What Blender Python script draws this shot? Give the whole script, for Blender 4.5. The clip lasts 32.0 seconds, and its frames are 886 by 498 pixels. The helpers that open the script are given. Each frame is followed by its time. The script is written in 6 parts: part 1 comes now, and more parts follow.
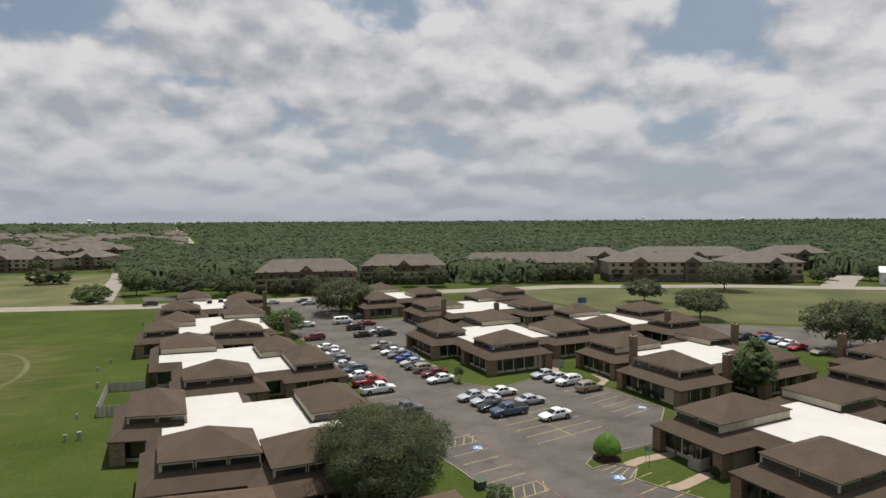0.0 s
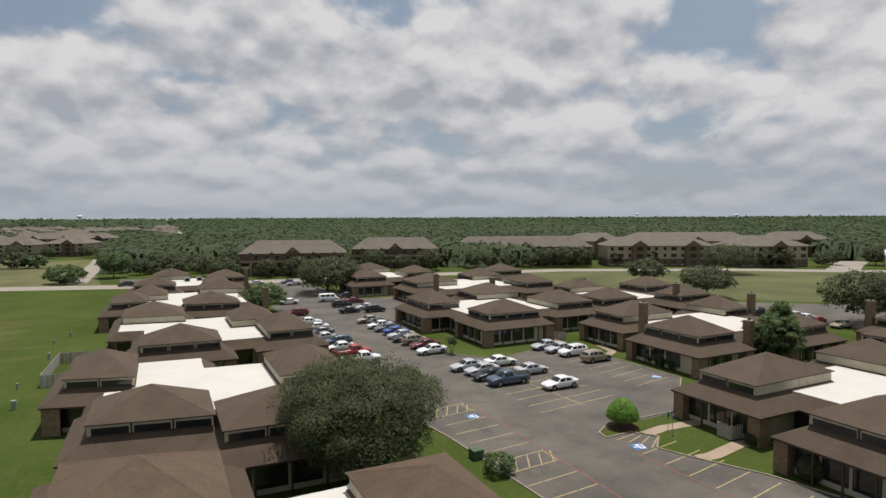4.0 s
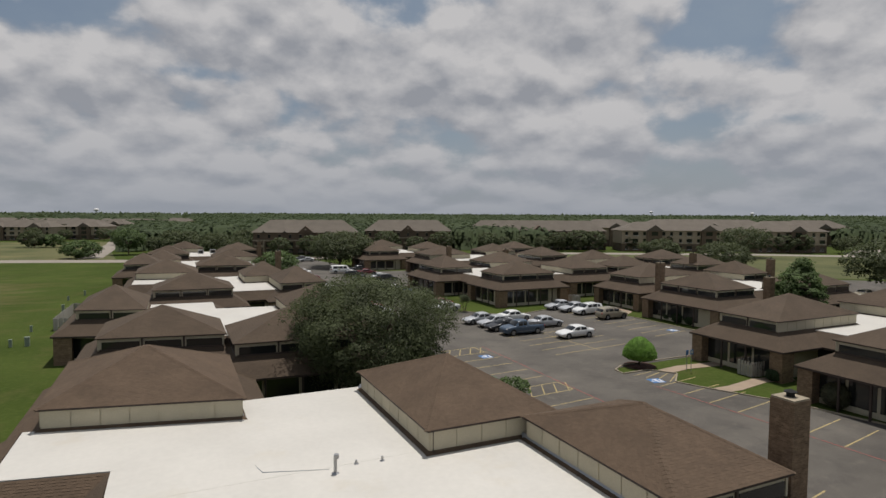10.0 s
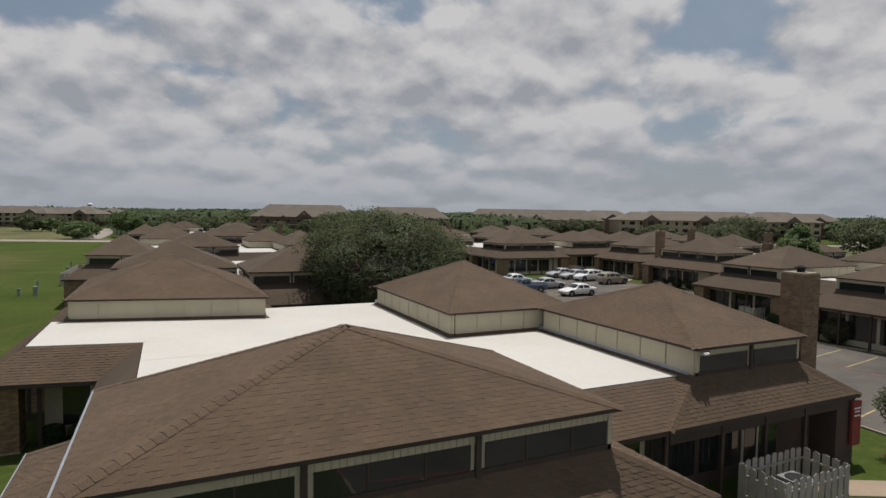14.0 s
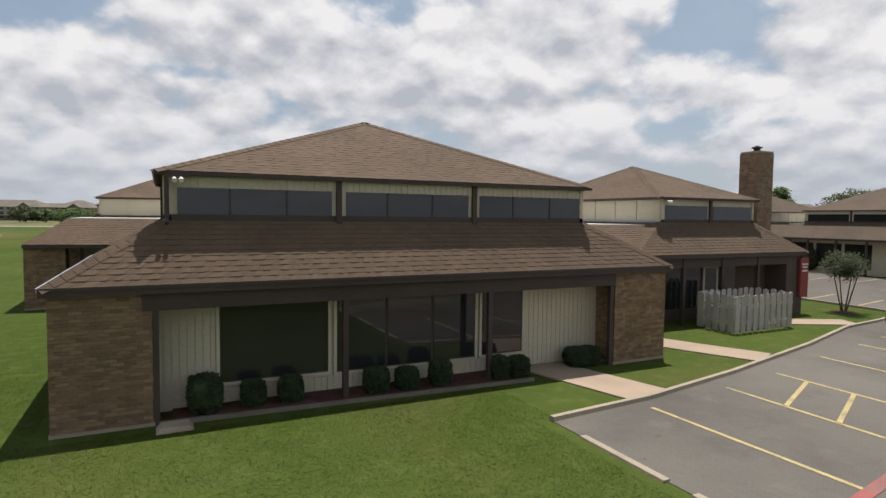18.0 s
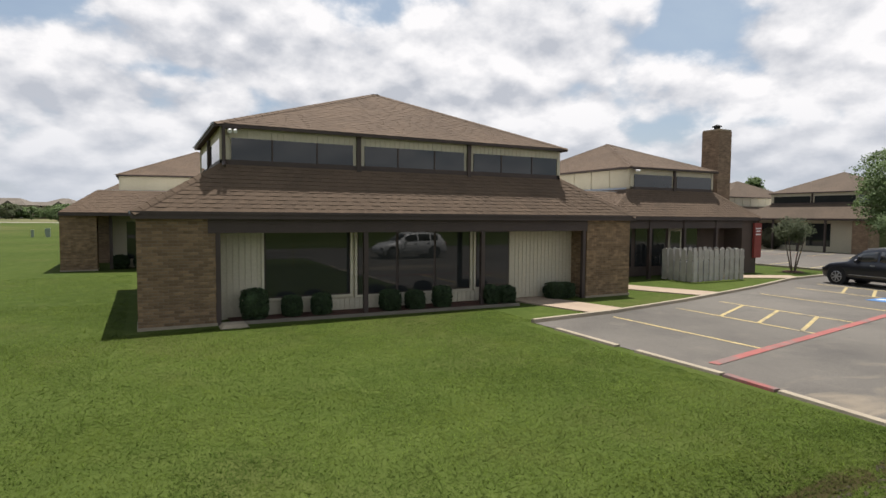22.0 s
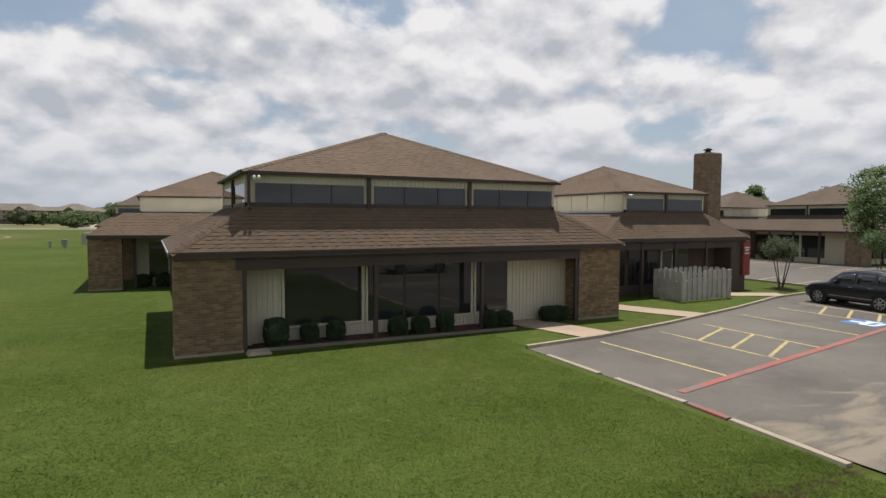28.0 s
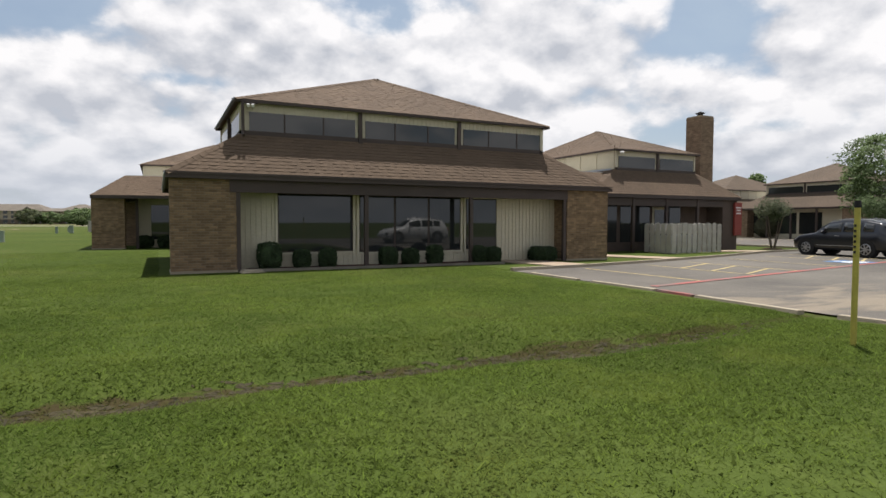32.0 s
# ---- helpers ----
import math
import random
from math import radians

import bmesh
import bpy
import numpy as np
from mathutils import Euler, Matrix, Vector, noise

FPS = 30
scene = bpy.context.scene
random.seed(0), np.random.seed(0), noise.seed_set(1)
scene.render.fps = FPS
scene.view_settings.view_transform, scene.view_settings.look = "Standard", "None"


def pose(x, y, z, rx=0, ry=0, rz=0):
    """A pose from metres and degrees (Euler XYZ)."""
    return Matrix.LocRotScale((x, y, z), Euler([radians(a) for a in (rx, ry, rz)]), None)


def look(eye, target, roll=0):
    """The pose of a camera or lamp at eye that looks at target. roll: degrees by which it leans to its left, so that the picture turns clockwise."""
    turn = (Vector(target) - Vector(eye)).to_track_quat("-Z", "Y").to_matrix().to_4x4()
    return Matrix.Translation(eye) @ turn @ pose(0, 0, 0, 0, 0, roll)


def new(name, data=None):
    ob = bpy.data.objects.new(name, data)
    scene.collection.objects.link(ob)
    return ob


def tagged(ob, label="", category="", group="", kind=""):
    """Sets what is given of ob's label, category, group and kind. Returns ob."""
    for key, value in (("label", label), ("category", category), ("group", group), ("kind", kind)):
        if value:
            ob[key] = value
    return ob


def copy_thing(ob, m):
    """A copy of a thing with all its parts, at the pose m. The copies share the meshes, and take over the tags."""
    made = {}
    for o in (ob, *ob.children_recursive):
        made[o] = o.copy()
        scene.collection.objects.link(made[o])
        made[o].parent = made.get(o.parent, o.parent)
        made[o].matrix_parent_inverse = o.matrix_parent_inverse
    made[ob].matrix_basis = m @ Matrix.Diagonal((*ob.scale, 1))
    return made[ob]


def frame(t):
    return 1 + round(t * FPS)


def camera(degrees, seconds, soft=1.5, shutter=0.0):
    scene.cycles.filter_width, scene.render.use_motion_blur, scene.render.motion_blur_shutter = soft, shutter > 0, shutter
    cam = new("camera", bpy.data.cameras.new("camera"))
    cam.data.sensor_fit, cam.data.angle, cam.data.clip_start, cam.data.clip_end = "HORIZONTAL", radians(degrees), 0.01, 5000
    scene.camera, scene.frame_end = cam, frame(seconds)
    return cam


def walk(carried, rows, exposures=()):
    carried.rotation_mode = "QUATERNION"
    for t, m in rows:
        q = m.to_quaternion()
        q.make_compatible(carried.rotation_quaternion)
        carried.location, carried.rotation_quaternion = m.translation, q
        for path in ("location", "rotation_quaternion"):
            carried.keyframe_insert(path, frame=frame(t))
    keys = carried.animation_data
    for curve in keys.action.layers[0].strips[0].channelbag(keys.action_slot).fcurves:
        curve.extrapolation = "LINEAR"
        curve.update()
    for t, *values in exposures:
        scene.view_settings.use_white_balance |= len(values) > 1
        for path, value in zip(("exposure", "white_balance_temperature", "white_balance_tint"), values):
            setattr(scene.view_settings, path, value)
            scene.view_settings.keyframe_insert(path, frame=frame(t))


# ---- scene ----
cam = camera(75.0, 32.0)
PATH = [
    (0, (0.801, -17.139, 26.543), (1.661, -15.336, 26.448), -0.3),
    (0.5, (0.917, -16.638, 25.417), (1.786, -14.839, 25.323), -0.2),
    (1, (1.332, -15.949, 24.629), (2.197, -14.149, 24.531), -0.3),
    (1.5, (2.064, -14.77, 23.505), (2.928, -12.969, 23.404), -0.3),
    (2, (2.584, -13.611, 22.575), (3.447, -11.81, 22.472), -0.4),
    (2.5, (3.261, -12.4, 21.595), (4.128, -10.601, 21.491), -0.4),
    (3, (3.996, -10.904, 20.724), (4.873, -9.11, 20.618), -0.4),
    (3.5, (4.846, -9.517, 20.147), (5.726, -7.724, 20.042), -0.3),
    (5.5, (4.474, -9.377, 20.147), (5.346, -7.58, 20.049), 0.3),
    (6, (4.185, -9.721, 20.022), (5.059, -7.925, 19.929), 0.5),
    (6.5, (4.156, -9.816, 19.645), (5.016, -8.013, 19.547), 0.4),
    (7, (4.177, -9.414, 18.685), (5.039, -7.612, 18.587), 0.3),
    (7.5, (4.164, -9.166, 17.822), (5.021, -7.361, 17.722), 0.4),
    (8, (4.295, -8.994, 17.0), (5.141, -7.185, 16.895), 0.3),
    (8.5, (4.391, -8.774, 16.077), (5.248, -6.97, 15.972), 0.3),
    (9, (4.689, -8.735, 15.353), (5.541, -6.928, 15.248), 0.3),
    (9.5, (4.95, -8.747, 14.681), (5.8, -6.94, 14.573), 0.3),
    (10, (4.917, -8.819, 14.057), (5.758, -7.008, 13.944), 0.3),
    (10.5, (4.712, -8.808, 13.426), (5.552, -6.996, 13.312), 0.3),
    (11, (4.444, -8.779, 12.805), (5.285, -6.968, 12.693), 0.4),
    (11.5, (4.201, -8.631, 12.27), (5.055, -6.826, 12.155), 0.4),
    (12, (4.13, -8.493, 11.548), (4.987, -6.689, 11.434), 0.6),
    (12.5, (4.205, -8.466, 10.865), (5.053, -6.658, 10.752), 0.6),
    (13, (3.988, -8.552, 10.161), (4.837, -6.745, 10.048), 0.5),
    (13.5, (3.647, -8.835, 9.688), (4.503, -7.031, 9.576), 0.8),
    (15.5, (2.801, -10.747, 7.413), (3.665, -8.947, 7.285), 0.8),
    (16, (2.581, -10.973, 6.744), (3.449, -9.174, 6.623), 0.4),
    (16.5, (2.433, -11.228, 6.226), (3.289, -9.425, 6.096), 0.8),
    (17, (2.140, -11.206, 5.401), (3.016, -9.412, 5.279), 1.1),
    (17.5, (2.042, -11.681, 4.764), (2.908, -9.882, 4.641), 0.9),
    (18, (1.827, -12.154, 4.046), (2.706, -10.361, 3.936), 0.6),
    (18.5, (1.504, -12.602, 3.369), (2.394, -10.814, 3.262), 0.5),
    (19, (1.159, -13.163, 2.879), (2.059, -11.381, 2.766), 0.6),
    (19.5, (0.74, -13.723, 2.473), (1.649, -11.945, 2.367), 0.6),
    (20, (0.332, -14.185, 2.447), (1.243, -12.408, 2.344), 0.6),
    (20.5, (0.108, -14.427, 2.549), (1.021, -12.65, 2.444), 0.5),
    (21, (0.109, -14.499, 2.644), (1.017, -12.721, 2.535), 0.5),
    (21.5, (0.158, -14.542, 2.662), (1.074, -12.767, 2.552), 0.4),
    (22, (0.156, -14.676, 2.655), (1.075, -12.904, 2.543), 0.4),
    (22.5, (0.137, -14.77, 2.58), (1.056, -12.997, 2.473), 0.4),
    (23, (0.437, -15.006, 2.6), (1.34, -13.225, 2.489), 0.3),
    (23.5, (0.369, -15.001, 2.508), (1.284, -13.226, 2.402), 0.3),
    (24, (0.225, -15.039, 2.509), (1.146, -13.267, 2.401), 0.3),
    (24.5, (-0.142, -14.921, 2.622), (0.772, -13.146, 2.516), 0.2),
    (25, (-0.565, -14.936, 3.061), (0.358, -13.165, 2.958), 0.2),
    (25.5, (-0.455, -15.226, 3.878), (0.461, -13.451, 3.762), 0.6),
    (27.5, (-0.453, -15.922, 4.236), (0.443, -14.139, 4.098), 0.5),
    (28, (-0.477, -16.097, 3.611), (0.424, -14.315, 3.506), 0.2),
    (28.5, (-0.422, -15.988, 3.555), (0.47, -14.203, 3.431), 0.4),
    (29, (-0.425, -15.892, 3.399), (0.461, -14.104, 3.264), 0.4),
    (29.5, (-0.427, -15.972, 2.973), (0.459, -14.183, 2.853), 0.3),
    (30, (-0.508, -16.031, 2.64), (0.381, -14.243, 2.526), 0.4),
    (30.5, (-0.557, -16.143, 2.278), (0.332, -14.354, 2.176), 0.3),
    (31, (-0.483, -16.348, 1.935), (0.404, -14.558, 1.84), 0.3),
    (31.5, (-0.419, -16.582, 1.638), (0.472, -14.793, 1.547), 0.2),
    (32, (-0.293, -16.896, 1.394), (0.592, -15.104, 1.302), 0.1),
]
walk(cam, [(t, look(eye, target, roll)) for t, eye, target, roll in PATH],
     exposures=[(0, -0.2, 6480, 12), (7, -0.2, 6480, 12), (9, -0.4, 6480, 12), (11, -0.72, 6480, 12), (12, -0.78, 6480, 12), (13.5, -0.6, 6480, 12), (15.5, 0.0, 6480, 12), (18, 0.15, 6480, 12), (19, 0.22, 6480, 12), (20, 0.12, 6480, 12), (21, 0.33, 6480, 12), (23, 0.35, 6480, 12), (25.5, 0.28, 6480, 12), (28, 0.13, 6480, 12), (29, 0.35, 6480, 12), (30, 0.3, 6480, 12), (32, 0.35, 6480, 12)])

SKY_MOUNDS = [      # azimuth, elevation, width, height, gain of the cloud cover
    (7, 17.5, 0.15, 0.06, 0.10), (-4, 10, 0.18, 0.06, 0.07), (14, 13, 0.14, 0.035, 0.08), (37, 17, 0.13, 0.06, 0.12), (30, 12, 0.16, 0.04, 0.08), (61, 15, 0.11, 0.06, 0.13), (56, 5.5, 0.08, 0.02, 0.07), (9, 8.5, 0.2, 0.035, 0.07),
    (-9, 18, 0.09, 0.04, -0.22), (21, 19, 0.07, 0.045, -0.2), (24.5, 14.5, 0.05, 0.018, -0.16), (51, 17.5, 0.075, 0.04, -0.26), (55, 8.2, 0.2, 0.022, -0.14), (2, 12.5, 0.07, 0.012, -0.1),
]
SKY_FEET = [(39.5, 16, 0.09, 0.035, 0.8), (8, 17.5, 0.10, 0.025, 0.45), (60, 12, 0.08, 0.02, 0.4)]      # the shaded undersides of the largest clouds

# ---------- light ----------
SUN_EL, SUN_AZ = 73.5, 44.0      # degrees; azimuth from +y towards +x
world = bpy.data.worlds.new("sky")
scene.world = world
world.use_nodes = True
wn, wl = world.node_tree.nodes, world.node_tree.links
wn.clear()


def wnode(kind, **kw):
    n = wn.new(kind)
    for k, v in kw.items():
        n.inputs[k].default_value = v
    return n


def wmath(op, a, b=None, c=None):
    n = wn.new("ShaderNodeMath")
    n.operation = op
    for i, v in enumerate((a, b, c)):
        if v is None:
            continue
        if isinstance(v, (int, float)):
            n.inputs[i].default_value = v
        else:
            wl.new(v, n.inputs[i])
    return n.outputs[0]


sky = wn.new("ShaderNodeTexSky")
sky.sky_type = "NISHITA"
sky.sun_disc = False
sky.sun_elevation = radians(SUN_EL)
sky.sun_rotation = radians(SUN_AZ)
sky.air_density, sky.dust_density, sky.ozone_density = 1.0, 1.6, 1.2
coord = wn.new("ShaderNodeTexCoord")
sep = wn.new("ShaderNodeSeparateXYZ")
wl.new(coord.outputs["Generated"], sep.inputs[0])
DX, DY, DZ = sep.outputs
puff = wn.new("ShaderNodeCombineXYZ")        # clouds are wider than high, and flatter towards the horizon
bend = wmath("POWER", wmath("MAXIMUM", DZ, 0.001), 0.75)
wl.new(DX, puff.inputs[0])
wl.new(DY, puff.inputs[1])
wl.new(wmath("MULTIPLY", bend, 1.5), puff.inputs[2])


def wnoise(scale, detail, rough, distort=0.0, shift=0.0, rise=0.0):
    m = wn.new("ShaderNodeVectorMath")
    m.operation = "ADD"
    wl.new(puff.outputs[0], m.inputs[0])
    m.inputs[1].default_value = (shift, shift * 0.7, shift * 0.4 + rise)
    n = wnode("ShaderNodeTexNoise", Scale=scale, Detail=detail, Roughness=rough, Distortion=distort)
    wl.new(m.outputs[0], n.inputs["Vector"])
    return n.outputs["Fac"]


def wpuffs(scale, shift, rise):
    """Rounded heads of cloud."""
    m, k, j = wn.new("ShaderNodeVectorMath"), wn.new("ShaderNodeVectorMath"), wn.new("ShaderNodeVectorMath")
    m.operation, k.operation, j.operation = "ADD", "SCALE", "ADD"
    wl.new(puff.outputs[0], m.inputs[0])
    m.inputs[1].default_value = (shift, shift * 0.7, shift * 0.4 + rise)
    wob = wnode("ShaderNodeTexNoise", Scale=scale * 0.9, Detail=6, Roughness=0.6)
    wl.new(m.outputs[0], wob.inputs["Vector"])
    wl.new(wob.outputs["Color"], k.inputs[0])
    k.inputs["Scale"].default_value = 1.1 / scale
    wl.new(m.outputs[0], j.inputs[0])
    wl.new(k.outputs[0], j.inputs[1])
    v = wnode("ShaderNodeTexVoronoi", Scale=scale)
    v.feature = "SMOOTH_F1"
    v.inputs["Smoothness"].default_value = 0.35
    wl.new(j.outputs[0], v.inputs["Vector"])
    return wmath("SUBTRACT", 1.0, v.outputs["Distance"])


def heading_blob(az, el, wide, high):
    """A soft mound of cover round one direction of the sky."""
    a, e = radians(az), radians(el)
    c = (math.sin(a) * math.cos(e), math.cos(a) * math.cos(e), math.sin(e))
    side = (math.cos(a), -math.sin(a))
    u = wmath("ADD", wmath("MULTIPLY", DX, side[0]), wmath("MULTIPLY", DY, side[1]))
    v = wmath("SUBTRACT", DZ, c[2])
    u, v = wmath("DIVIDE", u, wide), wmath("DIVIDE", v, high)
    d = wmath("ADD", wmath("MULTIPLY", u, u), wmath("MULTIPLY", v, v))
    return wmath("POWER", 2.718, wmath("MULTIPLY", d, -1.0))


def billow(rise):
    """The cloud field, sampled a little higher up where rise is given."""
    return wmath("ADD", wmath("MULTIPLY", wnoise(3.4, 9, 0.56, 0.0, 3.1, rise), 0.68), wmath("ADD", wmath("MULTIPLY", wpuffs(7.0, 5.2, rise), 0.24), wmath("MULTIPLY", wpuffs(17.0, 8.2, rise), 0.12)))


cover = billow(0.0)
relief = wmath("SUBTRACT", cover, billow(0.045))
cover = wmath("ADD", cover, wmath("MULTIPLY", wmath("SUBTRACT", 0.24, DZ), 0.2))      # thicker towards the horizon
for az, el, wide, high, gain in SKY_MOUNDS:
    cover = wmath("ADD", cover, wmath("MULTIPLY", heading_blob(az, el, wide, high), gain))
ramp = wn.new("ShaderNodeMapRange")
ramp.interpolation_type = "SMOOTHSTEP"
ramp.inputs["From Min"].default_value, ramp.inputs["From Max"].default_value = 0.41, 0.535
wl.new(cover, ramp.inputs["Value"])
mass = wn.new("ShaderNodeMapRange")          # lit tops, greyer feet
mass.inputs["From Min"].default_value, mass.inputs["From Max"].default_value = -0.23, 0.16
lump = wmath("MULTIPLY", wmath("SUBTRACT", wnoise(2.6, 4, 0.5, 0.2, 21.0), 0.5), -0.16)
feet = wmath("ADD", wmath("MULTIPLY", relief, 2.2), lump)
for az, el, wide, high, gain in SKY_FEET:
    feet = wmath("SUBTRACT", feet, wmath("MULTIPLY", heading_blob(az, el, wide, high), gain * 0.14))
wl.new(feet, mass.inputs["Value"])
haze = wn.new("ShaderNodeMapRange")
haze.inputs["From Min"].default_value, haze.inputs["From Max"].default_value = 0.0, 0.20
haze.inputs["To Min"].default_value, haze.inputs["To Max"].default_value = 1.0, 0.0
wl.new(DZ, haze.inputs["Value"])
cloud = wn.new("ShaderNodeMix")
cloud.data_type = "RGBA"
cloud.inputs[6].default_value = (5.3, 5.6, 6.1, 1)
cloud.inputs[7].default_value = (9.8, 9.75, 9.7, 1)
wl.new(mass.outputs[0], cloud.inputs[0])
both = wn.new("ShaderNodeMix")
both.data_type = "RGBA"
wl.new(ramp.outputs[0], both.inputs[0])
veil = wn.new("ShaderNodeMix")               # thin high cloud in front of the blue
veil.data_type = "RGBA"
wl.new(wmath("MULTIPLY", wnoise(3.0, 7, 0.6, 0.3, 33.0), 0.8), veil.inputs[0])
wl.new(sky.outputs[0], veil.inputs[6])
veil.inputs[7].default_value = (5.5, 6.6, 7.3, 1)
wl.new(veil.outputs[2], both.inputs[6])
wl.new(cloud.outputs[2], both.inputs[7])
low = wn.new("ShaderNodeMix")
low.data_type = "RGBA"
wl.new(wmath("MULTIPLY", wmath("POWER", haze.outputs[0], 1.5), 0.9), low.inputs[0])
wl.new(both.outputs[2], low.inputs[6])
low.inputs[7].default_value = (5.3, 5.8, 6.5, 1)
back = wnode("ShaderNodeBackground", Strength=0.079)
wl.new(low.outputs[2], back.inputs["Color"])
wout = wn.new("ShaderNodeOutputWorld")
wl.new(back.outputs[0], wout.inputs["Surface"])

sun = new("sun", bpy.data.lights.new("sun", "SUN"))
sun.data.energy, sun.data.angle, sun.data.color = 5.0, radians(0.53), (1.0, 0.965, 0.91)
sd = Vector((math.sin(radians(SUN_AZ)) * math.cos(radians(SUN_EL)), math.cos(radians(SUN_AZ)) * math.cos(radians(SUN_EL)), math.sin(radians(SUN_EL))))
sun.matrix_world = look(sd * 200, (0, 0, 0))

# ---------- materials ----------
MATS = {}


def mat(name, color, rough=0.8, var=0.15, scale=1.5, fine=25.0, bump=0.15, metal=0.0, tint=None, spec=0.3, rand=0.0, fine_var=0.12, stretch=(1, 1, 1)):
    """A surface with two scales of variation, a fine relief, and a shade of its own for each piece where rand is given."""
    if name in MATS:
        return MATS[name]
    m = bpy.data.materials.new(name)
    m.use_nodes = True
    n, l = m.node_tree.nodes, m.node_tree.links
    b = n["Principled BSDF"]
    b.inputs["Roughness"].default_value, b.inputs["Metallic"].default_value = rough, metal
    b.inputs["Specular IOR Level"].default_value = spec
    tc = n.new("ShaderNodeTexCoord")
    mp = n.new("ShaderNodeMapping")
    mp.inputs["Scale"].default_value = stretch
    l.new(tc.outputs["Object"], mp.inputs["Vector"])
    big, small = n.new("ShaderNodeTexNoise"), n.new("ShaderNodeTexNoise")
    big.inputs["Scale"].default_value, big.inputs["Detail"].default_value = scale, 5
    small.inputs["Scale"].default_value, small.inputs["Detail"].default_value = fine, 4
    for t in (big, small):
        l.new(mp.outputs[0], t.inputs["Vector"])

    def mix(fac, a, c, kind="MIX"):
        x = n.new("ShaderNodeMix")
        x.data_type, x.blend_type = "RGBA", kind
        for i, v in ((0, fac), (6, a), (7, c)):
            if isinstance(v, bpy.types.NodeSocket):
                l.new(v, x.inputs[i])
            else:
                x.inputs[i].default_value = v
        return x.outputs[2]

    def shade(c, f):
        return (*(min(1, max(0, v * f)) for v in c), 1)

    def span(src, lo=0.3, hi=0.7):
        r = n.new("ShaderNodeMapRange")
        r.inputs["From Min"].default_value, r.inputs["From Max"].default_value = lo, hi
        l.new(src, r.inputs["Value"])
        return r.outputs[0]

    col = mix(span(big.outputs["Fac"]), shade(color, 1 - var), shade(tint or color, 1 + var))
    col = mix(span(small.outputs["Fac"]), mix(1.0, col, shade((1, 1, 1), 1 - fine_var), "MULTIPLY"), col)
    if rand:
        oi = n.new("ShaderNodeObjectInfo")
        r = n.new("ShaderNodeMapRange")
        r.inputs["To Min"].default_value, r.inputs["To Max"].default_value = 1 - rand, 1 + rand
        l.new(oi.outputs["Random"], r.inputs["Value"])
        hsv = n.new("ShaderNodeHueSaturation")
        l.new(r.outputs[0], hsv.inputs["Value"])
        l.new(col, hsv.inputs["Color"])
        col = hsv.outputs[0]
    l.new(col, b.inputs["Base Color"])
    if bump:
        bp = n.new("ShaderNodeBump")
        bp.inputs["Strength"].default_value, bp.inputs["Distance"].default_value = bump, 0.03
        l.new(small.outputs["Fac"], bp.inputs["Height"])
        l.new(bp.outputs[0], b.inputs["Normal"])
    MATS[name] = m
    m["col"] = 0
    return m


def nodes_of(m):
    return m.node_tree.nodes, m.node_tree.links, m.node_tree.nodes["Principled BSDF"]


SHINGLE = mat("brown_shingle", (0.108, 0.077, 0.051), 0.9, 0.14, 0.5, 14, 0.5, fine_var=0.35, rand=0.05)
SHINGLE_TAB = mat("brown_shingle_tab", (0.12, 0.082, 0.053), 0.9, 0.12, 0.7, 40, 0.3, fine_var=0.25)
FASCIA = mat("dark_brown_trim", (0.062, 0.045, 0.038), 0.6, 0.15, 1.0, 30, 0.08)
BEIGE = mat("beige_siding", (0.52, 0.47, 0.35), 0.75, 0.08, 0.6, 20, 0.08)
WHITE_ROOF = mat("white_roof_membrane", (0.58, 0.555, 0.5), 0.55, 0.05, 0.25, 4, 0.04, fine_var=0.05)
BRICK = mat("tan_brick", (0.225, 0.15, 0.085), 0.9, 0.25, 6, 60, 0.3, rand=0.3)
BRICK_FAR = mat("tan_brick_far", (0.225, 0.155, 0.1), 0.9, 0.2, 3, 18, 0.3, fine_var=0.3)
MORTAR = mat("mortar", (0.21, 0.175, 0.13), 0.95, 0.1, 3, 60, 0.2)
GLASS_DARK = mat("dark_window_glass", (0.024, 0.026, 0.026), 0.02, 0.1, 0.3, 1, 0.0, spec=0.65)
GRASS = mat("lawn_grass", (0.053, 0.08, 0.016), 0.95, 0.14, 0.07, 70, 0.3, tint=(0.069, 0.093, 0.021), fine_var=0.3, spec=0.04)
ASPHALT = mat("asphalt", (0.1, 0.09, 0.077), 0.9, 0.2, 0.16, 40, 0.3, tint=(0.126, 0.113, 0.095), fine_var=0.25)
CONCRETE = mat("concrete", (0.32, 0.27, 0.195), 0.85, 0.12, 0.8, 30, 0.2)
PATHC = mat("tan_path_concrete", (0.34, 0.26, 0.185), 0.85, 0.1, 0.8, 30, 0.2)
ROADC = mat("pale_concrete_road", (0.3, 0.265, 0.22), 0.9, 0.08, 0.2, 5, 0.1)
YELLOW = mat("yellow_paint", (0.46, 0.36, 0.16), 0.8, 0.15, 3, 40, 0.1, fine_var=0.3)
RED = mat("red_paint", (0.32, 0.1, 0.085), 0.8, 0.15, 3, 40, 0.1, fine_var=0.3)
BLUE = mat("blue_paint", (0.07, 0.19, 0.4), 0.8, 0.12, 3, 40, 0.1, fine_var=0.3)
WHITE = mat("white_paint", (0.75, 0.74, 0.72), 0.6, 0.06, 3, 40, 0.05)
METAL = mat("grey_metal", (0.4, 0.4, 0.4), 0.4, 0.1, 3, 40, 0.05, metal=0.7)
BARK = mat("bark", (0.12, 0.09, 0.065), 0.95, 0.25, 4, 30, 0.5, stretch=(1, 1, 0.25))
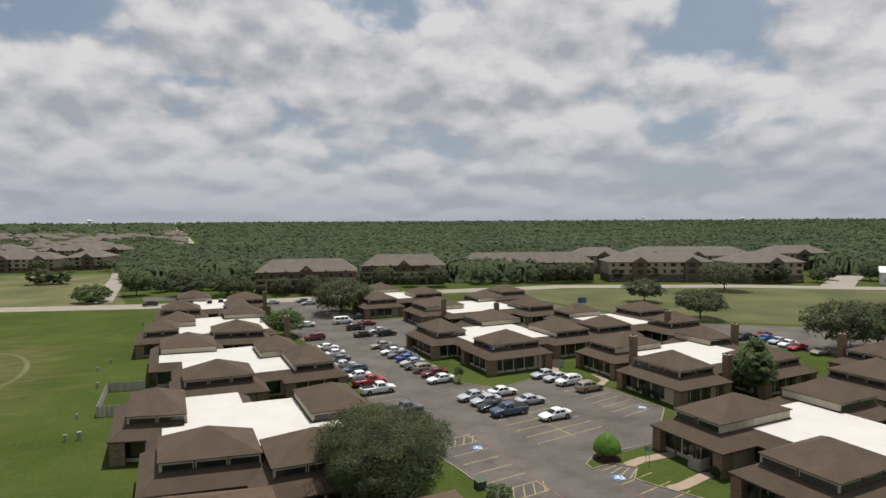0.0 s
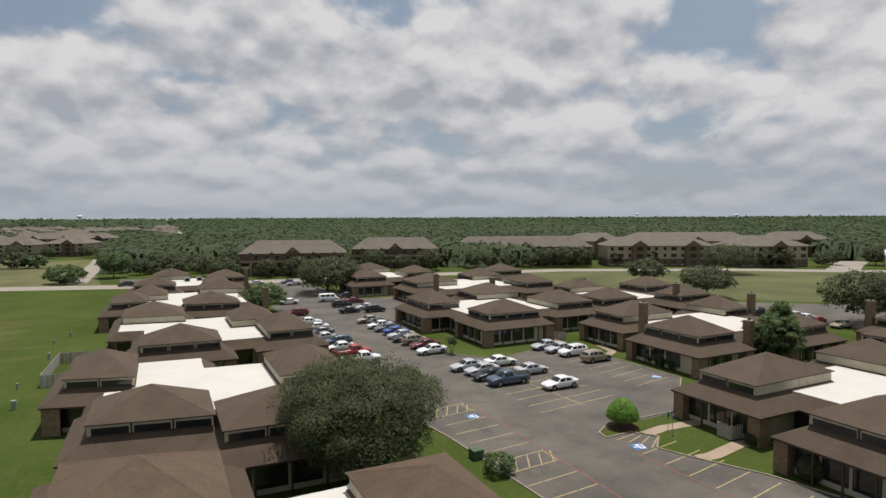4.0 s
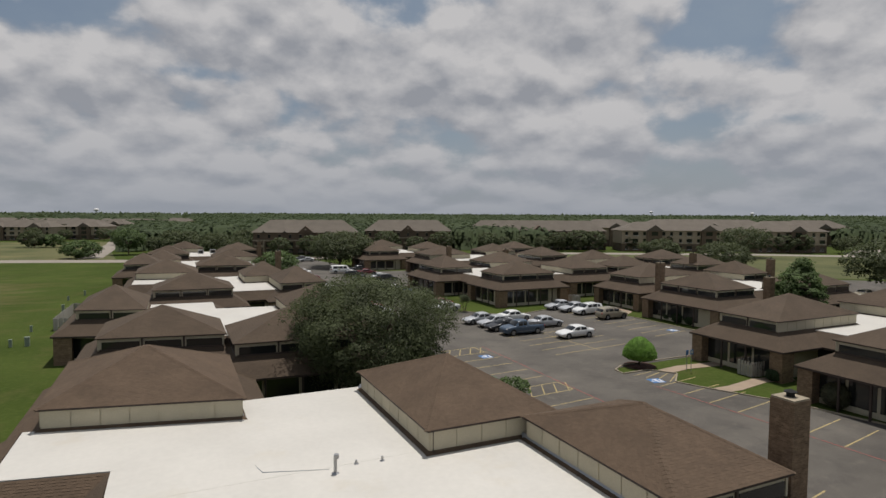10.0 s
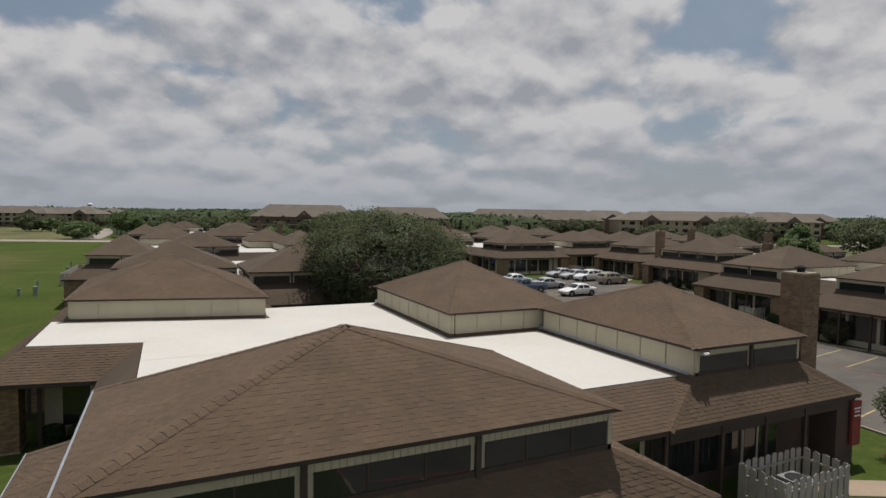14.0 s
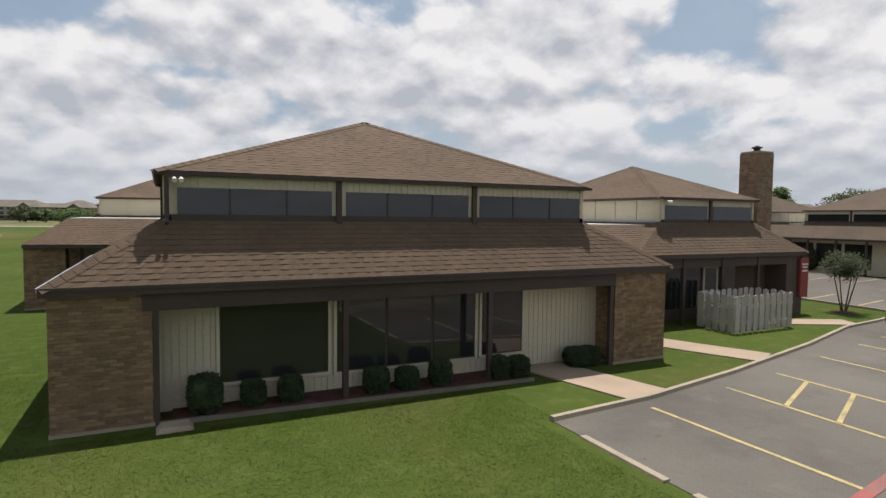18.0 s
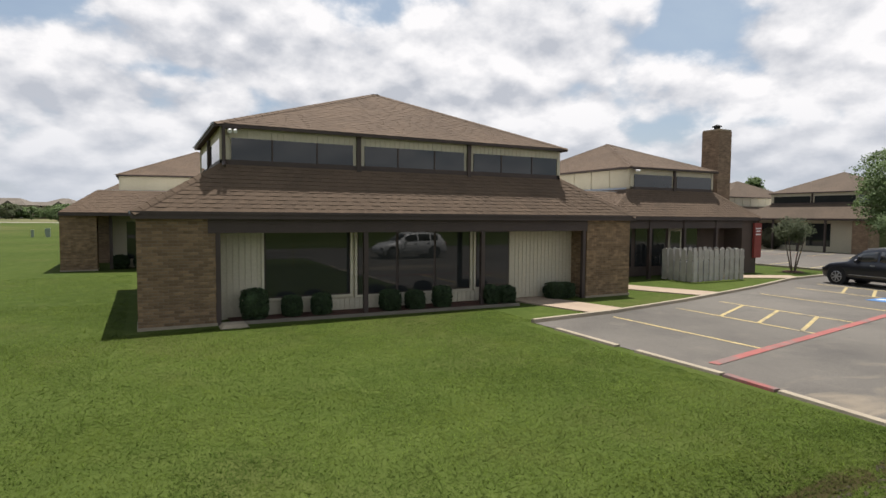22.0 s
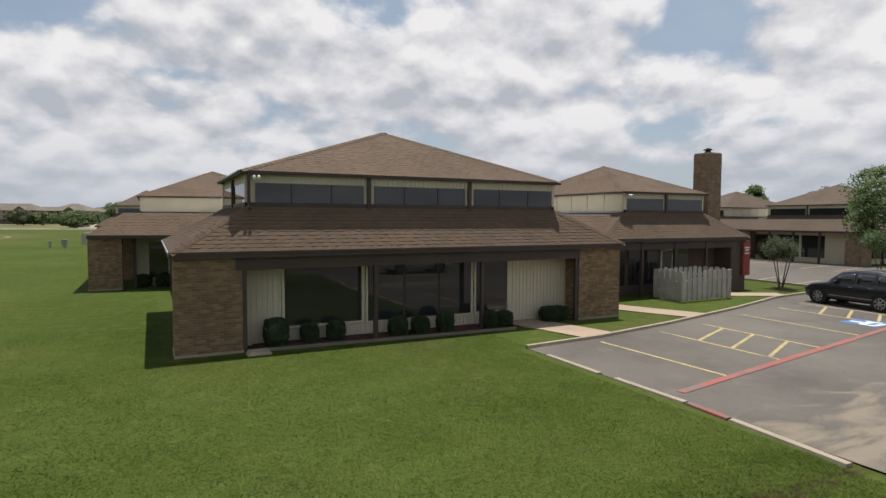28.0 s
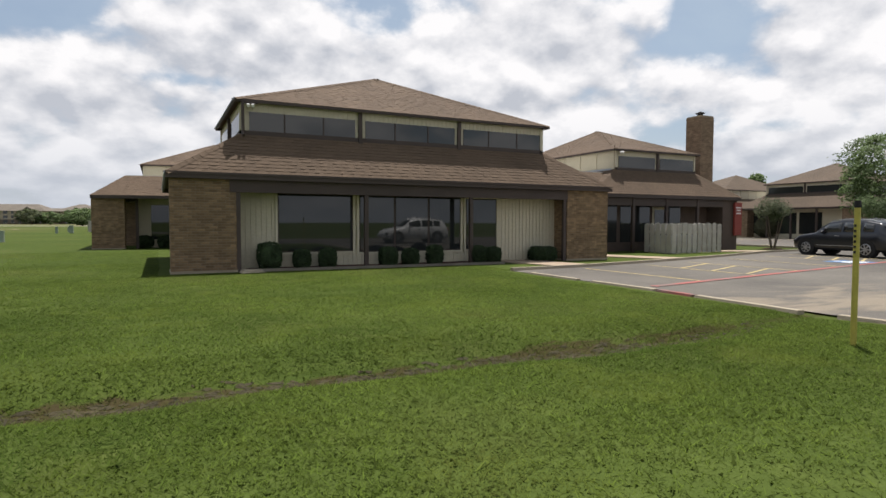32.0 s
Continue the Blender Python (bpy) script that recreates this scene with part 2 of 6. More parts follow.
LEAF = mat("oak_leaves", (0.072, 0.09, 0.036), 0.7, 0.22, 0.5, 6, 0.0, tint=(0.086, 0.104, 0.042), fine_var=0.2)
LEAF_LIGHT = mat("bright_leaves", (0.085, 0.135, 0.038), 0.7, 0.3, 0.6, 7, 0.0, tint=(0.1, 0.15, 0.045), fine_var=0.3)
# Woods' base green is kept lighter to stand in for distance haze.
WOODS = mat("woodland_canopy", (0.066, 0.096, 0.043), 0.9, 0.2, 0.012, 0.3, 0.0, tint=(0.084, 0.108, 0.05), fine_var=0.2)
FIELD = mat("dry_field_grass", (0.09, 0.11, 0.03), 0.95, 0.25, 0.05, 3, 0.3, tint=(0.15, 0.135, 0.055), fine_var=0.3)
APT_BRICK = mat("brown_apartment_brick", (0.16, 0.118, 0.085), 0.9, 0.15, 0.6, 12, 0.2, fine_var=0.25)
APT_TAN = mat("tan_apartment_stucco", (0.4, 0.33, 0.245), 0.9, 0.1, 0.6, 12, 0.1)
APT_ROOF = mat("grey_brown_shingle", (0.16, 0.136, 0.108), 0.9, 0.12, 0.3, 8, 0.2, fine_var=0.25)
WOOD_GREY = mat("weathered_grey_wood", (0.4, 0.37, 0.33), 0.9, 0.15, 2, 30, 0.2, stretch=(1, 1, 0.2), rand=0.1)
TYRE = mat("tyre_rubber", (0.02, 0.02, 0.02), 0.85, 0.1, 5, 40, 0.05)
MULCH = mat("red_brown_mulch", (0.1, 0.045, 0.03), 0.95, 0.3, 4, 40, 0.6, fine_var=0.5)
DIRT = mat("bare_soil", (0.056, 0.046, 0.022), 0.95, 0.3, 2, 25, 0.6, fine_var=0.5)


def coursed(m, width, height, gap, dark, light=1.0, along=0.5, second=0.72):
    """Lays rows of staggered pieces over a material, on upright or sloping faces."""
    n, l, b = nodes_of(m)
    src = b.inputs["Base Color"].links[0].from_socket
    tc, sep = n.new("ShaderNodeTexCoord"), n.new("ShaderNodeSeparateXYZ")
    l.new(tc.outputs["Object"], sep.inputs[0])
    add, com = n.new("ShaderNodeMath"), n.new("ShaderNodeCombineXYZ")
    l.new(sep.outputs[0], add.inputs[0])
    l.new(sep.outputs[1], add.inputs[1])
    l.new(add.outputs[0], com.inputs[0])
    l.new(sep.outputs[2], com.inputs[1])
    br = n.new("ShaderNodeTexBrick")
    br.offset = along
    br.inputs["Scale"].default_value = 1.0
    br.inputs["Brick Width"].default_value, br.inputs["Row Height"].default_value = width, height
    br.inputs["Mortar Size"].default_value = gap
    br.inputs["Color1"].default_value = (light, light, light, 1)
    br.inputs["Color2"].default_value = (second, second, second, 1)
    br.inputs["Mortar"].default_value = (dark, dark, dark, 1)
    l.new(com.outputs[0], br.inputs["Vector"])
    x = n.new("ShaderNodeMix")
    x.data_type, x.blend_type = "RGBA", "MULTIPLY"
    x.inputs[0].default_value = 1.0
    l.new(src, x.inputs[6])
    l.new(br.outputs["Color"], x.inputs[7])
    l.new(x.outputs[2], b.inputs["Base Color"])


def island_shade(m, amount):
    """Gives every loose piece of a joined mesh its own shade."""
    n, l, b = nodes_of(m)
    src = b.inputs["Base Color"].links[0].from_socket
    g, r, h = n.new("ShaderNodeNewGeometry"), n.new("ShaderNodeMapRange"), n.new("ShaderNodeHueSaturation")
    r.inputs["To Min"].default_value, r.inputs["To Max"].default_value = 1 - amount, 1 + amount
    l.new(g.outputs["Random Per Island"], r.inputs["Value"])
    l.new(r.outputs[0], h.inputs["Value"])
    l.new(src, h.inputs["Color"])
    l.new(h.outputs[0], b.inputs["Base Color"])


def translucent(m, share):
    """Lets light through thin leaves."""
    n, l, b = nodes_of(m)
    tr, mx = n.new("ShaderNodeBsdfTranslucent"), n.new("ShaderNodeMixShader")
    l.new(b.inputs["Base Color"].links[0].from_socket, tr.inputs["Color"])
    mx.inputs[0].default_value = share
    l.new(b.outputs[0], mx.inputs[1])
    l.new(tr.outputs[0], mx.inputs[2])
    l.new(mx.outputs[0], n["Material Output"].inputs["Surface"])


def blotch(m, color, scale, lo, hi, amount, detail=4):
    """Breaks a surface up with patches of another colour."""
    n, l, b = nodes_of(m)
    src = b.inputs["Base Color"].links[0].from_socket
    tc, no, r, x = n.new("ShaderNodeTexCoord"), n.new("ShaderNodeTexNoise"), n.new("ShaderNodeMapRange"), n.new("ShaderNodeMix")
    no.inputs["Scale"].default_value, no.inputs["Detail"].default_value, no.inputs["Roughness"].default_value = scale, detail, 0.62
    l.new(tc.outputs["Object"], no.inputs["Vector"])
    r.inputs["From Min"].default_value, r.inputs["From Max"].default_value, r.inputs["To Max"].default_value = lo, hi, amount
    l.new(no.outputs["Fac"], r.inputs["Value"])
    x.data_type = "RGBA"
    l.new(r.outputs[0], x.inputs[0])
    l.new(src, x.inputs[6])
    x.inputs[7].default_value = (*color, 1)
    l.new(x.outputs[2], b.inputs["Base Color"])


blotch(GRASS, (0.04, 0.064, 0.013), 0.35, 0.5, 0.75, 0.6, 5)
blotch(GRASS, (0.095, 0.12, 0.03), 2.2, 0.5, 0.72, 0.6, 6)
blotch(GRASS, (0.1, 0.092, 0.035), 0.22, 0.52, 0.72, 0.5, 7)
blotch(ASPHALT, (0.14, 0.127, 0.106), 0.09, 0.5, 0.75, 0.7, 6)
blotch(ASPHALT, (0.066, 0.06, 0.053), 0.45, 0.52, 0.7, 0.65, 8)
blotch(ASPHALT, (0.16, 0.14, 0.112), 1.1, 0.55, 0.72, 0.5, 9)
blotch(ASPHALT, (0.045, 0.042, 0.04), 2.6, 0.66, 0.72, 0.6, 4)
blotch(WHITE_ROOF, (0.5, 0.44, 0.33), 0.3, 0.58, 0.82, 0.6, 6)
blotch(SHINGLE, (0.092, 0.066, 0.045), 0.25, 0.5, 0.7, 0.6, 5)
blotch(CONCRETE, (0.2, 0.165, 0.12), 1.2, 0.5, 0.7, 0.5, 6)
blotch(RED, (0.15, 0.12, 0.105), 1.4, 0.48, 0.62, 0.8, 6)
blotch(YELLOW, (0.17, 0.15, 0.115), 1.6, 0.52, 0.66, 0.8, 6)
def mud(m, color, centre, squeeze, inner, outer, scale=0.8, share=0.85):
    """Streaks of dried mud washed over a stretch of a surface."""
    n, l, b = nodes_of(m)
    src = b.inputs["Base Color"].links[0].from_socket
    tc, mp, no, mp2 = n.new("ShaderNodeTexCoord"), n.new("ShaderNodeMapping"), n.new("ShaderNodeTexNoise"), n.new("ShaderNodeMapping")
    mp.inputs["Location"].default_value = [-c * k for c, k in zip(centre, squeeze)]
    mp.inputs["Scale"].default_value = squeeze
    mp2.inputs["Scale"].default_value = (0.5, 1.6, 1)
    mp2.inputs["Rotation"].default_value = (0, 0, -0.2)
    l.new(tc.outputs["Object"], mp.inputs[0])
    l.new(tc.outputs["Object"], mp2.inputs[0])
    l.new(mp2.outputs[0], no.inputs["Vector"])
    no.inputs["Scale"].default_value, no.inputs["Detail"].default_value, no.inputs["Distortion"].default_value = scale, 7, 1.2
    ln, fall, r, mul, x = n.new("ShaderNodeVectorMath"), n.new("ShaderNodeMapRange"), n.new("ShaderNodeMapRange"), n.new("ShaderNodeMath"), n.new("ShaderNodeMix")
    ln.operation = "LENGTH"
    l.new(mp.outputs[0], ln.inputs[0])
    fall.inputs["From Min"].default_value, fall.inputs["From Max"].default_value = inner, outer
    fall.inputs["To Min"].default_value, fall.inputs["To Max"].default_value = 0.22, -0.3
    l.new(ln.outputs["Value"], fall.inputs["Value"])
    mul.operation = "ADD"
    l.new(fall.outputs[0], mul.inputs[0])
    l.new(no.outputs["Fac"], mul.inputs[1])
    r.inputs["From Min"].default_value, r.inputs["From Max"].default_value, r.inputs["To Max"].default_value = 0.5, 0.66, share
    l.new(mul.outputs[0], r.inputs["Value"])
    x.data_type = "RGBA"
    l.new(r.outputs[0], x.inputs[0])
    l.new(src, x.inputs[6])
    x.inputs[7].default_value = (*color, 1)
    l.new(x.outputs[2], b.inputs["Base Color"])


mud(GRASS, (0.105, 0.096, 0.036), (-40, 100, 0), (1 / 40, 1 / 80, 1), 0.3, 1.1, 0.07, 0.45)
mud(GRASS, (0.135, 0.115, 0.06), (-36, 110, 0), (1 / 30, 1 / 60, 1), 0.1, 1.2, 0.25, 0.4)
mud(ASPHALT, (0.25, 0.205, 0.145), (12.0, -11.2, 0), (0.5, 1.0, 1), 0.5, 3.6, 0.8, 0.6)
coursed(BRICK_FAR, 0.22, 0.075, 0.012, 1.15, 1.25)
coursed(SHINGLE, 0.33, 0.075, 0.008, 0.75, 1.04, 0.37, 0.93)
island_shade(SHINGLE_TAB, 0.09)
for leafy in (LEAF, LEAF_LIGHT):
    island_shade(leafy, 0.15)
BLADE = mat("grass_blade", (0.07, 0.108, 0.019), 0.8, 0.18, 0.3, 3, 0.0, tint=(0.093, 0.13, 0.023), fine_var=0.2, spec=0.04)
island_shade(BLADE, 0.6)
blotch(BLADE, (0.052, 0.085, 0.016), 0.45, 0.5, 0.68, 0.8, 7)
blotch(BLADE, (0.13, 0.165, 0.03), 0.8, 0.52, 0.72, 0.8, 6)
blotch(BLADE, (0.12, 0.115, 0.042), 0.28, 0.56, 0.74, 0.45, 8)
mud(BLADE, (0.07, 0.066, 0.026), (0, -11.42, 0), (1 / 10, 1 / 0.26, 1), 0.3, 1.5, 3.0, 0.7)
mud(GRASS, (0.048, 0.037, 0.018), (0, -11.42, 0), (1 / 10, 1 / 0.28, 1), 0.5, 1.5, 3.0, 0.95)
translucent(BLADE, 0.45)
translucent(LEAF, 0.38)
translucent(LEAF_LIGHT, 0.28)
BRICK_JOINED = mat("tan_brick_joined", (0.225, 0.15, 0.085), 0.9, 0.2, 6, 60, 0.3)
island_shade(BRICK_JOINED, 0.3)
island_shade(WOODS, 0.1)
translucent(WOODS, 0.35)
FLASHING = mat("grey_flashing", (0.33, 0.35, 0.38), 0.45, 0.1, 1, 20, 0.05, metal=0.3)
SIGN_RED = mat("red_sign", (0.24, 0.05, 0.04), 0.6, 0.08, 2, 30, 0.05)
WHITE_FENCE = mat("white_picket_wood", (0.4, 0.37, 0.32), 0.85, 0.12, 3, 30, 0.15, rand=0.08)
PALE_GREEN = mat("pale_green_metal", (0.27, 0.32, 0.25), 0.5, 0.1, 2, 30, 0.05)
BOX_GREEN = mat("green_utility_metal", (0.07, 0.11, 0.06), 0.6, 0.1, 2, 30, 0.05)
TOPIARY = mat("bright_topiary_leaves", (0.11, 0.22, 0.025), 0.8, 0.25, 2, 14, 0.5, fine_var=0.4)
OLIVE = mat("olive_brown_leaves", (0.085, 0.085, 0.045), 0.8, 0.3, 3, 20, 0.5, fine_var=0.5)
HEDGE = mat("dark_hedge_leaves", (0.034, 0.058, 0.02), 0.8, 0.3, 3, 20, 0.5, fine_var=0.5)
island_shade(TOPIARY, 0.3)
island_shade(HEDGE, 0.4)


# ---------- mesh helpers ----------
def box(bm, x0, x1, y0, y1, z0, z1):
    v = [bm.verts.new((x, y, z)) for z in (z0, z1) for x, y in ((x0, y0), (x1, y0), (x1, y1), (x0, y1))]
    for q in ((3, 2, 1, 0), (4, 5, 6, 7), (0, 1, 5, 4), (1, 2, 6, 5), (2, 3, 7, 6), (3, 0, 4, 7)):
        bm.faces.new([v[i] for i in q])
    return v


def frustum(bm, lo, z0, hi, z1, cap=False):
    v = [bm.verts.new((x, y, z)) for r, z in ((lo, z0), (hi, z1)) for x, y in ((r[0], r[2]), (r[1], r[2]), (r[1], r[3]), (r[0], r[3]))]
    for q in ((0, 1, 5, 4), (1, 2, 6, 5), (2, 3, 7, 6), (3, 0, 4, 7), (3, 2, 1, 0)):
        bm.faces.new([v[i] for i in q])
    if cap:
        bm.faces.new(v[4:])


def cyl(bm, x, y, z0, z1, r0, r1=None, n=10):
    r1 = r0 if r1 is None else r1
    a = [[bm.verts.new((x + r * math.cos(i * math.tau / n), y + r * math.sin(i * math.tau / n), z)) for i in range(n)] for r, z in ((r0, z0), (r1, z1))]
    for i in range(n):
        bm.faces.new((a[0][i], a[0][(i + 1) % n], a[1][(i + 1) % n], a[1][i]))
    bm.faces.new(a[1])
    bm.faces.new(a[0][::-1])


def tube(bm, p, q, r0, r1, n=6):
    p, q = Vector(p), Vector(q)
    d = (q - p).normalized()
    s = d.orthogonal().normalized()
    t = d.cross(s)
    a = [[bm.verts.new(c + r * (math.cos(i * math.tau / n) * s + math.sin(i * math.tau / n) * t)) for i in range(n)] for c, r in ((p, r0), (q, r1))]
    for i in range(n):
        bm.faces.new((a[0][i], a[0][(i + 1) % n], a[1][(i + 1) % n], a[1][i]))
    bm.faces.new(a[1])
    bm.faces.new(a[0][::-1])


def part(name, bm, material, parent=None, label="", smooth=False, lean=None):
    """Links a bmesh as one mesh object under a thing or a part. lean = (slope, x): y grows by slope for each metre past x."""
    if lean and lean[0]:
        for v in bm.verts:
            v.co.y += lean[0] * (v.co.x - lean[1])
    me = bpy.data.meshes.new(name)
    bm.to_mesh(me)
    bm.free()
    if smooth:
        me.polygons.foreach_set("use_smooth", [True] * len(me.polygons))
    me.materials.append(material)
    ob = new(name, me)
    if parent:
        ob.parent = parent
    if label:
        ob["label"] = label
    return ob


def thing(name, label, category, at=(0, 0, 0), group="", kind="", turn=0):
    ob = new(name)
    ob.matrix_basis = pose(*at, 0, 0, turn)
    return tagged(ob, label, category, group, kind)


def boxpart(name, material, parent, dims, label="", lean=None):
    bm = bmesh.new()
    box(bm, *dims)
    return part(name, bm, material, parent, label, lean=lean)


# ---------- ground ----------
def sheet(name, pts, z, material, label, category, kind="structure", thick=0.0):
    bm = bmesh.new()
    top = [bm.verts.new((x, y, z)) for x, y in pts]
    bm.faces.new(top)
    if thick:
        lo = [bm.verts.new((x, y, z - thick)) for x, y in pts]
        for i in range(len(pts)):
            j = (i + 1) % len(pts)
            bm.faces.new((lo[i], lo[j], top[j], top[i]))
    bmesh.ops.recalc_face_normals(bm, faces=bm.faces)
    if not thick and bm.faces and sum(f.normal.z for f in bm.faces) < 0:
        bmesh.ops.reverse_faces(bm, faces=bm.faces)
    return tagged(part(name, bm, material), label, category, kind=kind)


def dip_line(x):
    return -11.4 - 0.03 * x + 0.06 * math.sin(x * 0.9) + 0.05 * math.sin(x * 2.7)


def swale(x, y):
    """The shallow drainage dip that crosses the lawn."""
    d = y - dip_line(x)
    fade = 1.0 / (1.0 + math.exp((abs(x + 2) - 9.0) * 1.2))
    return (-0.2 * math.exp(-(d / 0.5) ** 2) + 0.035 * math.exp(-((d - 1.1) / 0.6) ** 2)) * fade


def spaced(fine0, fine1, step, coarse):
    return sorted([fine0 + i * step for i in range(int((fine1 - fine0) / step) + 1)] + coarse)


gx = spaced(-14, 16, 0.3, [-4500, -1500, -500, -200, -100, -50, -25, 25, 40, 60, 100, 200, 500, 1500, 4500])
gy = spaced(-15, -9, 0.12, [-1500, -500, -100, -40, -20, -5, 0, 15, 40, 80, 150, 300, 800, 2000, 4700])
gv = [(x, y, swale(x, y) if abs(x) < 17 and -15 <= y <= -9 else 0.0) for y in gy for x in gx]
nx = len(gx)
gf = [(j * nx + i, j * nx + i + 1, (j + 1) * nx + i + 1, (j + 1) * nx + i) for j in range(len(gy) - 1) for i in range(nx - 1)]
gm = bpy.data.meshes.new("ground")
gm.from_pydata(gv, [], gf)
gm.materials.append(GRASS)
tagged(new("ground", gm), "mown green lawn on flat ground", "ground", kind="structure")
LOT = [(8.8, -2.9), (15.4, -2.0), (25.3, 0.6), (28.2, 0.9), (31.2, 1.6), (31.5, 6), (30.6, 14), (29.1, 22), (28.2, 37), (26.5, 50), (28.0, 86), (27.5, 122), (30, 184), (44, 182), (47, 160), (50, 131), (66, 129),
       (47, 98), (41.5, 69), (47.9, 60.8), (61, 65), (63, 53), (63.4, 42), (53, 33), (42, 32.5), (41.1, 30.6), (44.2, 30.7), (45.6, 28.8), (43.4, 26.9), (44.3, 24.6), (47.1, 18.9), (48.6, 13.2), (50, -19.6), (9.0, -19.6), (8.8, -12.5)]
sheet("parking_lot", LOT, 0.012, ASPHALT, "grey worn asphalt parking lot with painted stalls", "parking lot")
sheet("parking_lot_far", [(112, 66), (118, 50), (150, 48), (150, 66), (128, 84), (116, 96), (110, 140), (100, 146), (96, 140)], 0.012, ASPHALT, "grey asphalt parking lot behind the offices", "parking lot")
MEADOW = mat("rough_meadow_grass", (0.075, 0.09, 0.026), 0.95, 0.2, 0.05, 3, 0.3, tint=(0.115, 0.115, 0.042), fine_var=0.3)
sheet("meadow", [(104, 150), (113, 143), (119, 98), (131, 86), (153, 68), (153, 46), (240, 40), (300, 58), (247, 103), (203, 135), (144, 165), (100, 174)], 0.008, MEADOW, "dull green rough meadow behind the offices", "field")
sheet("field_west", [(-300, 256), (-47, 209), (-12, 197), (-18, 250), (-22, 332), (-300, 400)], 0.016, FIELD, "yellow-green rough field beyond the road", "field")
ROADPTS = [(-420, 262), (-47, 202), (-4, 188), (40, 183), (90, 181), (145, 172), (205, 142), (250, 108), (330, 40)]


def ribbon(name, pts, width, z, material, label, category):
    bm = bmesh.new()
    rows = []
    for i, (x, y) in enumerate(pts):
        a, b = pts[max(0, i - 1)], pts[min(len(pts) - 1, i + 1)]
        d = Vector((b[0] - a[0], b[1] - a[1])).normalized()
        s = Vector((-d.y, d.x)) * width / 2
        rows.append([bm.verts.new((x + k * s.x, y + k * s.y, z)) for k in (-1, 1)])
    for a, b in zip(rows, rows[1:]):
        bm.faces.new((a[0], b[0], b[1], a[1]))
    return tagged(part(name, bm, material), label, category, kind="structure")


ribbon("road", ROADPTS, 11, 0.02, ROADC, "pale concrete road along the far side of the offices", "road")


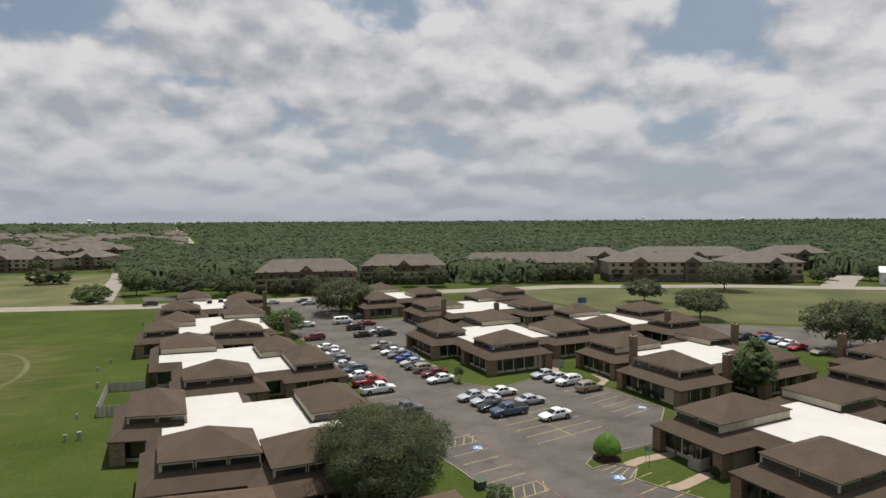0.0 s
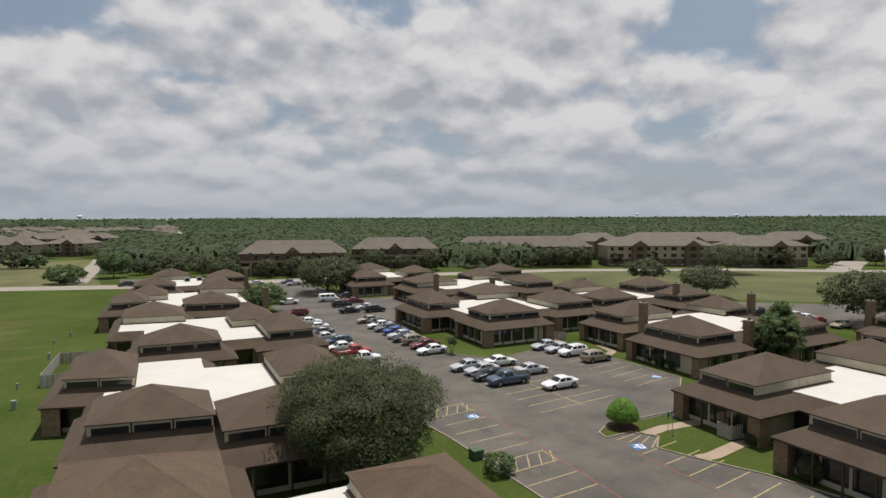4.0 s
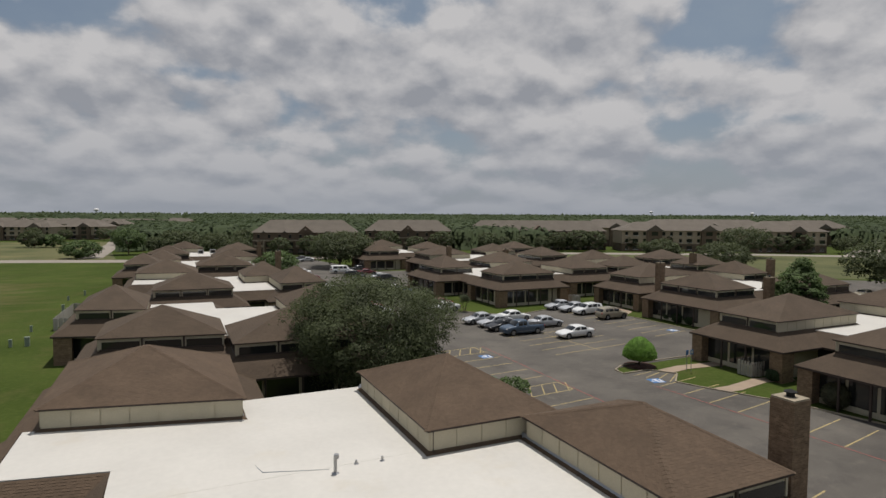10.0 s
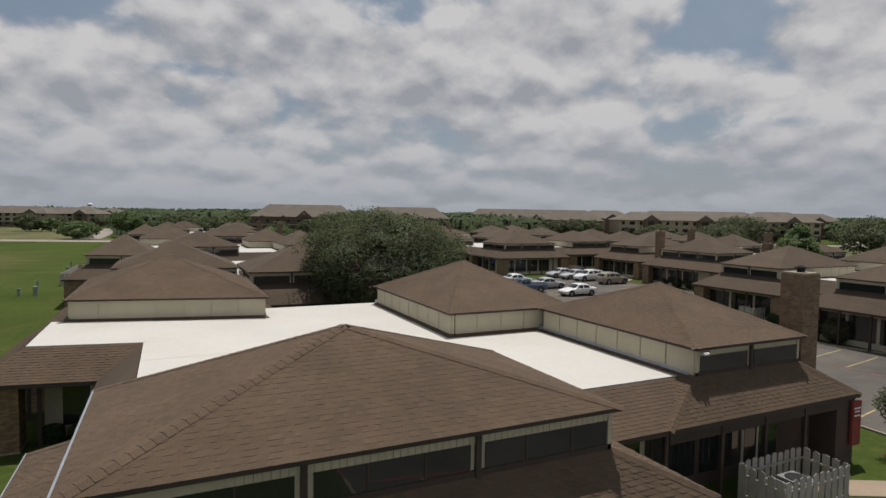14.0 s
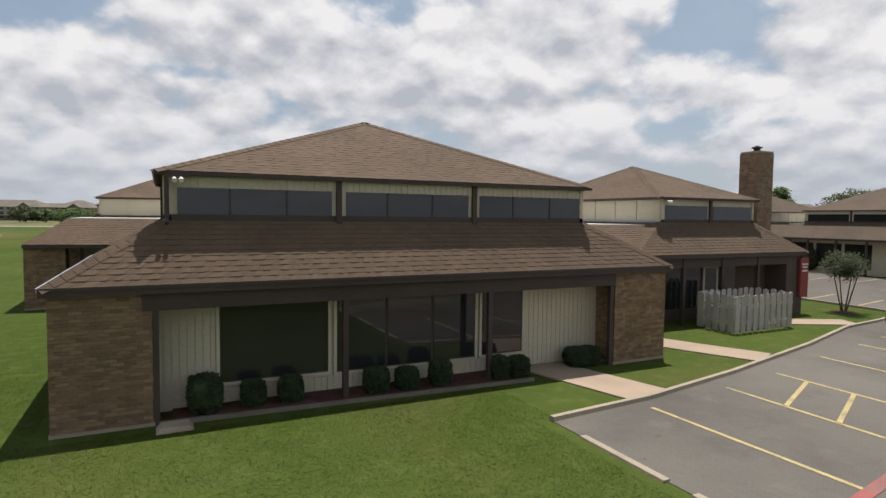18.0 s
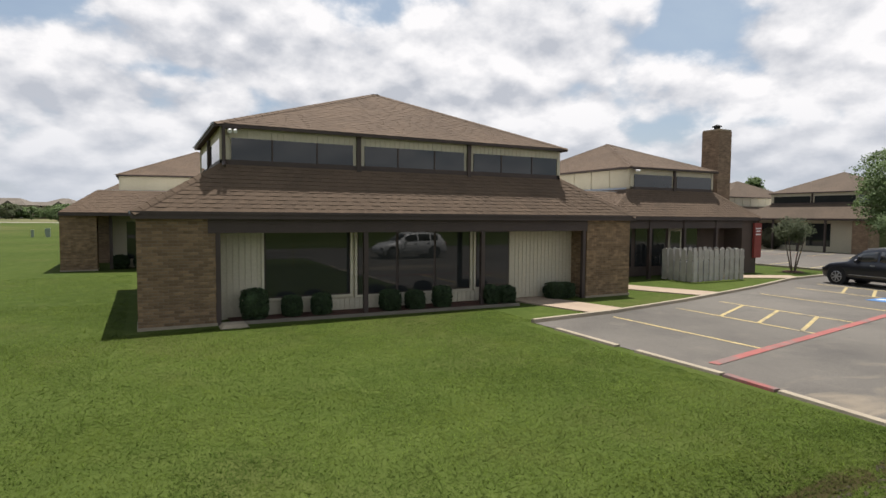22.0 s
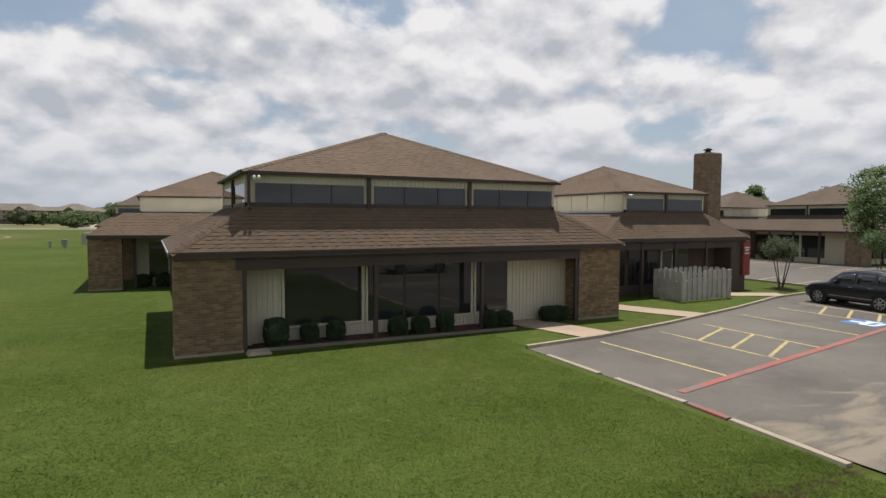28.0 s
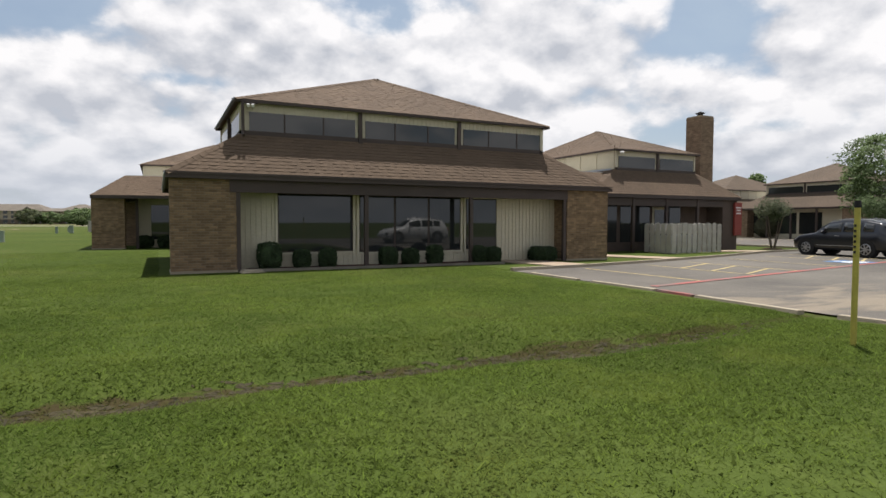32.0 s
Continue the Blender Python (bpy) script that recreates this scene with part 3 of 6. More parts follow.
# ---------- office buildings ----------
EAVE, SKIRT, BASE, FLAT, PEAK = 4.92, 2.72, 3.95, 3.84, 6.82
SKIRTS = {("A", 0): (-0.1, 15.08, -0.17, 9.0), ("A", 1): (17.2, 27.1, 3.35, 15.0)}
BODIES = {("A", 0): (1.2, 14.0, 0.8, 8.2), ("A", 1): (17.6, 26.2, 4.5, 14.0)}
PEAKS = {("A", 0): 6.68, ("A", 1): 6.55}
APEX_SHIFT = {("A", 0): -0.2}
OFFICES = {
    "A": dict(mods=[(1.73, 12.72, 0.6, 6.6, 0), (19.2, 25.0, 4.2, 13.3, 0), (14.5, 21.2, 13.3, 23.7, 0), (-1.2, 8.0, 23.2, 33.0, -0.23)],
              roofs=[(2.4, 19.4, 4.93, 14.0, 0), (2.4, 14.7, 13.9, 24.2, 0), (-1.75, 2.6, 17.95, 23.5, -0.2)], chimneys=[(26.4, 5.45, 7.1)]),
    "B": dict(mods=[(-0.6, 8.4, 40, 47.3, -0.19), (8.5, 17.6, 34.2, 41.9, -0.05), (14.94, 22, 47.4, 58, -0.05), (-4, 2.3, 55.5, 66, -0.3)],
              roofs=[(-0.3, 18, 44, 53, -0.1), (2, 15, 52, 59.2, -0.1), (2, 8.8, 58, 64.3, -0.1)], chimneys=[]),
    "C": dict(mods=[(2.2, 11.6, 68.7, 76, -0.06), (17.6, 24, 70.7, 82, 0), (14.15, 21, 82.1, 91.2, 0), (-0.9, 8.2, 92.6, 102.4, -0.17)],
              roofs=[(2.4, 17.9, 73, 82.5, 0), (2.4, 14.3, 82.3, 93, 0), (-1, 2.6, 86.5, 92.5, -0.2)], chimneys=[]),
    "D": dict(mods=[(8.3, 18, 104, 112, -0.2), (-3.9, 2.5, 111.2, 120.5, 0), (-1, 6, 120.2, 129, 0), (12.2, 21.7, 126.8, 135, -0.2)],
              roofs=[(2.4, 20, 110, 126, 0), (6, 12.3, 124, 131, 0)], chimneys=[(22.5, 103, 7.3)]),
    "E": dict(mods=[(-1.1, 8, 141.6, 150, -0.3), (2.9, 11.9, 165, 174, -0.4), (14, 20, 138, 150, 0), (16, 25, 152, 162, 0)],
              roofs=[(7, 16, 146, 165, 0)], chimneys=[(25, 150, 7.1)]),
    "F": dict(mods=[(51.5, 61.5, 69.2, 76.6, 0), (47.6, 54.2, 84, 94.6, 0), (61.5, 71.6, 90.8, 100, 0), (68.6, 76.9, 74, 84, 0)],
              roofs=[(52, 69, 76, 92, 0)], chimneys=[]),
    "G": dict(mods=[(59.4, 70.5, 116, 126, 0), (79, 88.2, 124, 133, 0), (82.6, 90.3, 104, 114.8, 0), (92, 101.2, 133.7, 143, 0)],
              roofs=[(64, 84, 110, 128, 0)], chimneys=[(63, 113, 7.1), (73, 104, 6.6)]),
    "H": dict(mods=[(50.5, 59, 135, 144, 0), (58, 68.4, 157, 166, 0), (67, 76, 141, 150, 0)], roofs=[(56, 68, 142, 158, 0)], chimneys=[]),
    "I": dict(mods=[(66.4, 73.7, 42, 51.5, 0), (69, 79.8, 58, 65, 0), (88.6, 94.6, 55.3, 63.6, 0), (81.6, 90.6, 40, 47.3, 0)],
              roofs=[(72, 90, 46, 60, 0)], chimneys=[(70.4, 55.3, 7.3), (77, 42.6, 6.1), (96, 56, 7.1)]),
    "J": dict(mods=[(49.9, 59.5, 10.6, 18, 0), (52.9, 64.8, 24.4, 30.7, 0), (71.5, 79, 23, 30.5, 0), (70, 78, 6, 14, 0)],
              roofs=[(58, 72, 13, 28, 0)], chimneys=[]),
    "K": dict(mods=[(79, 88, 74, 81, 0), (85, 94.5, 91, 97.4, 0), (101.5, 110.5, 85.5, 94, 0), (96, 104.7, 71, 78, 0)],
              roofs=[(86, 98, 78, 92, 0)], chimneys=[(97, 73, 7.1)]),
    "L": dict(mods=[(87, 97, 26, 34, 0), (102, 111, 32, 40, 0)], roofs=[(92, 108, 22, 34, 0)], chimneys=[(103, 41, 7.3)]),
}


def hip_roof(parent, r, lean, peak=PEAK, shift=0.0):
    x0, x1, y0, y1 = r
    bm = bmesh.new()
    c = [bm.verts.new(p) for p in ((x0, y0, EAVE), (x1, y0, EAVE), (x1, y1, EAVE), (x0, y1, EAVE))]
    a = bm.verts.new(((x0 + x1) / 2 + shift, (y0 + y1) / 2, peak))
    for i in range(4):
        bm.faces.new((c[i], c[(i + 1) % 4], a))
    bm.faces.new(c[::-1])
    part("hip_roof", bm, SHINGLE, parent, "brown shingle pyramid roof", lean=lean)
    for d in ((x0, x1, y0, y0 + 0.05), (x0, x1, y1 - 0.05, y1), (x0, x0 + 0.05, y0 + 0.05, y1 - 0.05), (x1 - 0.05, x1, y0 + 0.05, y1 - 0.05)):
        boxpart("fascia", FASCIA, parent, (*d, EAVE - 0.085, EAVE - 0.004), lean=lean)


def side_frames(r):
    """The four sides of a rectangle: start, along, out, length, in the order front, right, back, left."""
    x0, x1, y0, y1 = r
    return [((x0, y0), (1, 0), (0, -1), x1 - x0), ((x1, y0), (0, 1), (1, 0), y1 - y0), ((x1, y1), (-1, 0), (0, 1), x1 - x0), ((x0, y1), (0, -1), (-1, 0), y1 - y0)]


def slab(bm, side, a, b, o0, o1, z0, z1):
    """A box on a side, from a to b along it and from o0 to o1 outwards."""
    (sx, sy), (ax, ay), (ox, oy), _ = side
    xs = [sx + k * ax + o * ox for k in (a, b) for o in (o0, o1)]
    ys = [sy + k * ay + o * oy for k in (a, b) for o in (o0, o1)]
    box(bm, min(xs), max(xs), min(ys), max(ys), z0, z1)


def slabpart(name, material, parent, side, a, b, o0, o1, z0, z1, label="", lean=None):
    bm = bmesh.new()
    slab(bm, side, a, b, o0, o1, z0, z1)
    return part(name, bm, material, parent, label, lean=lean)


def inside(p, rects):
    return any(r[0] < p[0] < r[1] and r[2] + r[4] * (p[0] - r[0]) < p[1] < r[3] + r[4] * (p[0] - r[0]) for r in rects)


def grow(r, e):
    return (r[0] - e, r[1] + e, r[2] - e, r[3] + e)


def office(key):
    spec = OFFICES[key]
    near = key in "AB"
    mods, roofs = spec["mods"], spec["roofs"]
    cx, cy = mods[0][0], mods[0][2]
    top = thing("office_building", "single-storey brick office with brown shingle hip roofs and white flat roof", "office building", (cx, cy, 0), "office park buildings")
    top.matrix_basis = Matrix()
    top.location = (cx, cy, 0)
    before = set(scene.objects)
    for n, (x0, x1, y0, y1, s) in enumerate(mods):
        r, lean = (x0, x1, y0, y1), (s, x0)
        hip_roof(None, r, lean, PEAKS.get((key, n), PEAK), APEX_SHIFT.get((key, n), 0.0))
        w = grow(r, -0.2)
        boxpart("clerestory_wall", BEIGE, None, (*w, FLAT - 0.6, EAVE - 0.02), "beige siding wall under the roof", lean)
        e = 1.75
        sk = SKIRTS.get((key, n), grow(r, e))
        lift = 0.006 * n
        bm = bmesh.new()
        frustum(bm, sk, SKIRT + lift, grow(r, -0.18), BASE + lift)
        part("skirt_roof", bm, SHINGLE, None, "sloping brown shingle skirt roof", lean=lean)
        for d in ((sk[0], sk[1], sk[2], sk[2] + 0.06), (sk[0], sk[1], sk[3] - 0.06, sk[3]), (sk[0], sk[0] + 0.06, sk[2] + 0.06, sk[3] - 0.06), (sk[1] - 0.06, sk[1], sk[2] + 0.06, sk[3] - 0.06)):
            boxpart("eave_beam", FASCIA, None, (*d, SKIRT - 0.16 + lift, SKIRT - 0.003 + lift), lean=lean)
        body = BODIES.get((key, n), grow(r, e - 1.15))
        boxpart("wall", BEIGE, None, (*body, 0, SKIRT - 0.02 + lift), "beige vertical siding wall", lean)
        others = [m for k, m in enumerate(mods) if k != n] + list(roofs)
        for k, side in enumerate(side_frames(w)):
            (sx, sy), (ax, ay), (ox, oy), L = side
            mid = (sx + ax * L / 2 + ox * 1.6, sy + ay * L / 2 + oy * 1.6)
            mid = (mid[0], mid[1] + s * (mid[0] - x0))
            if inside(mid, others):      # towards the flat roof: pale panels
                bays = max(3, round(L / 1.3))
                for i in range(bays):
                    slabpart("siding_panel", BEIGE, None, side, i * L / bays + 0.03, (i + 1) * L / bays - 0.03, 0.0, 0.035, BASE - 0.05, EAVE - 0.1, lean=lean)
            else:                        # towards the outside: a band of dark windows
                slabpart("clerestory_sill", FASCIA, None, side, 0, L, 0.0, 0.05, BASE - 0.1, BASE + 0.1, lean=lean)
                bays = 3 if L > 7.5 else 2
                for i in range(bays):
                    a, b = i * L / bays + 0.22, (i + 1) * L / bays - 0.12
                    slabpart("clerestory_window", GLASS_DARK, None, side, a, b, 0.0, 0.03, BASE + 0.1, EAVE - 0.32, "dark glass clerestory window", lean=lean)
                    slabpart("window_post", FASCIA if i else BEIGE, None, side, i * L / bays - 0.02 if i else 0, i * L / bays + 0.1, 0.0, 0.09 if i else 0.05, BASE - 0.1, EAVE - 0.09, lean=lean)
                slabpart("window_post", BEIGE, None, side, L - 0.1, L, 0.0, 0.05, BASE - 0.1, EAVE - 0.09, lean=lean)
        if key == "A" and n < 1:
            continue
        for k, side in enumerate(side_frames(body)):
            (sx, sy), (ax, ay), (ox, oy), L = side
            mid = (sx + ax * L / 2 + ox * 2.2, sy + ay * L / 2 + oy * 2.2)
            mid = (mid[0], mid[1] + s * (mid[0] - x0))
            if inside(mid, others) or (key, n, k) == ("A", 3, 0):
                continue
            bays = max(2, round(L / 2.4))
            for i in range(bays):
                if i == bays - 1 and bays > 3:
                    continue
                slabpart("window", GLASS_DARK, None, side, i * L / bays + 0.12, (i + 1) * L / bays - 0.12, 0.0, 0.03, 0.45, 2.3, "dark glass office window", lean=lean)
            for i in range(1, bays):
                slabpart("porch_post", FASCIA, None, side, i * L / bays - 0.07, i * L / bays + 0.07, 0.9, 1.04, 0, SKIRT - 0.1, lean=lean)
        for px, py, ox, oy in ((sk[0] + 0.2, sk[2] + 0.2, 1, 1), (sk[1] - 0.2, sk[2] + 0.2, -1, 1), (sk[0] + 0.2, sk[3] - 0.2, 1, -1), (sk[1] - 0.2, sk[3] - 0.2, -1, -1)):
            if (key, n) == ("A", 1) and oy > 0:
                continue
            if not inside((px - 0.3 * ox, py - 0.3 * oy + s * (px - x0)), [(*grow(m, 1.2), m[4]) for m in others]):
                xa, xb = sorted((px, px + 1.55 * ox))
                ya, yb = sorted((py, py + 1.15 * oy))
                boxpart("brick_pier", BRICK_FAR, None, (xa, xb, ya, yb, 0, SKIRT - 0.17), "tan brick corner pier", lean)
    for n, (x0, x1, y0, y1, s) in enumerate(roofs):
        r, lean = (x0, x1, y0, y1), (s, x0)
        lift = 0.005 * n
        boxpart("flat_roof", WHITE_ROOF, None, (*r, FLAT - 0.2, FLAT + lift), "white membrane flat roof", lean)
        bm = bmesh.new()
        frustum(bm, grow(r, 1.55), SKIRT + 0.003 + lift, grow(r, 0.05), FLAT - 0.03 + lift)
        part("skirt_roof", bm, SHINGLE, None, "sloping brown shingle skirt roof", lean=lean)
        sk = grow(r, 1.55)
        for d in ((sk[0], sk[1], sk[2], sk[2] + 0.06), (sk[0], sk[0] + 0.06, sk[2] + 0.06, sk[3]), (sk[1] - 0.06, sk[1], sk[2] + 0.06, sk[3])):
            boxpart("eave_beam", FASCIA, None, (*d, SKIRT - 0.15 + lift, SKIRT + lift), lean=lean)
        deep = -0.5 if (key, n) == ("A", 2) else 0.4
        boxpart("wall", BEIGE, None, (*grow(r, deep), 0, SKIRT - 0.03), "beige vertical siding wall", lean)
        for side in side_frames(grow(r, deep)):
            (sx, sy), (ax, ay), (ox, oy), L = side
            bays = max(2, round(L / 2.4))
            for i in range(bays):
                mid = (sx + ax * (i + 0.5) * L / bays + ox * 1.7, sy + ay * (i + 0.5) * L / bays + oy * 1.7)
                if inside((mid[0], mid[1] + s * (mid[0] - x0)), [(*grow(m, 1.0), m[4]) for m in list(mods) + [q for q in roofs if q != roofs[n]]]):
                    continue
                slabpart("window", GLASS_DARK, None, side, i * L / bays + (0.65 if (key, n, i, oy) == ("A", 2, 0, -1) else 0.12), (i + 1) * L / bays - 0.12, 0.0, 0.03, 0.45, 2.3, "dark glass office window", lean=lean)
                slabpart("porch_post", FASCIA, None, side, i * L / bays - 0.07, i * L / bays + 0.07, 0.9, 1.04, 0, SKIRT - 0.1, lean=lean)
    for x, y, h in spec["chimneys"]:
        chimney(x, y, h)
    for ob in set(scene.objects) - before:
        if not ob.parent:
            ob.parent = top
            ob.location -= Vector(top.location)
    return top


def chimney(x, y, h, w=0.98):
    c = boxpart("chimney", BRICK_FAR, None, (x - w / 2, x + w / 2, y - w / 2, y + w / 2, 0, h), "tan brick chimney stack")
    boxpart("chimney_cap", CONCRETE, c, (x - w / 2 + 0.02, x + w / 2 - 0.02, y - w / 2 + 0.02, y + w / 2 - 0.02, h, h + 0.07))
    bm = bmesh.new()
    cyl(bm, x, y, h + 0.05, h + 0.22, 0.15)
    cyl(bm, x, y, h + 0.24, h + 0.28, 0.24, 0.24)
    cyl(bm, x, y, h + 0.28, h + 0.36, 0.2, 0.05)
    part("flue", bm, TYRE, c, "dark flue with rain cap")
    return c


for key in OFFICES:
    office(key)


# ---------- trees ----------
def leaf_cloud(bm, rng, centre, radii, n, size, shell=0.55):
    cx, cy, cz = centre
    for _ in range(n):
        u, t = rng.uniform(-1, 1), rng.uniform(0, math.tau)
        k = (shell + (1 - shell) * rng.random()) ** 0.7
        q = math.sqrt(1 - u * u)
        p = Vector((cx + radii[0] * k * q * math.cos(t), cy + radii[1] * k * q * math.sin(t), cz + radii[2] * k * u))
        a = Vector((rng.gauss(0, 1), rng.gauss(0, 1), rng.gauss(0, 0.6))).normalized()
        b = a.orthogonal().normalized()
        s = size * rng.uniform(0.6, 1.3)
        bm.faces.new([bm.verts.new(p + a * s), bm.verts.new(p + b * s * 0.6), bm.verts.new(p - a * s), bm.verts.new(p - b * s * 0.6)])


def tree(name, label, at, height, radius, material, seed, clumps=26, leaves=160, size=0.22, trunk=0.25, low=0.25, group="", flatten=1.0, cone=0.0):
    rng = random.Random(seed)
    top = thing(name, label, "tree", at, group)
    bm = bmesh.new()
    fork = height * low
    tube(bm, (0, 0, -0.05), (0, 0, fork), trunk, trunk * 0.75, 9)
    for i in range(7):
        a = i * 2.399 + rng.uniform(-0.3, 0.3)
        rr, hh = radius * rng.uniform(0.3, 0.7), height * rng.uniform(0.5, 0.85)
        mid = (rr * 0.4 * math.cos(a), rr * 0.4 * math.sin(a), (fork + hh) * 0.5)
        end = (rr * math.cos(a), rr * math.sin(a), hh)
        tube(bm, (0, 0, fork * 0.92), mid, trunk * 0.5, trunk * 0.3)
        tube(bm, mid, end, trunk * 0.3, trunk * 0.1)
    part("trunk", bm, BARK, top, smooth=True)
    zc, zr = height * (0.5 + low * 0.45), height * (0.5 - low * 0.45)
    r = np.random.RandomState(seed)
    i = np.arange(clumps)
    u = 1 - 2 * (i + 0.5) / clumps
    t = i * 2.39996 + r.uniform(-0.3, 0.3, clumps)
    k = r.uniform(0.55, 1.0, clumps) ** 0.5 * (1 + 0.12 * np.sin(3 * t + seed) + 0.1 * np.sin(5 * u + 2 * t))
    q = np.sqrt(1 - u * u)
    taper = np.interp(u, [-1, -0.3, 1], [1.0, 1.0, 1.0 - cone])
    mid = np.stack([radius * k * q * taper * np.cos(t), radius * k * q * taper * np.sin(t), zc + zr * np.clip(k, 0, 0.95) * u * flatten], 1)
    size_c = radius * r.uniform(0.13, 0.27, clumps)
    n = clumps * leaves
    own = np.repeat(i, leaves)
    out = r.normal(0, 1, (n, 3))
    out /= np.linalg.norm(out, axis=1)[:, None]
    out[:, 2] = np.where(out[:, 2] < -0.35, -out[:, 2], out[:, 2])      # leaves sit on the upper side of each spray
    reach = r.uniform(0.45, 1.0, n) ** 0.6 * np.where(r.rand(n) < 0.08, 1.35, 1.0)
    p = mid[own] + out * (size_c[own] * reach)[:, None] * np.array((1.25, 1.25, 0.8))
    a = r.normal(0, 1, (n, 3)) * np.array((1, 1, 0.6))
    a /= np.linalg.norm(a, axis=1)[:, None]
    b = np.cross(a, out + r.normal(0, 0.4, (n, 3)))
    b /= np.linalg.norm(b, axis=1)[:, None]
    s = (size * r.uniform(0.6, 1.3, n))[:, None]
    v = np.stack([p + a * s, p + b * s * 0.55, p - a * s, p - b * s * 0.55], 1)
    away = (mid[own] - np.array((0, 0, zc))) / np.array((radius, radius, zr))
    d = out * 0.55 + away * 0.35 + np.array((0, 0, 0.6)) + r.normal(0, 0.14, (n, 3))
    d /= np.linalg.norm(d, axis=1)[:, None]
    flip = np.einsum("ij,ij->i", np.cross(v[:, 1] - v[:, 0], v[:, 2] - v[:, 0]), d) < 0
    v[flip] = v[flip][:, ::-1]
    me = bpy.data.meshes.new("crown")
    me.vertices.add(4 * n)
    me.vertices.foreach_set("co", v.ravel())
    me.loops.add(4 * n)
    me.loops.foreach_set("vertex_index", np.arange(4 * n))
    me.polygons.add(n)
    me.polygons.foreach_set("loop_start", np.arange(0, 4 * n, 4))
    me.update()
    me.normals_split_custom_set_from_vertices(np.repeat(d, 4, axis=0).tolist())
    me.materials.append(material)
    crown = new("crown", me)
    crown.parent = top
    crown["label"] = "crown of small leaves"
    return top


tree("oak_tree", "large dark green live oak beside the offices", (17.9, 31.9, 0), 9.2, 5.5, LEAF, 1, 230, 470, 0.08, 0.45, 0.16)
tree("young_tree", "green leafy tree between two offices", (80.5, 40.5, 0), 8.6, 3.3, LEAF_LIGHT, 2, 80, 200, 0.15, 0.25, 0.1, cone=0.75)
tree("oak_tree", "dark green round tree beside the car park", (46, 147, 0), 9, 8, LEAF, 3, 90, 150, 0.26, 0.4, 0.16)
tree("oak_tree", "small green tree beside an office", (25, 119, 0), 6, 4.2, LEAF_LIGHT, 4, 60, 130, 0.2)
tree("oak_tree", "dark green tree in the far meadow", (190, 133, 0), 10, 8, LEAF, 5, 70, 110, 0.3)
tree("oak_tree", "dark green tree behind the offices", (141, 124, 0), 7, 5.5, LEAF, 6, 60, 120, 0.24)
tree("oak_tree", "dark green tree behind the offices", (130, 92.7, 0), 7.5, 6, LEAF, 7, 60, 120, 0.24)
for i, (x, y) in enumerate(((123, 52), (131, 50), (138, 46), (146, 44))):
    tree("oak_tree", "dark green spreading tree by the car park", (x, y, 0), 9.5, 6.5, LEAF, 20 + i, 70, 130, 0.24)
tree("oak_tree", "dark green tree at the edge of the lawn", (42.4, 3.3, 0), 7.4, 3.4, LEAF_LIGHT, 30, 120, 260, 0.08, 0.2, 0.2)
sheet("tree_island", [(42.4 + 1.7 * math.cos(i * 0.3927), 3.3 + 1.7 * math.sin(i * 0.3927)) for i in range(16)], 0.03, GRASS, "round grass island in the asphalt", "island")
tree("bush", "rounded green shrub in the rough field", (-22.5, 207.5, 0), 5.4, 5.4, LEAF_LIGHT, 31, 60, 100, 0.3, 0.2, 0.04)
tree("oak_tree", "green tree by the road", (-10, 221, 0), 9, 5.0, LEAF_LIGHT, 32, 70, 120, 0.25)
tree("oak_tree", "dark green spreading tree by the road", (7, 211, 0), 7.6, 5.8, LEAF, 33, 30, 170, 0.32, 0.3, 0.12)
tree("oak_tree", "dark green spreading tree by the road", (20, 206, 0), 7.2, 6.6, LEAF, 34, 30, 170, 0.32, 0.3, 0.12)
tree("bush", "dark green thicket in the rough field", (-49, 285, 0), 6.5, 5.5, LEAF, 35, 26, 130, 0.42, 0.2, 0.08)
tree("bush", "dark green thicket in the rough field", (-42, 283, 0), 5.5, 4.5, LEAF_LIGHT, 36, 24, 120, 0.42, 0.2, 0.08)


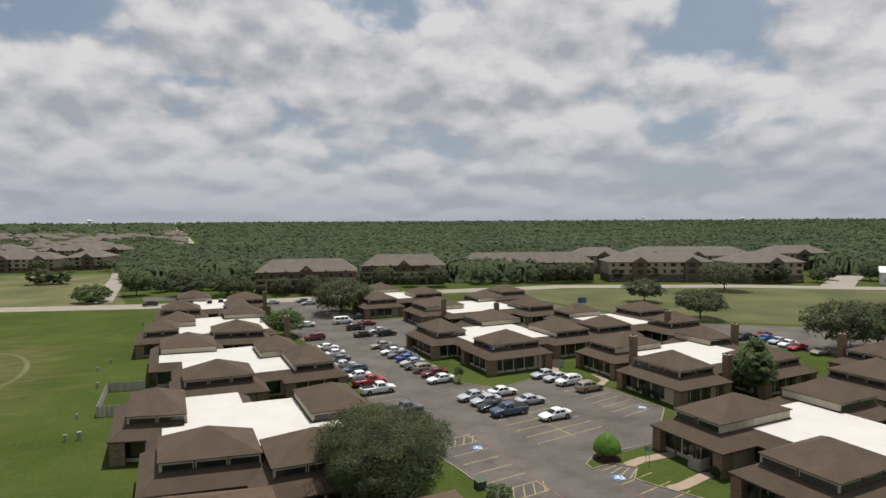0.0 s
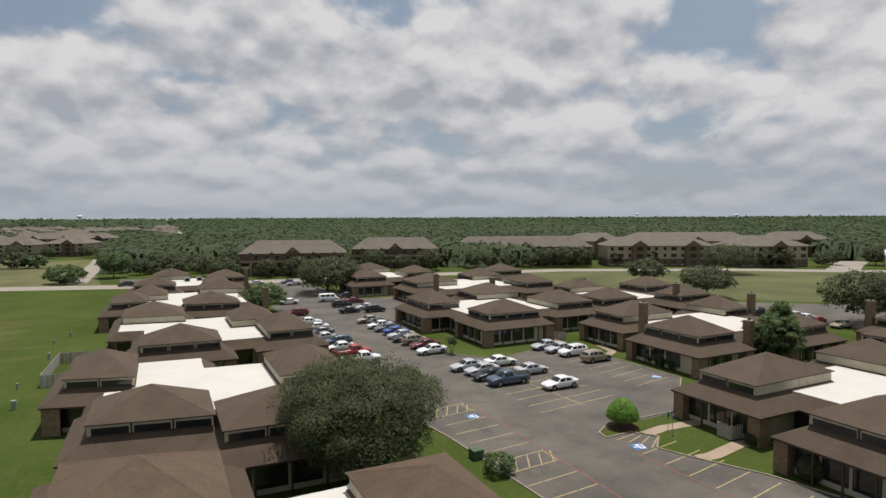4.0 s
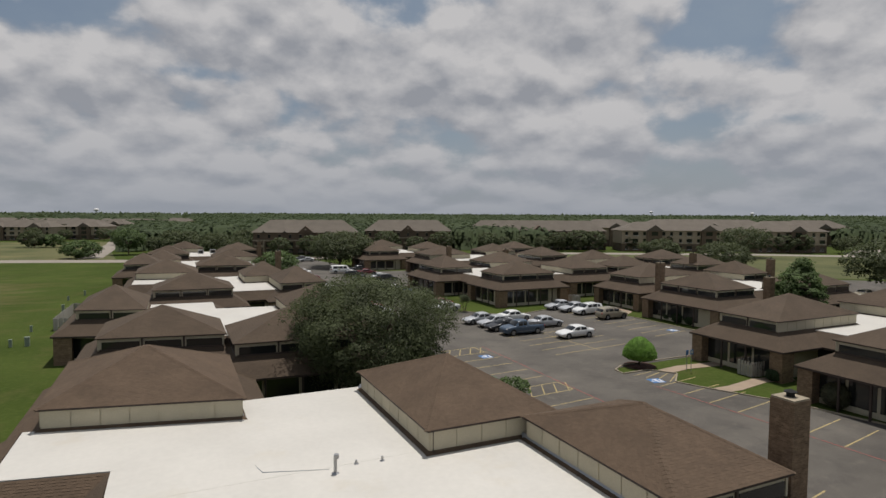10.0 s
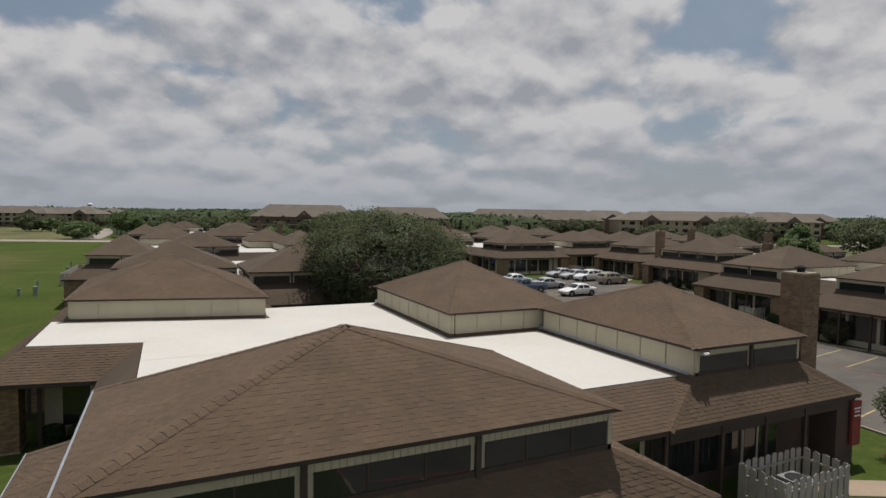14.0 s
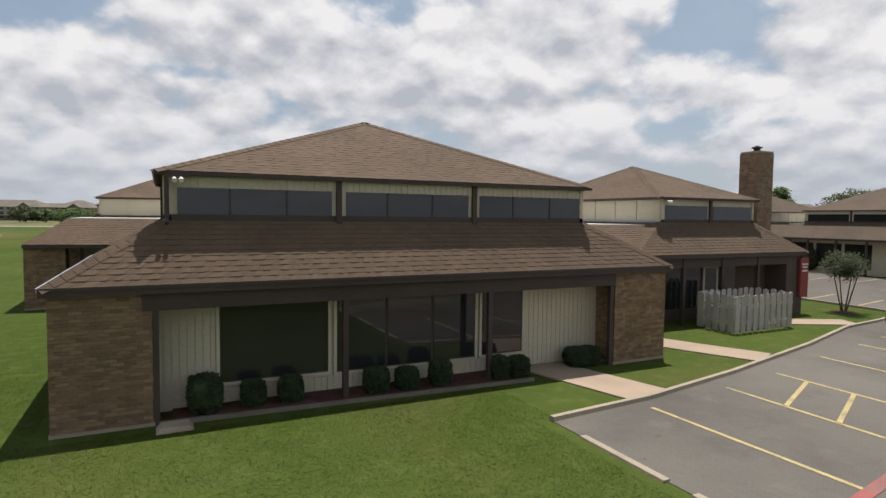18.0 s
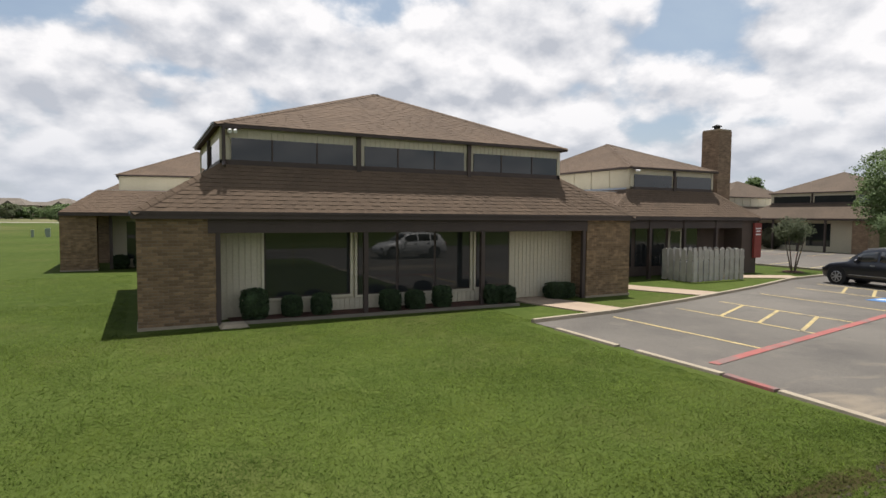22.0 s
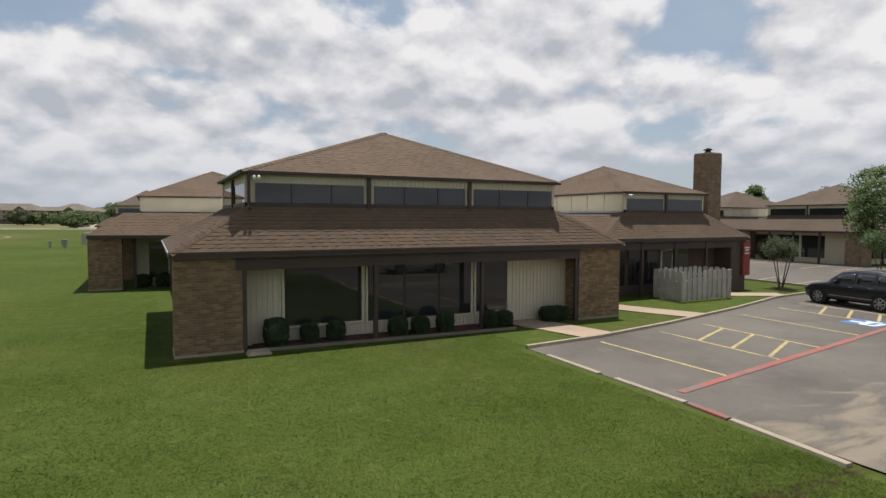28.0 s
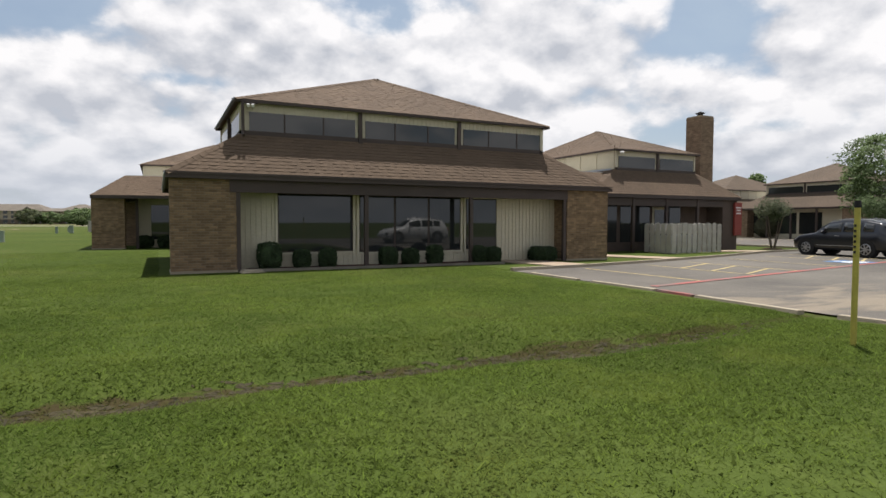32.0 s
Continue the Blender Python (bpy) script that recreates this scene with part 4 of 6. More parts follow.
# ---------- woods to the horizon ----------
def woods():
    r = np.random.RandomState(5)
    vs, ns, fs = [], [], []
    base = 0
    d = 232.0
    while d < 5200:
        step = max(6.5, d * 0.022)
        n = int(d * math.radians(124) / (step * 1.05))
        for i in range(n):
            az = -30 + 124 * (i + r.rand()) / n
            a = math.radians(az)
            dd = d + step * r.uniform(-0.5, 0.5)
            x, y = dd * math.sin(a), dd * math.cos(a)
            start = 420 if az < -4 else (240 if az < 37 else (352 if az < 62 else 330))
            if dd < start or (az < 2 and dd < 760 and r.rand() < (0.955 if az < -3 else 0.2)):
                continue
            if az < 1 and 760 <= dd < 3200 and r.rand() < 0.96:
                continue
            if 33 < az < 41 and 900 < dd < 1150:
                continue
            h = r.uniform(4.0, 6.5) if az < -3 else (r.uniform(5.5, 8) if az < 4 else r.uniform(8, 10.8))
            w = max(5.0, step * 0.92) * r.uniform(0.85, 1.3)
            if abs(x - (25.4 + (y - 877) * 0.0092)) < 13 + w * 0.8 and y > 560:
                continue
            c = np.array((x, y, h * 0.74))
            rad = np.array((w, w, h * 0.26))
            near = dd < 650
            # an uneven low mass inside
            ring = np.arange(5) * math.tau / 5 + r.rand()
            core = np.concatenate([np.stack([np.cos(ring) * 0.9, np.sin(ring) * 0.9, np.full(5, -2.7)], 1), np.stack([np.cos(ring) * 0.88, np.sin(ring) * 0.88, np.full(5, 0.4)], 1), [[0, 0, 0.98]]])
            core *= r.uniform(0.9, 1.12, (11, 1))
            vs.append(c + core * rad)
            nn = core * 0.5 / np.linalg.norm(core, axis=1)[:, None] + np.array((0, 0, 0.8))
            nn /= np.linalg.norm(nn, axis=1)[:, None]
            ns.append(nn)
            for j in range(5):
                k = (j + 1) % 5
                fs.append((base + j, base + k, base + 5 + k, base + 5 + j))
                fs.append((base + 5 + j, base + 5 + k, base + 10))
            base += 11
            # clumps of leaves over it
            m = 110 if near else (56 if dd < 1600 else 30)
            u = r.uniform(0.0, 1.0, m)
            t = r.uniform(0, math.tau, m)
            q = np.sqrt(np.maximum(0, 1 - u * u))
            o = np.stack([q * np.cos(t), q * np.sin(t), u], 1)
            lump = 1 + 0.22 * np.sin(3 * t + 5 * r.rand()) * q + 0.14 * np.sin(7 * u + 4 * t)
            p = c + o * rad * (lump * r.uniform(0.9, 1.08, m))[:, None]
            nv = o + np.array((0, 0, 0.5)) + r.normal(0, 0.25, (m, 3))
            nv /= np.linalg.norm(nv, axis=1)[:, None]
            e1 = np.cross(nv, r.normal(0, 1, (m, 3)))
            e1 /= np.linalg.norm(e1, axis=1)[:, None]
            e2 = np.cross(nv, e1)
            sz = (w * (0.15 if near else (0.19 if dd < 1600 else 0.26)) * r.uniform(0.6, 1.3, m))[:, None]
            quad = np.stack([p + e1 * sz, p + e2 * sz * 0.8, p - e1 * sz, p - e2 * sz * 0.8], 1).reshape(-1, 3)
            vs.append(quad)
            sh = nv * 0.55 + np.array((0, 0, 0.85))
            ns.append(np.repeat(sh / np.linalg.norm(sh, axis=1)[:, None], 4, axis=0))
            fs.extend((base + 4 * j, base + 4 * j + 1, base + 4 * j + 2, base + 4 * j + 3) for j in range(m))
            base += 4 * m
        d += step
    me = bpy.data.meshes.new("woodland")
    me.from_pydata(np.concatenate(vs).tolist(), [], fs)
    me.normals_split_custom_set_from_vertices(np.concatenate(ns).tolist())
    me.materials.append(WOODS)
    return tagged(new("woodland", me), "dark green woods reaching to the horizon", "woods", kind="stuff")


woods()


# ---------- apartments ----------
def hip(bm, x0, x1, y0, y1, z0, z1, run):
    """A hipped roof with its ridge along x."""
    c = [bm.verts.new(p) for p in ((x0, y0, z0), (x1, y0, z0), (x1, y1, z0), (x0, y1, z0))]
    m = (y0 + y1) / 2
    a, b = bm.verts.new((x0 + run, m, z1)), bm.verts.new((x1 - run, m, z1))
    for q in ((c[0], c[1], b, a), (c[1], c[2], b), (c[2], c[3], a, b), (c[3], c[0], a), c[::-1]):
        bm.faces.new(q)


def gablet(bm, x, w, y, z0, h, back):
    """A small gable that runs back into a roof."""
    v = [bm.verts.new(p) for p in ((x - w, y, z0), (x + w, y, z0), (x, y, z0 + h), (x, y + back, z0 + h), (x - w, y + back * 0.3, z0), (x + w, y + back * 0.3, z0))]
    for q in ((0, 1, 2), (1, 5, 3, 2), (4, 0, 2, 3)):
        bm.faces.new([v[i] for i in q])


def townhouses(x0, y0, x1, y1, depth, eave, ridge):
    d = Vector((x1 - x0, y1 - y0))
    L = d.length
    top = thing("apartment_building", "three-storey brown brick terrace with pale string course and grey-brown hipped roof", "apartment building", (x0, y0, 0), "apartment blocks", turn=math.degrees(math.atan2(d.y, d.x)))
    boxpart("wall", APT_BRICK, top, (0, L, 0.0, depth, 0, eave))
    bm = bmesh.new()
    hip(bm, -0.7, L + 0.7, -0.7, depth + 0.7, eave, ridge, depth * 0.42)
    part("roof", bm, APT_ROOF, top)
    z2 = eave * 0.66
    boxpart("string_course", APT_TAN, top, (-0.3, L + 0.3, -0.55, 0.0, z2 - 0.25, z2 + 0.1), "pale tan cornice over the porch")
    n = max(4, int(L / 3.6))
    for i in range(n + 1):
        x = i * L / n
        boxpart("column", APT_TAN if i % 2 else APT_BRICK, top, (x - 0.2, x + 0.2, -0.5, -0.1, 0, z2 - 0.25))
    for i in range(n):
        x = (i + 0.5) * L / n
        for z, w, h, kind in ((0.15, 1.0, 2.1, "porch_window"), (2.9, 1.05, 1.7, "balcony_window"), (z2 + 0.75, 0.42, 1.25, "window")):
            wd = boxpart(kind, GLASS_DARK, top, (x - w, x + w, -0.05, 0.01, z, z + h), "dark window")
            boxpart("surround", APT_TAN, wd, (x - w - 0.14, x + w + 0.14, -0.08, -0.052, z + h + 0.003, z + h + 0.16))
        if i % 2 == 0:
            boxpart("balcony_rail", APT_TAN, top, (x - L / n / 2 + 0.2, x + L / n / 2 - 0.2, -0.45, -0.4, 2.75, 3.6))
    for i in range(1, n, 2):
        bm = bmesh.new()
        gablet(bm, i * L / n, 0.8, -0.68, eave - 0.1, 0.75, 2.4)
        part("dormer", bm, APT_ROOF, top)
    bm = bmesh.new()
    gablet(bm, L / 2, 3.0, -0.75, eave - 0.2, 2.6, 5.5)
    g = part("gable", bm, APT_BRICK, top)
    bm = bmesh.new()
    tube(bm, (L / 2, -0.82, eave + 1.1), (L / 2, -0.74, eave + 1.1), 0.35, 0.35, 12)
    part("round_vent", bm, APT_TAN, g)
    return top


def flats(x0, y0, x1, y1, depth, eave, ridge):
    d = Vector((x1 - x0, y1 - y0))
    L = d.length
    top = thing("apartment_building", "three-storey tan stucco flats with broad grey-brown hipped roofs", "apartment building", (x0, y0, 0), "apartment blocks", turn=math.degrees(math.atan2(d.y, d.x)))
    boxpart("wall", APT_TAN, top, (0, L, 0, depth, 0, eave))
    boxpart("brick_base", APT_BRICK, top, (-0.08, L + 0.08, -0.08, depth, 0, eave * 0.36), "brown brick lower storey")
    bm = bmesh.new()
    hip(bm, -0.9, L + 0.9, -0.9, depth + 0.9, eave, ridge, min(depth * 0.5, L * 0.45))
    part("roof", bm, APT_ROOF, top)
    n = max(3, int(L / 3.4))
    for s in range(3):
        z = 0.8 + s * eave / 3
        for i in range(n):
            x = (i + 0.5) * L / n
            w = 1.1 if i % 3 == 1 else 0.55
            wd = boxpart("window", GLASS_DARK, top, (x - w, x + w, -0.13, 0.01, z, z + 1.5), "dark window")
            boxpart("sill", WHITE, wd, (x - w - 0.1, x + w + 0.1, -0.2, -0.131, z - 0.12, z - 0.003))
    for k in range(max(1, int(L / 16))):
        x = (k + 0.5) * L / max(1, int(L / 16)) + 2
        b = boxpart("bay", APT_BRICK, top, (x - 3, x + 3, -1.3, -0.09, 0, eave + 0.02), "projecting brick bay")
        for s in range(3):
            z = 0.8 + s * eave / 3
            boxpart("bay_window", GLASS_DARK, b, (x - 1.3, x + 1.3, -1.36, -1.301, z, z + 1.6), "dark window")
        bm = bmesh.new()
        gablet(bm, x, 3.6, -1.8, eave - 0.1, 2.4, 7.0)
        part("gable", bm, APT_ROOF, b)
    return top


townhouses(30, 205, 65, 195, 14, 8, 12.5)
townhouses(75, 217, 107, 204, 14, 8, 12.5)
townhouses(118, 207, 172, 186, 14, 8, 12.5)
flats(174, 178, 213, 157.5, 16, 8.6, 12.2)
flats(184, 216, 208, 204, 16, 9, 13)
flats(208, 202, 264, 174, 18, 9, 13.2)
flats(216, 148, 244, 137.5, 18, 8.6, 12.8)
flats(285, 182, 313, 168, 15, 9, 13)
flats(-108, 377, -55, 357, 14, 7.2, 11)
flats(-52, 371.5, -33, 365, 20, 7.2, 11.5)
flats(-84, 477, -46, 458, 16, 7.2, 11)
flats(-44, 473, -28, 466, 14, 7.2, 11)


# ---------- cars ----------
PAINTS = {}


def paint(name, c):
    if name not in PAINTS:
        m = mat("car_paint_" + name, c, 0.28, 0.03, 1, 60, 0.0, spec=0.6, fine_var=0.03)
        PAINTS[name] = m
    return PAINTS[name]


COLORS = {"white": (0.72, 0.72, 0.7), "silver": (0.42, 0.43, 0.44), "black": (0.015, 0.015, 0.017), "red": (0.3, 0.02, 0.02), "blue": (0.03, 0.08, 0.3), "grey": (0.12, 0.12, 0.13),
          "midnight": (0.008, 0.009, 0.013), "maroon": (0.13, 0.015, 0.02), "slate": (0.06, 0.09, 0.13), "tan": (0.3, 0.26, 0.19)}
# length, half width, belt line (fraction, height), roof line, side panes, front and rear glass
SHAPES = {
    "sedan": (4.75, 0.89, [(0, 0.55), (0.03, 0.66), (0.15, 0.79), (0.28, 0.88), (0.7, 0.93), (0.86, 0.96), (0.97, 0.92), (1, 0.76)],
              [(0.26, 0), (0.43, 0.5), (0.55, 0.53), (0.68, 0.47), (0.86, 0)], [(0.38, 0.54), (0.56, 0.73)], (0.285, 0.41), (0.71, 0.83)),
    "suv": (4.65, 0.91, [(0, 0.58), (0.025, 0.74), (0.1, 0.9), (0.26, 1.02), (0.6, 1.06), (0.9, 1.1), (0.98, 1.02), (1, 0.8)],
            [(0.23, 0), (0.4, 0.53), (0.55, 0.6), (0.75, 0.56), (0.9, 0.4), (0.985, 0)], [(0.36, 0.54), (0.56, 0.73), (0.75, 0.85)], (0.25, 0.385), (0.91, 0.97)),
    "van": (5.2, 0.97, [(0, 0.65), (0.02, 0.85), (0.1, 1.02), (0.2, 1.1), (0.98, 1.15), (1, 0.95)],
            [(0.1, 0), (0.24, 0.75), (0.36, 0.85), (0.94, 0.82), (0.99, 0)], [(0.25, 0.42), (0.44, 0.66), (0.68, 0.9)], (0.12, 0.23), (0.955, 0.98)),
    "pickup": (5.6, 0.96, [(0, 0.7), (0.02, 0.92), (0.12, 1.03), (0.22, 1.08), (0.6, 1.1), (0.985, 1.06), (1, 0.9)],
               [(0.22, 0), (0.33, 0.6), (0.42, 0.68), (0.54, 0.66), (0.6, 0)], [(0.32, 0.43), (0.44, 0.53)], (0.235, 0.325), (0.555, 0.588)),
}
CAR_MADE = {}


def car(kind, color, at, turn, label=None):
    key = (kind, color)
    words = {"sedan": "car", "suv": "car", "van": "van", "pickup": "pickup truck"}[kind]
    names = {"sedan": "sedan", "suv": "sport_utility_car", "van": "passenger_van", "pickup": "pickup_truck"}[kind]
    m = pose(*at, 0, 0, turn)
    if key in CAR_MADE:
        return copy_thing(CAR_MADE[key], m)
    L, W, belt, roof, sides, front_glass, rear_glass = SHAPES[kind]
    top = thing(names, label or f"{color} {names.replace('_', ' ')} parked on the asphalt", words, group="parked cars")
    P = paint(color, COLORS[color])

    def section(f):
        """Half of the cross-section at a fraction of the length, from the sill to the middle of the roof."""
        z = float(np.interp(f, [p[0] for p in belt], [p[1] for p in belt]))
        h = float(np.interp(f, [p[0] for p in roof], [p[1] for p in roof]))
        w = W * min(1.0, 0.7 + 0.3 * math.sqrt(min(f, 1 - f) / 0.1))
        zb = 0.27 + 0.1 * max(0.0, 1 - min(f, 1 - f) / 0.06)
        k = min(1.0, h / 0.3)
        x5 = (1 - k) * w * 0.84 + k * (w * 0.93 - 0.26 * h)
        x6 = (1 - k) * w * 0.55 + k * (w * 0.93 - 0.3 * h - 0.1)
        return [(w * 0.9, zb), (w * 0.985, zb + 0.14), (w, z * 0.62 + zb * 0.38), (w * 0.985, z - 0.07), (w * 0.93, z), (x5, z + (1 - k) * 0.025 + k * (h - 0.07)), (x6, z + h + (1 - k) * 0.04), (0.0, z + h + 0.02 + (1 - k) * 0.03)]

    def at_side(f, v, sx, out=0.0):
        """A point of the body: v from 0 at the belt to 1 at the top of the side glass."""
        q = section(f)
        return Vector((sx * (q[4][0] + (q[5][0] - q[4][0]) * v + out), (f - 0.5) * L, q[4][1] + (q[5][1] - q[4][1]) * v + out * 0.3))

    steps = sorted(set([0, 0.008, 0.02, 0.04, 0.07] + [0.1 + 0.02 * i for i in range(41)] + [0.93, 0.96, 0.98, 0.992, 1.0]))
    bm = bmesh.new()
    rings = []
    for f in steps:
        q = section(f)
        rings.append([bm.verts.new((-x, (f - 0.5) * L, z)) for x, z in q] + [bm.verts.new((x, (f - 0.5) * L, z)) for x, z in q[-2::-1]])
    n = len(rings[0])
    for a, b in zip(rings, rings[1:]):
        for i in range(n):
            bm.faces.new((a[i], a[(i + 1) % n], b[(i + 1) % n], b[i]))
    bm.faces.new(rings[0][::-1])
    bm.faces.new(rings[-1])
    bmesh.ops.recalc_face_normals(bm, faces=bm.faces)
    part("body", bm, P, top, smooth=True)

    def grid(name, rows, mt, label=""):
        bm = bmesh.new()
        vv = [[bm.verts.new(p) for p in row] for row in rows]
        for a, b in zip(vv, vv[1:]):
            for i in range(len(a) - 1):
                bm.faces.new((a[i], a[i + 1], b[i + 1], b[i]))
        bmesh.ops.recalc_face_normals(bm, faces=bm.faces)
        bmesh.ops.solidify(bm, geom=list(bm.faces), thickness=0.006)
        part(name, bm, mt, top, label, smooth=True)

    for name, (fa, fb) in (("windshield", front_glass), ("rear_window", rear_glass)):
        rows = []
        for k in range(5):
            f = fa + (fb - fa) * k / 4
            q = section(f)
            xs = (q[5][0] + q[6][0]) / 2
            zs = (q[5][1] + q[6][1]) / 2
            nudge = Vector((0, -0.012 if name == "windshield" else 0.012, 0.014))
            rows.append([Vector((x, (f - 0.5) * L, z)) + nudge for x, z in ((-xs, zs), (-q[6][0], q[6][1]), (0, q[7][1]), (q[6][0], q[6][1]), (xs, zs))])
        grid(name, rows, GLASS_DARK, "dark tinted glass")
    for sx in (-1, 1):
        for fa, fb in sides:
            rows = []
            for v in (0.1, 0.5, 0.9):
                ka, kb = fa, fb
                rows.append([at_side(ka + (kb - ka) * k / 4, v, sx, 0.01) for k in range(5)])
            grid("side_window", rows, GLASS_DARK, "dark tinted glass")
        p = at_side(front_glass[1] - 0.02, 0.1, sx, 0.1)
        bm = bmesh.new()
        bmesh.ops.create_icosphere(bm, subdivisions=2, radius=1)
        for v in bm.verts:
            v.co = Vector((p.x + v.co.x * 0.11, p.y + v.co.y * 0.07, p.z + v.co.z * 0.08))
        part("mirror", bm, P, top, smooth=True)
        for fa, fb in sides[:2]:
            q = section(fb - 0.03)
            y = (fb - 0.03 - 0.5) * L
            boxpart("door_handle", METAL, top, tuple(sorted((sx * (q[3][0] + 0.02), sx * (q[3][0] - 0.02)))) + (y - 0.1, y + 0.1, q[3][1] - 0.06, q[3][1] - 0.03))
        boxpart("side_trim", METAL, top, tuple(sorted((sx * (W - 0.02), sx * (W + 0.008)))) + (-0.2 * L, 0.22 * L, 0.47, 0.5))
    if kind == "suv":
        for sx in (-1, 1):
            bm = bmesh.new()
            pts = []
            for f in (0.42, 0.5, 0.6, 0.7, 0.8, 0.88):
                q = section(f)
                pts.append(Vector((sx * (q[6][0] + 0.02), (f - 0.5) * L, q[6][1] + 0.035)))
            for p, q in zip(pts, pts[1:]):
                tube(bm, p, q, 0.018, 0.018, 6)
            part("roof_rail", bm, METAL, top, "silver roof rail")
    if kind == "pickup":
        boxpart("bed_floor", TYRE, top, (-0.72, 0.72, 0.12 * L, 0.475 * L, 1.06, 1.16), "dark open cargo bed")
    R = 0.33 if kind == "sedan" else 0.36
    for sx in (-1, 1):
        for f in (0.185, 0.79):
            bm = bmesh.new()
            y = (f - 0.5) * L
            tube(bm, (sx * (W - 0.2), y, R), (sx * (W + 0.012), y, R), R, R, 20)
            wh = part("wheel", bm, TYRE, top)
            arch = bmesh.new()
            tube(arch, (sx * (W - 0.3), y, R + 0.03), (sx * (W + 0.005), y, R + 0.03), R + 0.06, R + 0.06, 22)
            part("wheel_arch", arch, TYRE, top)
            bm = bmesh.new()
            ox = sx * (W + 0.013)
            for k in range(20):
                t0, t1 = k * math.tau / 20, (k + 1) * math.tau / 20
                ring = [(R * q * math.cos(t), R * q * math.sin(t), d) for q, d in ((0.68, 0.0), (0.6, 0.012)) for t in (t0, t1)]
                v = [bm.verts.new((ox + sx * d, y + cy, R + cz)) for cy, cz, d in ring]
                bm.faces.new((v[0], v[1], v[3], v[2]))
            for k in range(7):
                t0 = k * math.tau / 7
                v = [bm.verts.new((ox + sx * 0.01, y + R * q * math.cos(t0 + o), R + R * q * math.sin(t0 + o))) for q, o in ((0.62, -0.13), (0.62, 0.13), (0.16, 0.5), (0.16, -0.5))]
                bm.faces.new(v)
            tube(bm, (ox, y, R), (ox + sx * 0.014, y, R), R * 0.2, R * 0.17, 12)
            rim = part("rim", bm, METAL, wh)
        for nm, f, z, mt in (("headlight", 0.035, 0.72, GLASS_DARK if kind == "suv" else WHITE), ("tail_light", 0.975, 0.93 if kind != "suv" else 1.0, mat("red_lamp_glass", (0.4, 0.02, 0.015), 0.2, 0.05, 3, 30, 0.0))):
            q = section(f)
            y = (f - 0.5) * L
            z = q[3][1] - 0.04
            bm = bmesh.new()
            bmesh.ops.create_icosphere(bm, subdivisions=2, radius=1)
            for v in bm.verts:
                v.co = Vector((sx * (q[3][0] - 0.1) + v.co.x * 0.14, y + v.co.y * 0.13, z + v.co.z * 0.09))
            part(nm, bm, mt, top, smooth=True)
    top.matrix_basis = m
    CAR_MADE[key] = top
    return top



CARS = [
    ("pickup", "grey", 29.7, 56.3, 1), ("pickup", "white", 29.7, 67.2, 1), ("pickup", "red", 29.8, 71.9, 1), ("sedan", "white", 29.2, 76.2, 0), ("suv", "slate", 29.9, 80.2, 0), ("sedan", "silver", 29.3, 84.8, 1),
    ("sedan", "grey", 29.5, 89.5, 0), ("sedan", "white", 29.9, 94.4, 0), ("sedan", "white", 30.2, 100.5, 1), ("suv", "maroon", 30.2, 111.8, 0),
    ("sedan", "white", 41.0, 68.2, 0), ("sedan", "maroon", 41.6, 72.2, 0), ("suv", "tan", 41.4, 75.4, 1), ("sedan", "black", 40.9, 78.1, 0), ("sedan", "silver", 41.1, 80.8, 0), ("sedan", "blue", 41.6, 84.2, 1),
    ("sedan", "grey", 41.2, 87.7, 0), ("sedan", "white", 41.0, 91.0, 0), ("sedan", "black", 41.9, 93.8, 1), ("sedan", "tan", 40.9, 97.2, 0),
    ("suv", "black", 46.4, 109.2, 1), ("sedan", "black", 41.2, 110.5, 1), ("sedan", "silver", 45.8, 113.4, 0), ("suv", "black", 42.0, 119.5, 1), ("sedan", "maroon", 46.5, 124.2, 1), ("van", "white", 41.6, 129.6, 1), ("sedan", "black", 47.3, 134.6, 0),
    ("sedan", "white", 47.2, 45.4, 0), ("pickup", "slate", 42.6, 49.6, 0), ("sedan", "silver", 47.8, 52.2, 1), ("sedan", "black", 41.7, 52.4, 0), ("sedan", "silver", 42.0, 55.0, 0), ("sedan", "white", 46.4, 57.6, 1), ("sedan", "silver", 41.2, 57.6, 0),
    ("sedan", "silver", 57.9, 63.0, 0), ("sedan", "silver", 58.6, 60.4, 0), ("suv", "white", 59.0, 57.7, 0), ("suv", "tan", 59.7, 53.5, 1),
    ("suv", "black", 115.4, 68.8, 0), ("sedan", "maroon", 121.8, 68.7, 0), ("sedan", "blue", 118.4, 65.7, 0), ("sedan", "silver", 118.4, 62.8, 0), ("sedan", "white", 117.5, 60.0, 0), ("sedan", "red", 116.2, 57.1, 0), ("sedan", "tan", 116.4, 52.6, 0),
    ("sedan", "silver", 30.9, 175.4, 0), ("sedan", "grey", 40.8, 174.7, 0), ("sedan", "silver", 41.3, 168.5, 0), ("sedan", "white", 31.9, 129.1, 0), ("suv", "black", -4.7, 189.2, 0),
    ("suv", "white", 15.2, -17.5, 0),
]
sheet("access_drive", [(50, -19.5), (50, -30), (-60, -30), (-60, -19.5)], 0.01, ASPHALT, "grey asphalt access drive behind the lawn", "drive")
for k, c, x, y, flip in CARS:
    car(k, c, (x, y, 0.014), 90 if flip else -90)
car("suv", "midnight", (25.8, -2.72, 0.014), 172, "black rounded crossover car parked nose-in at the kerb").scale = (0.92, 0.92, 0.92)


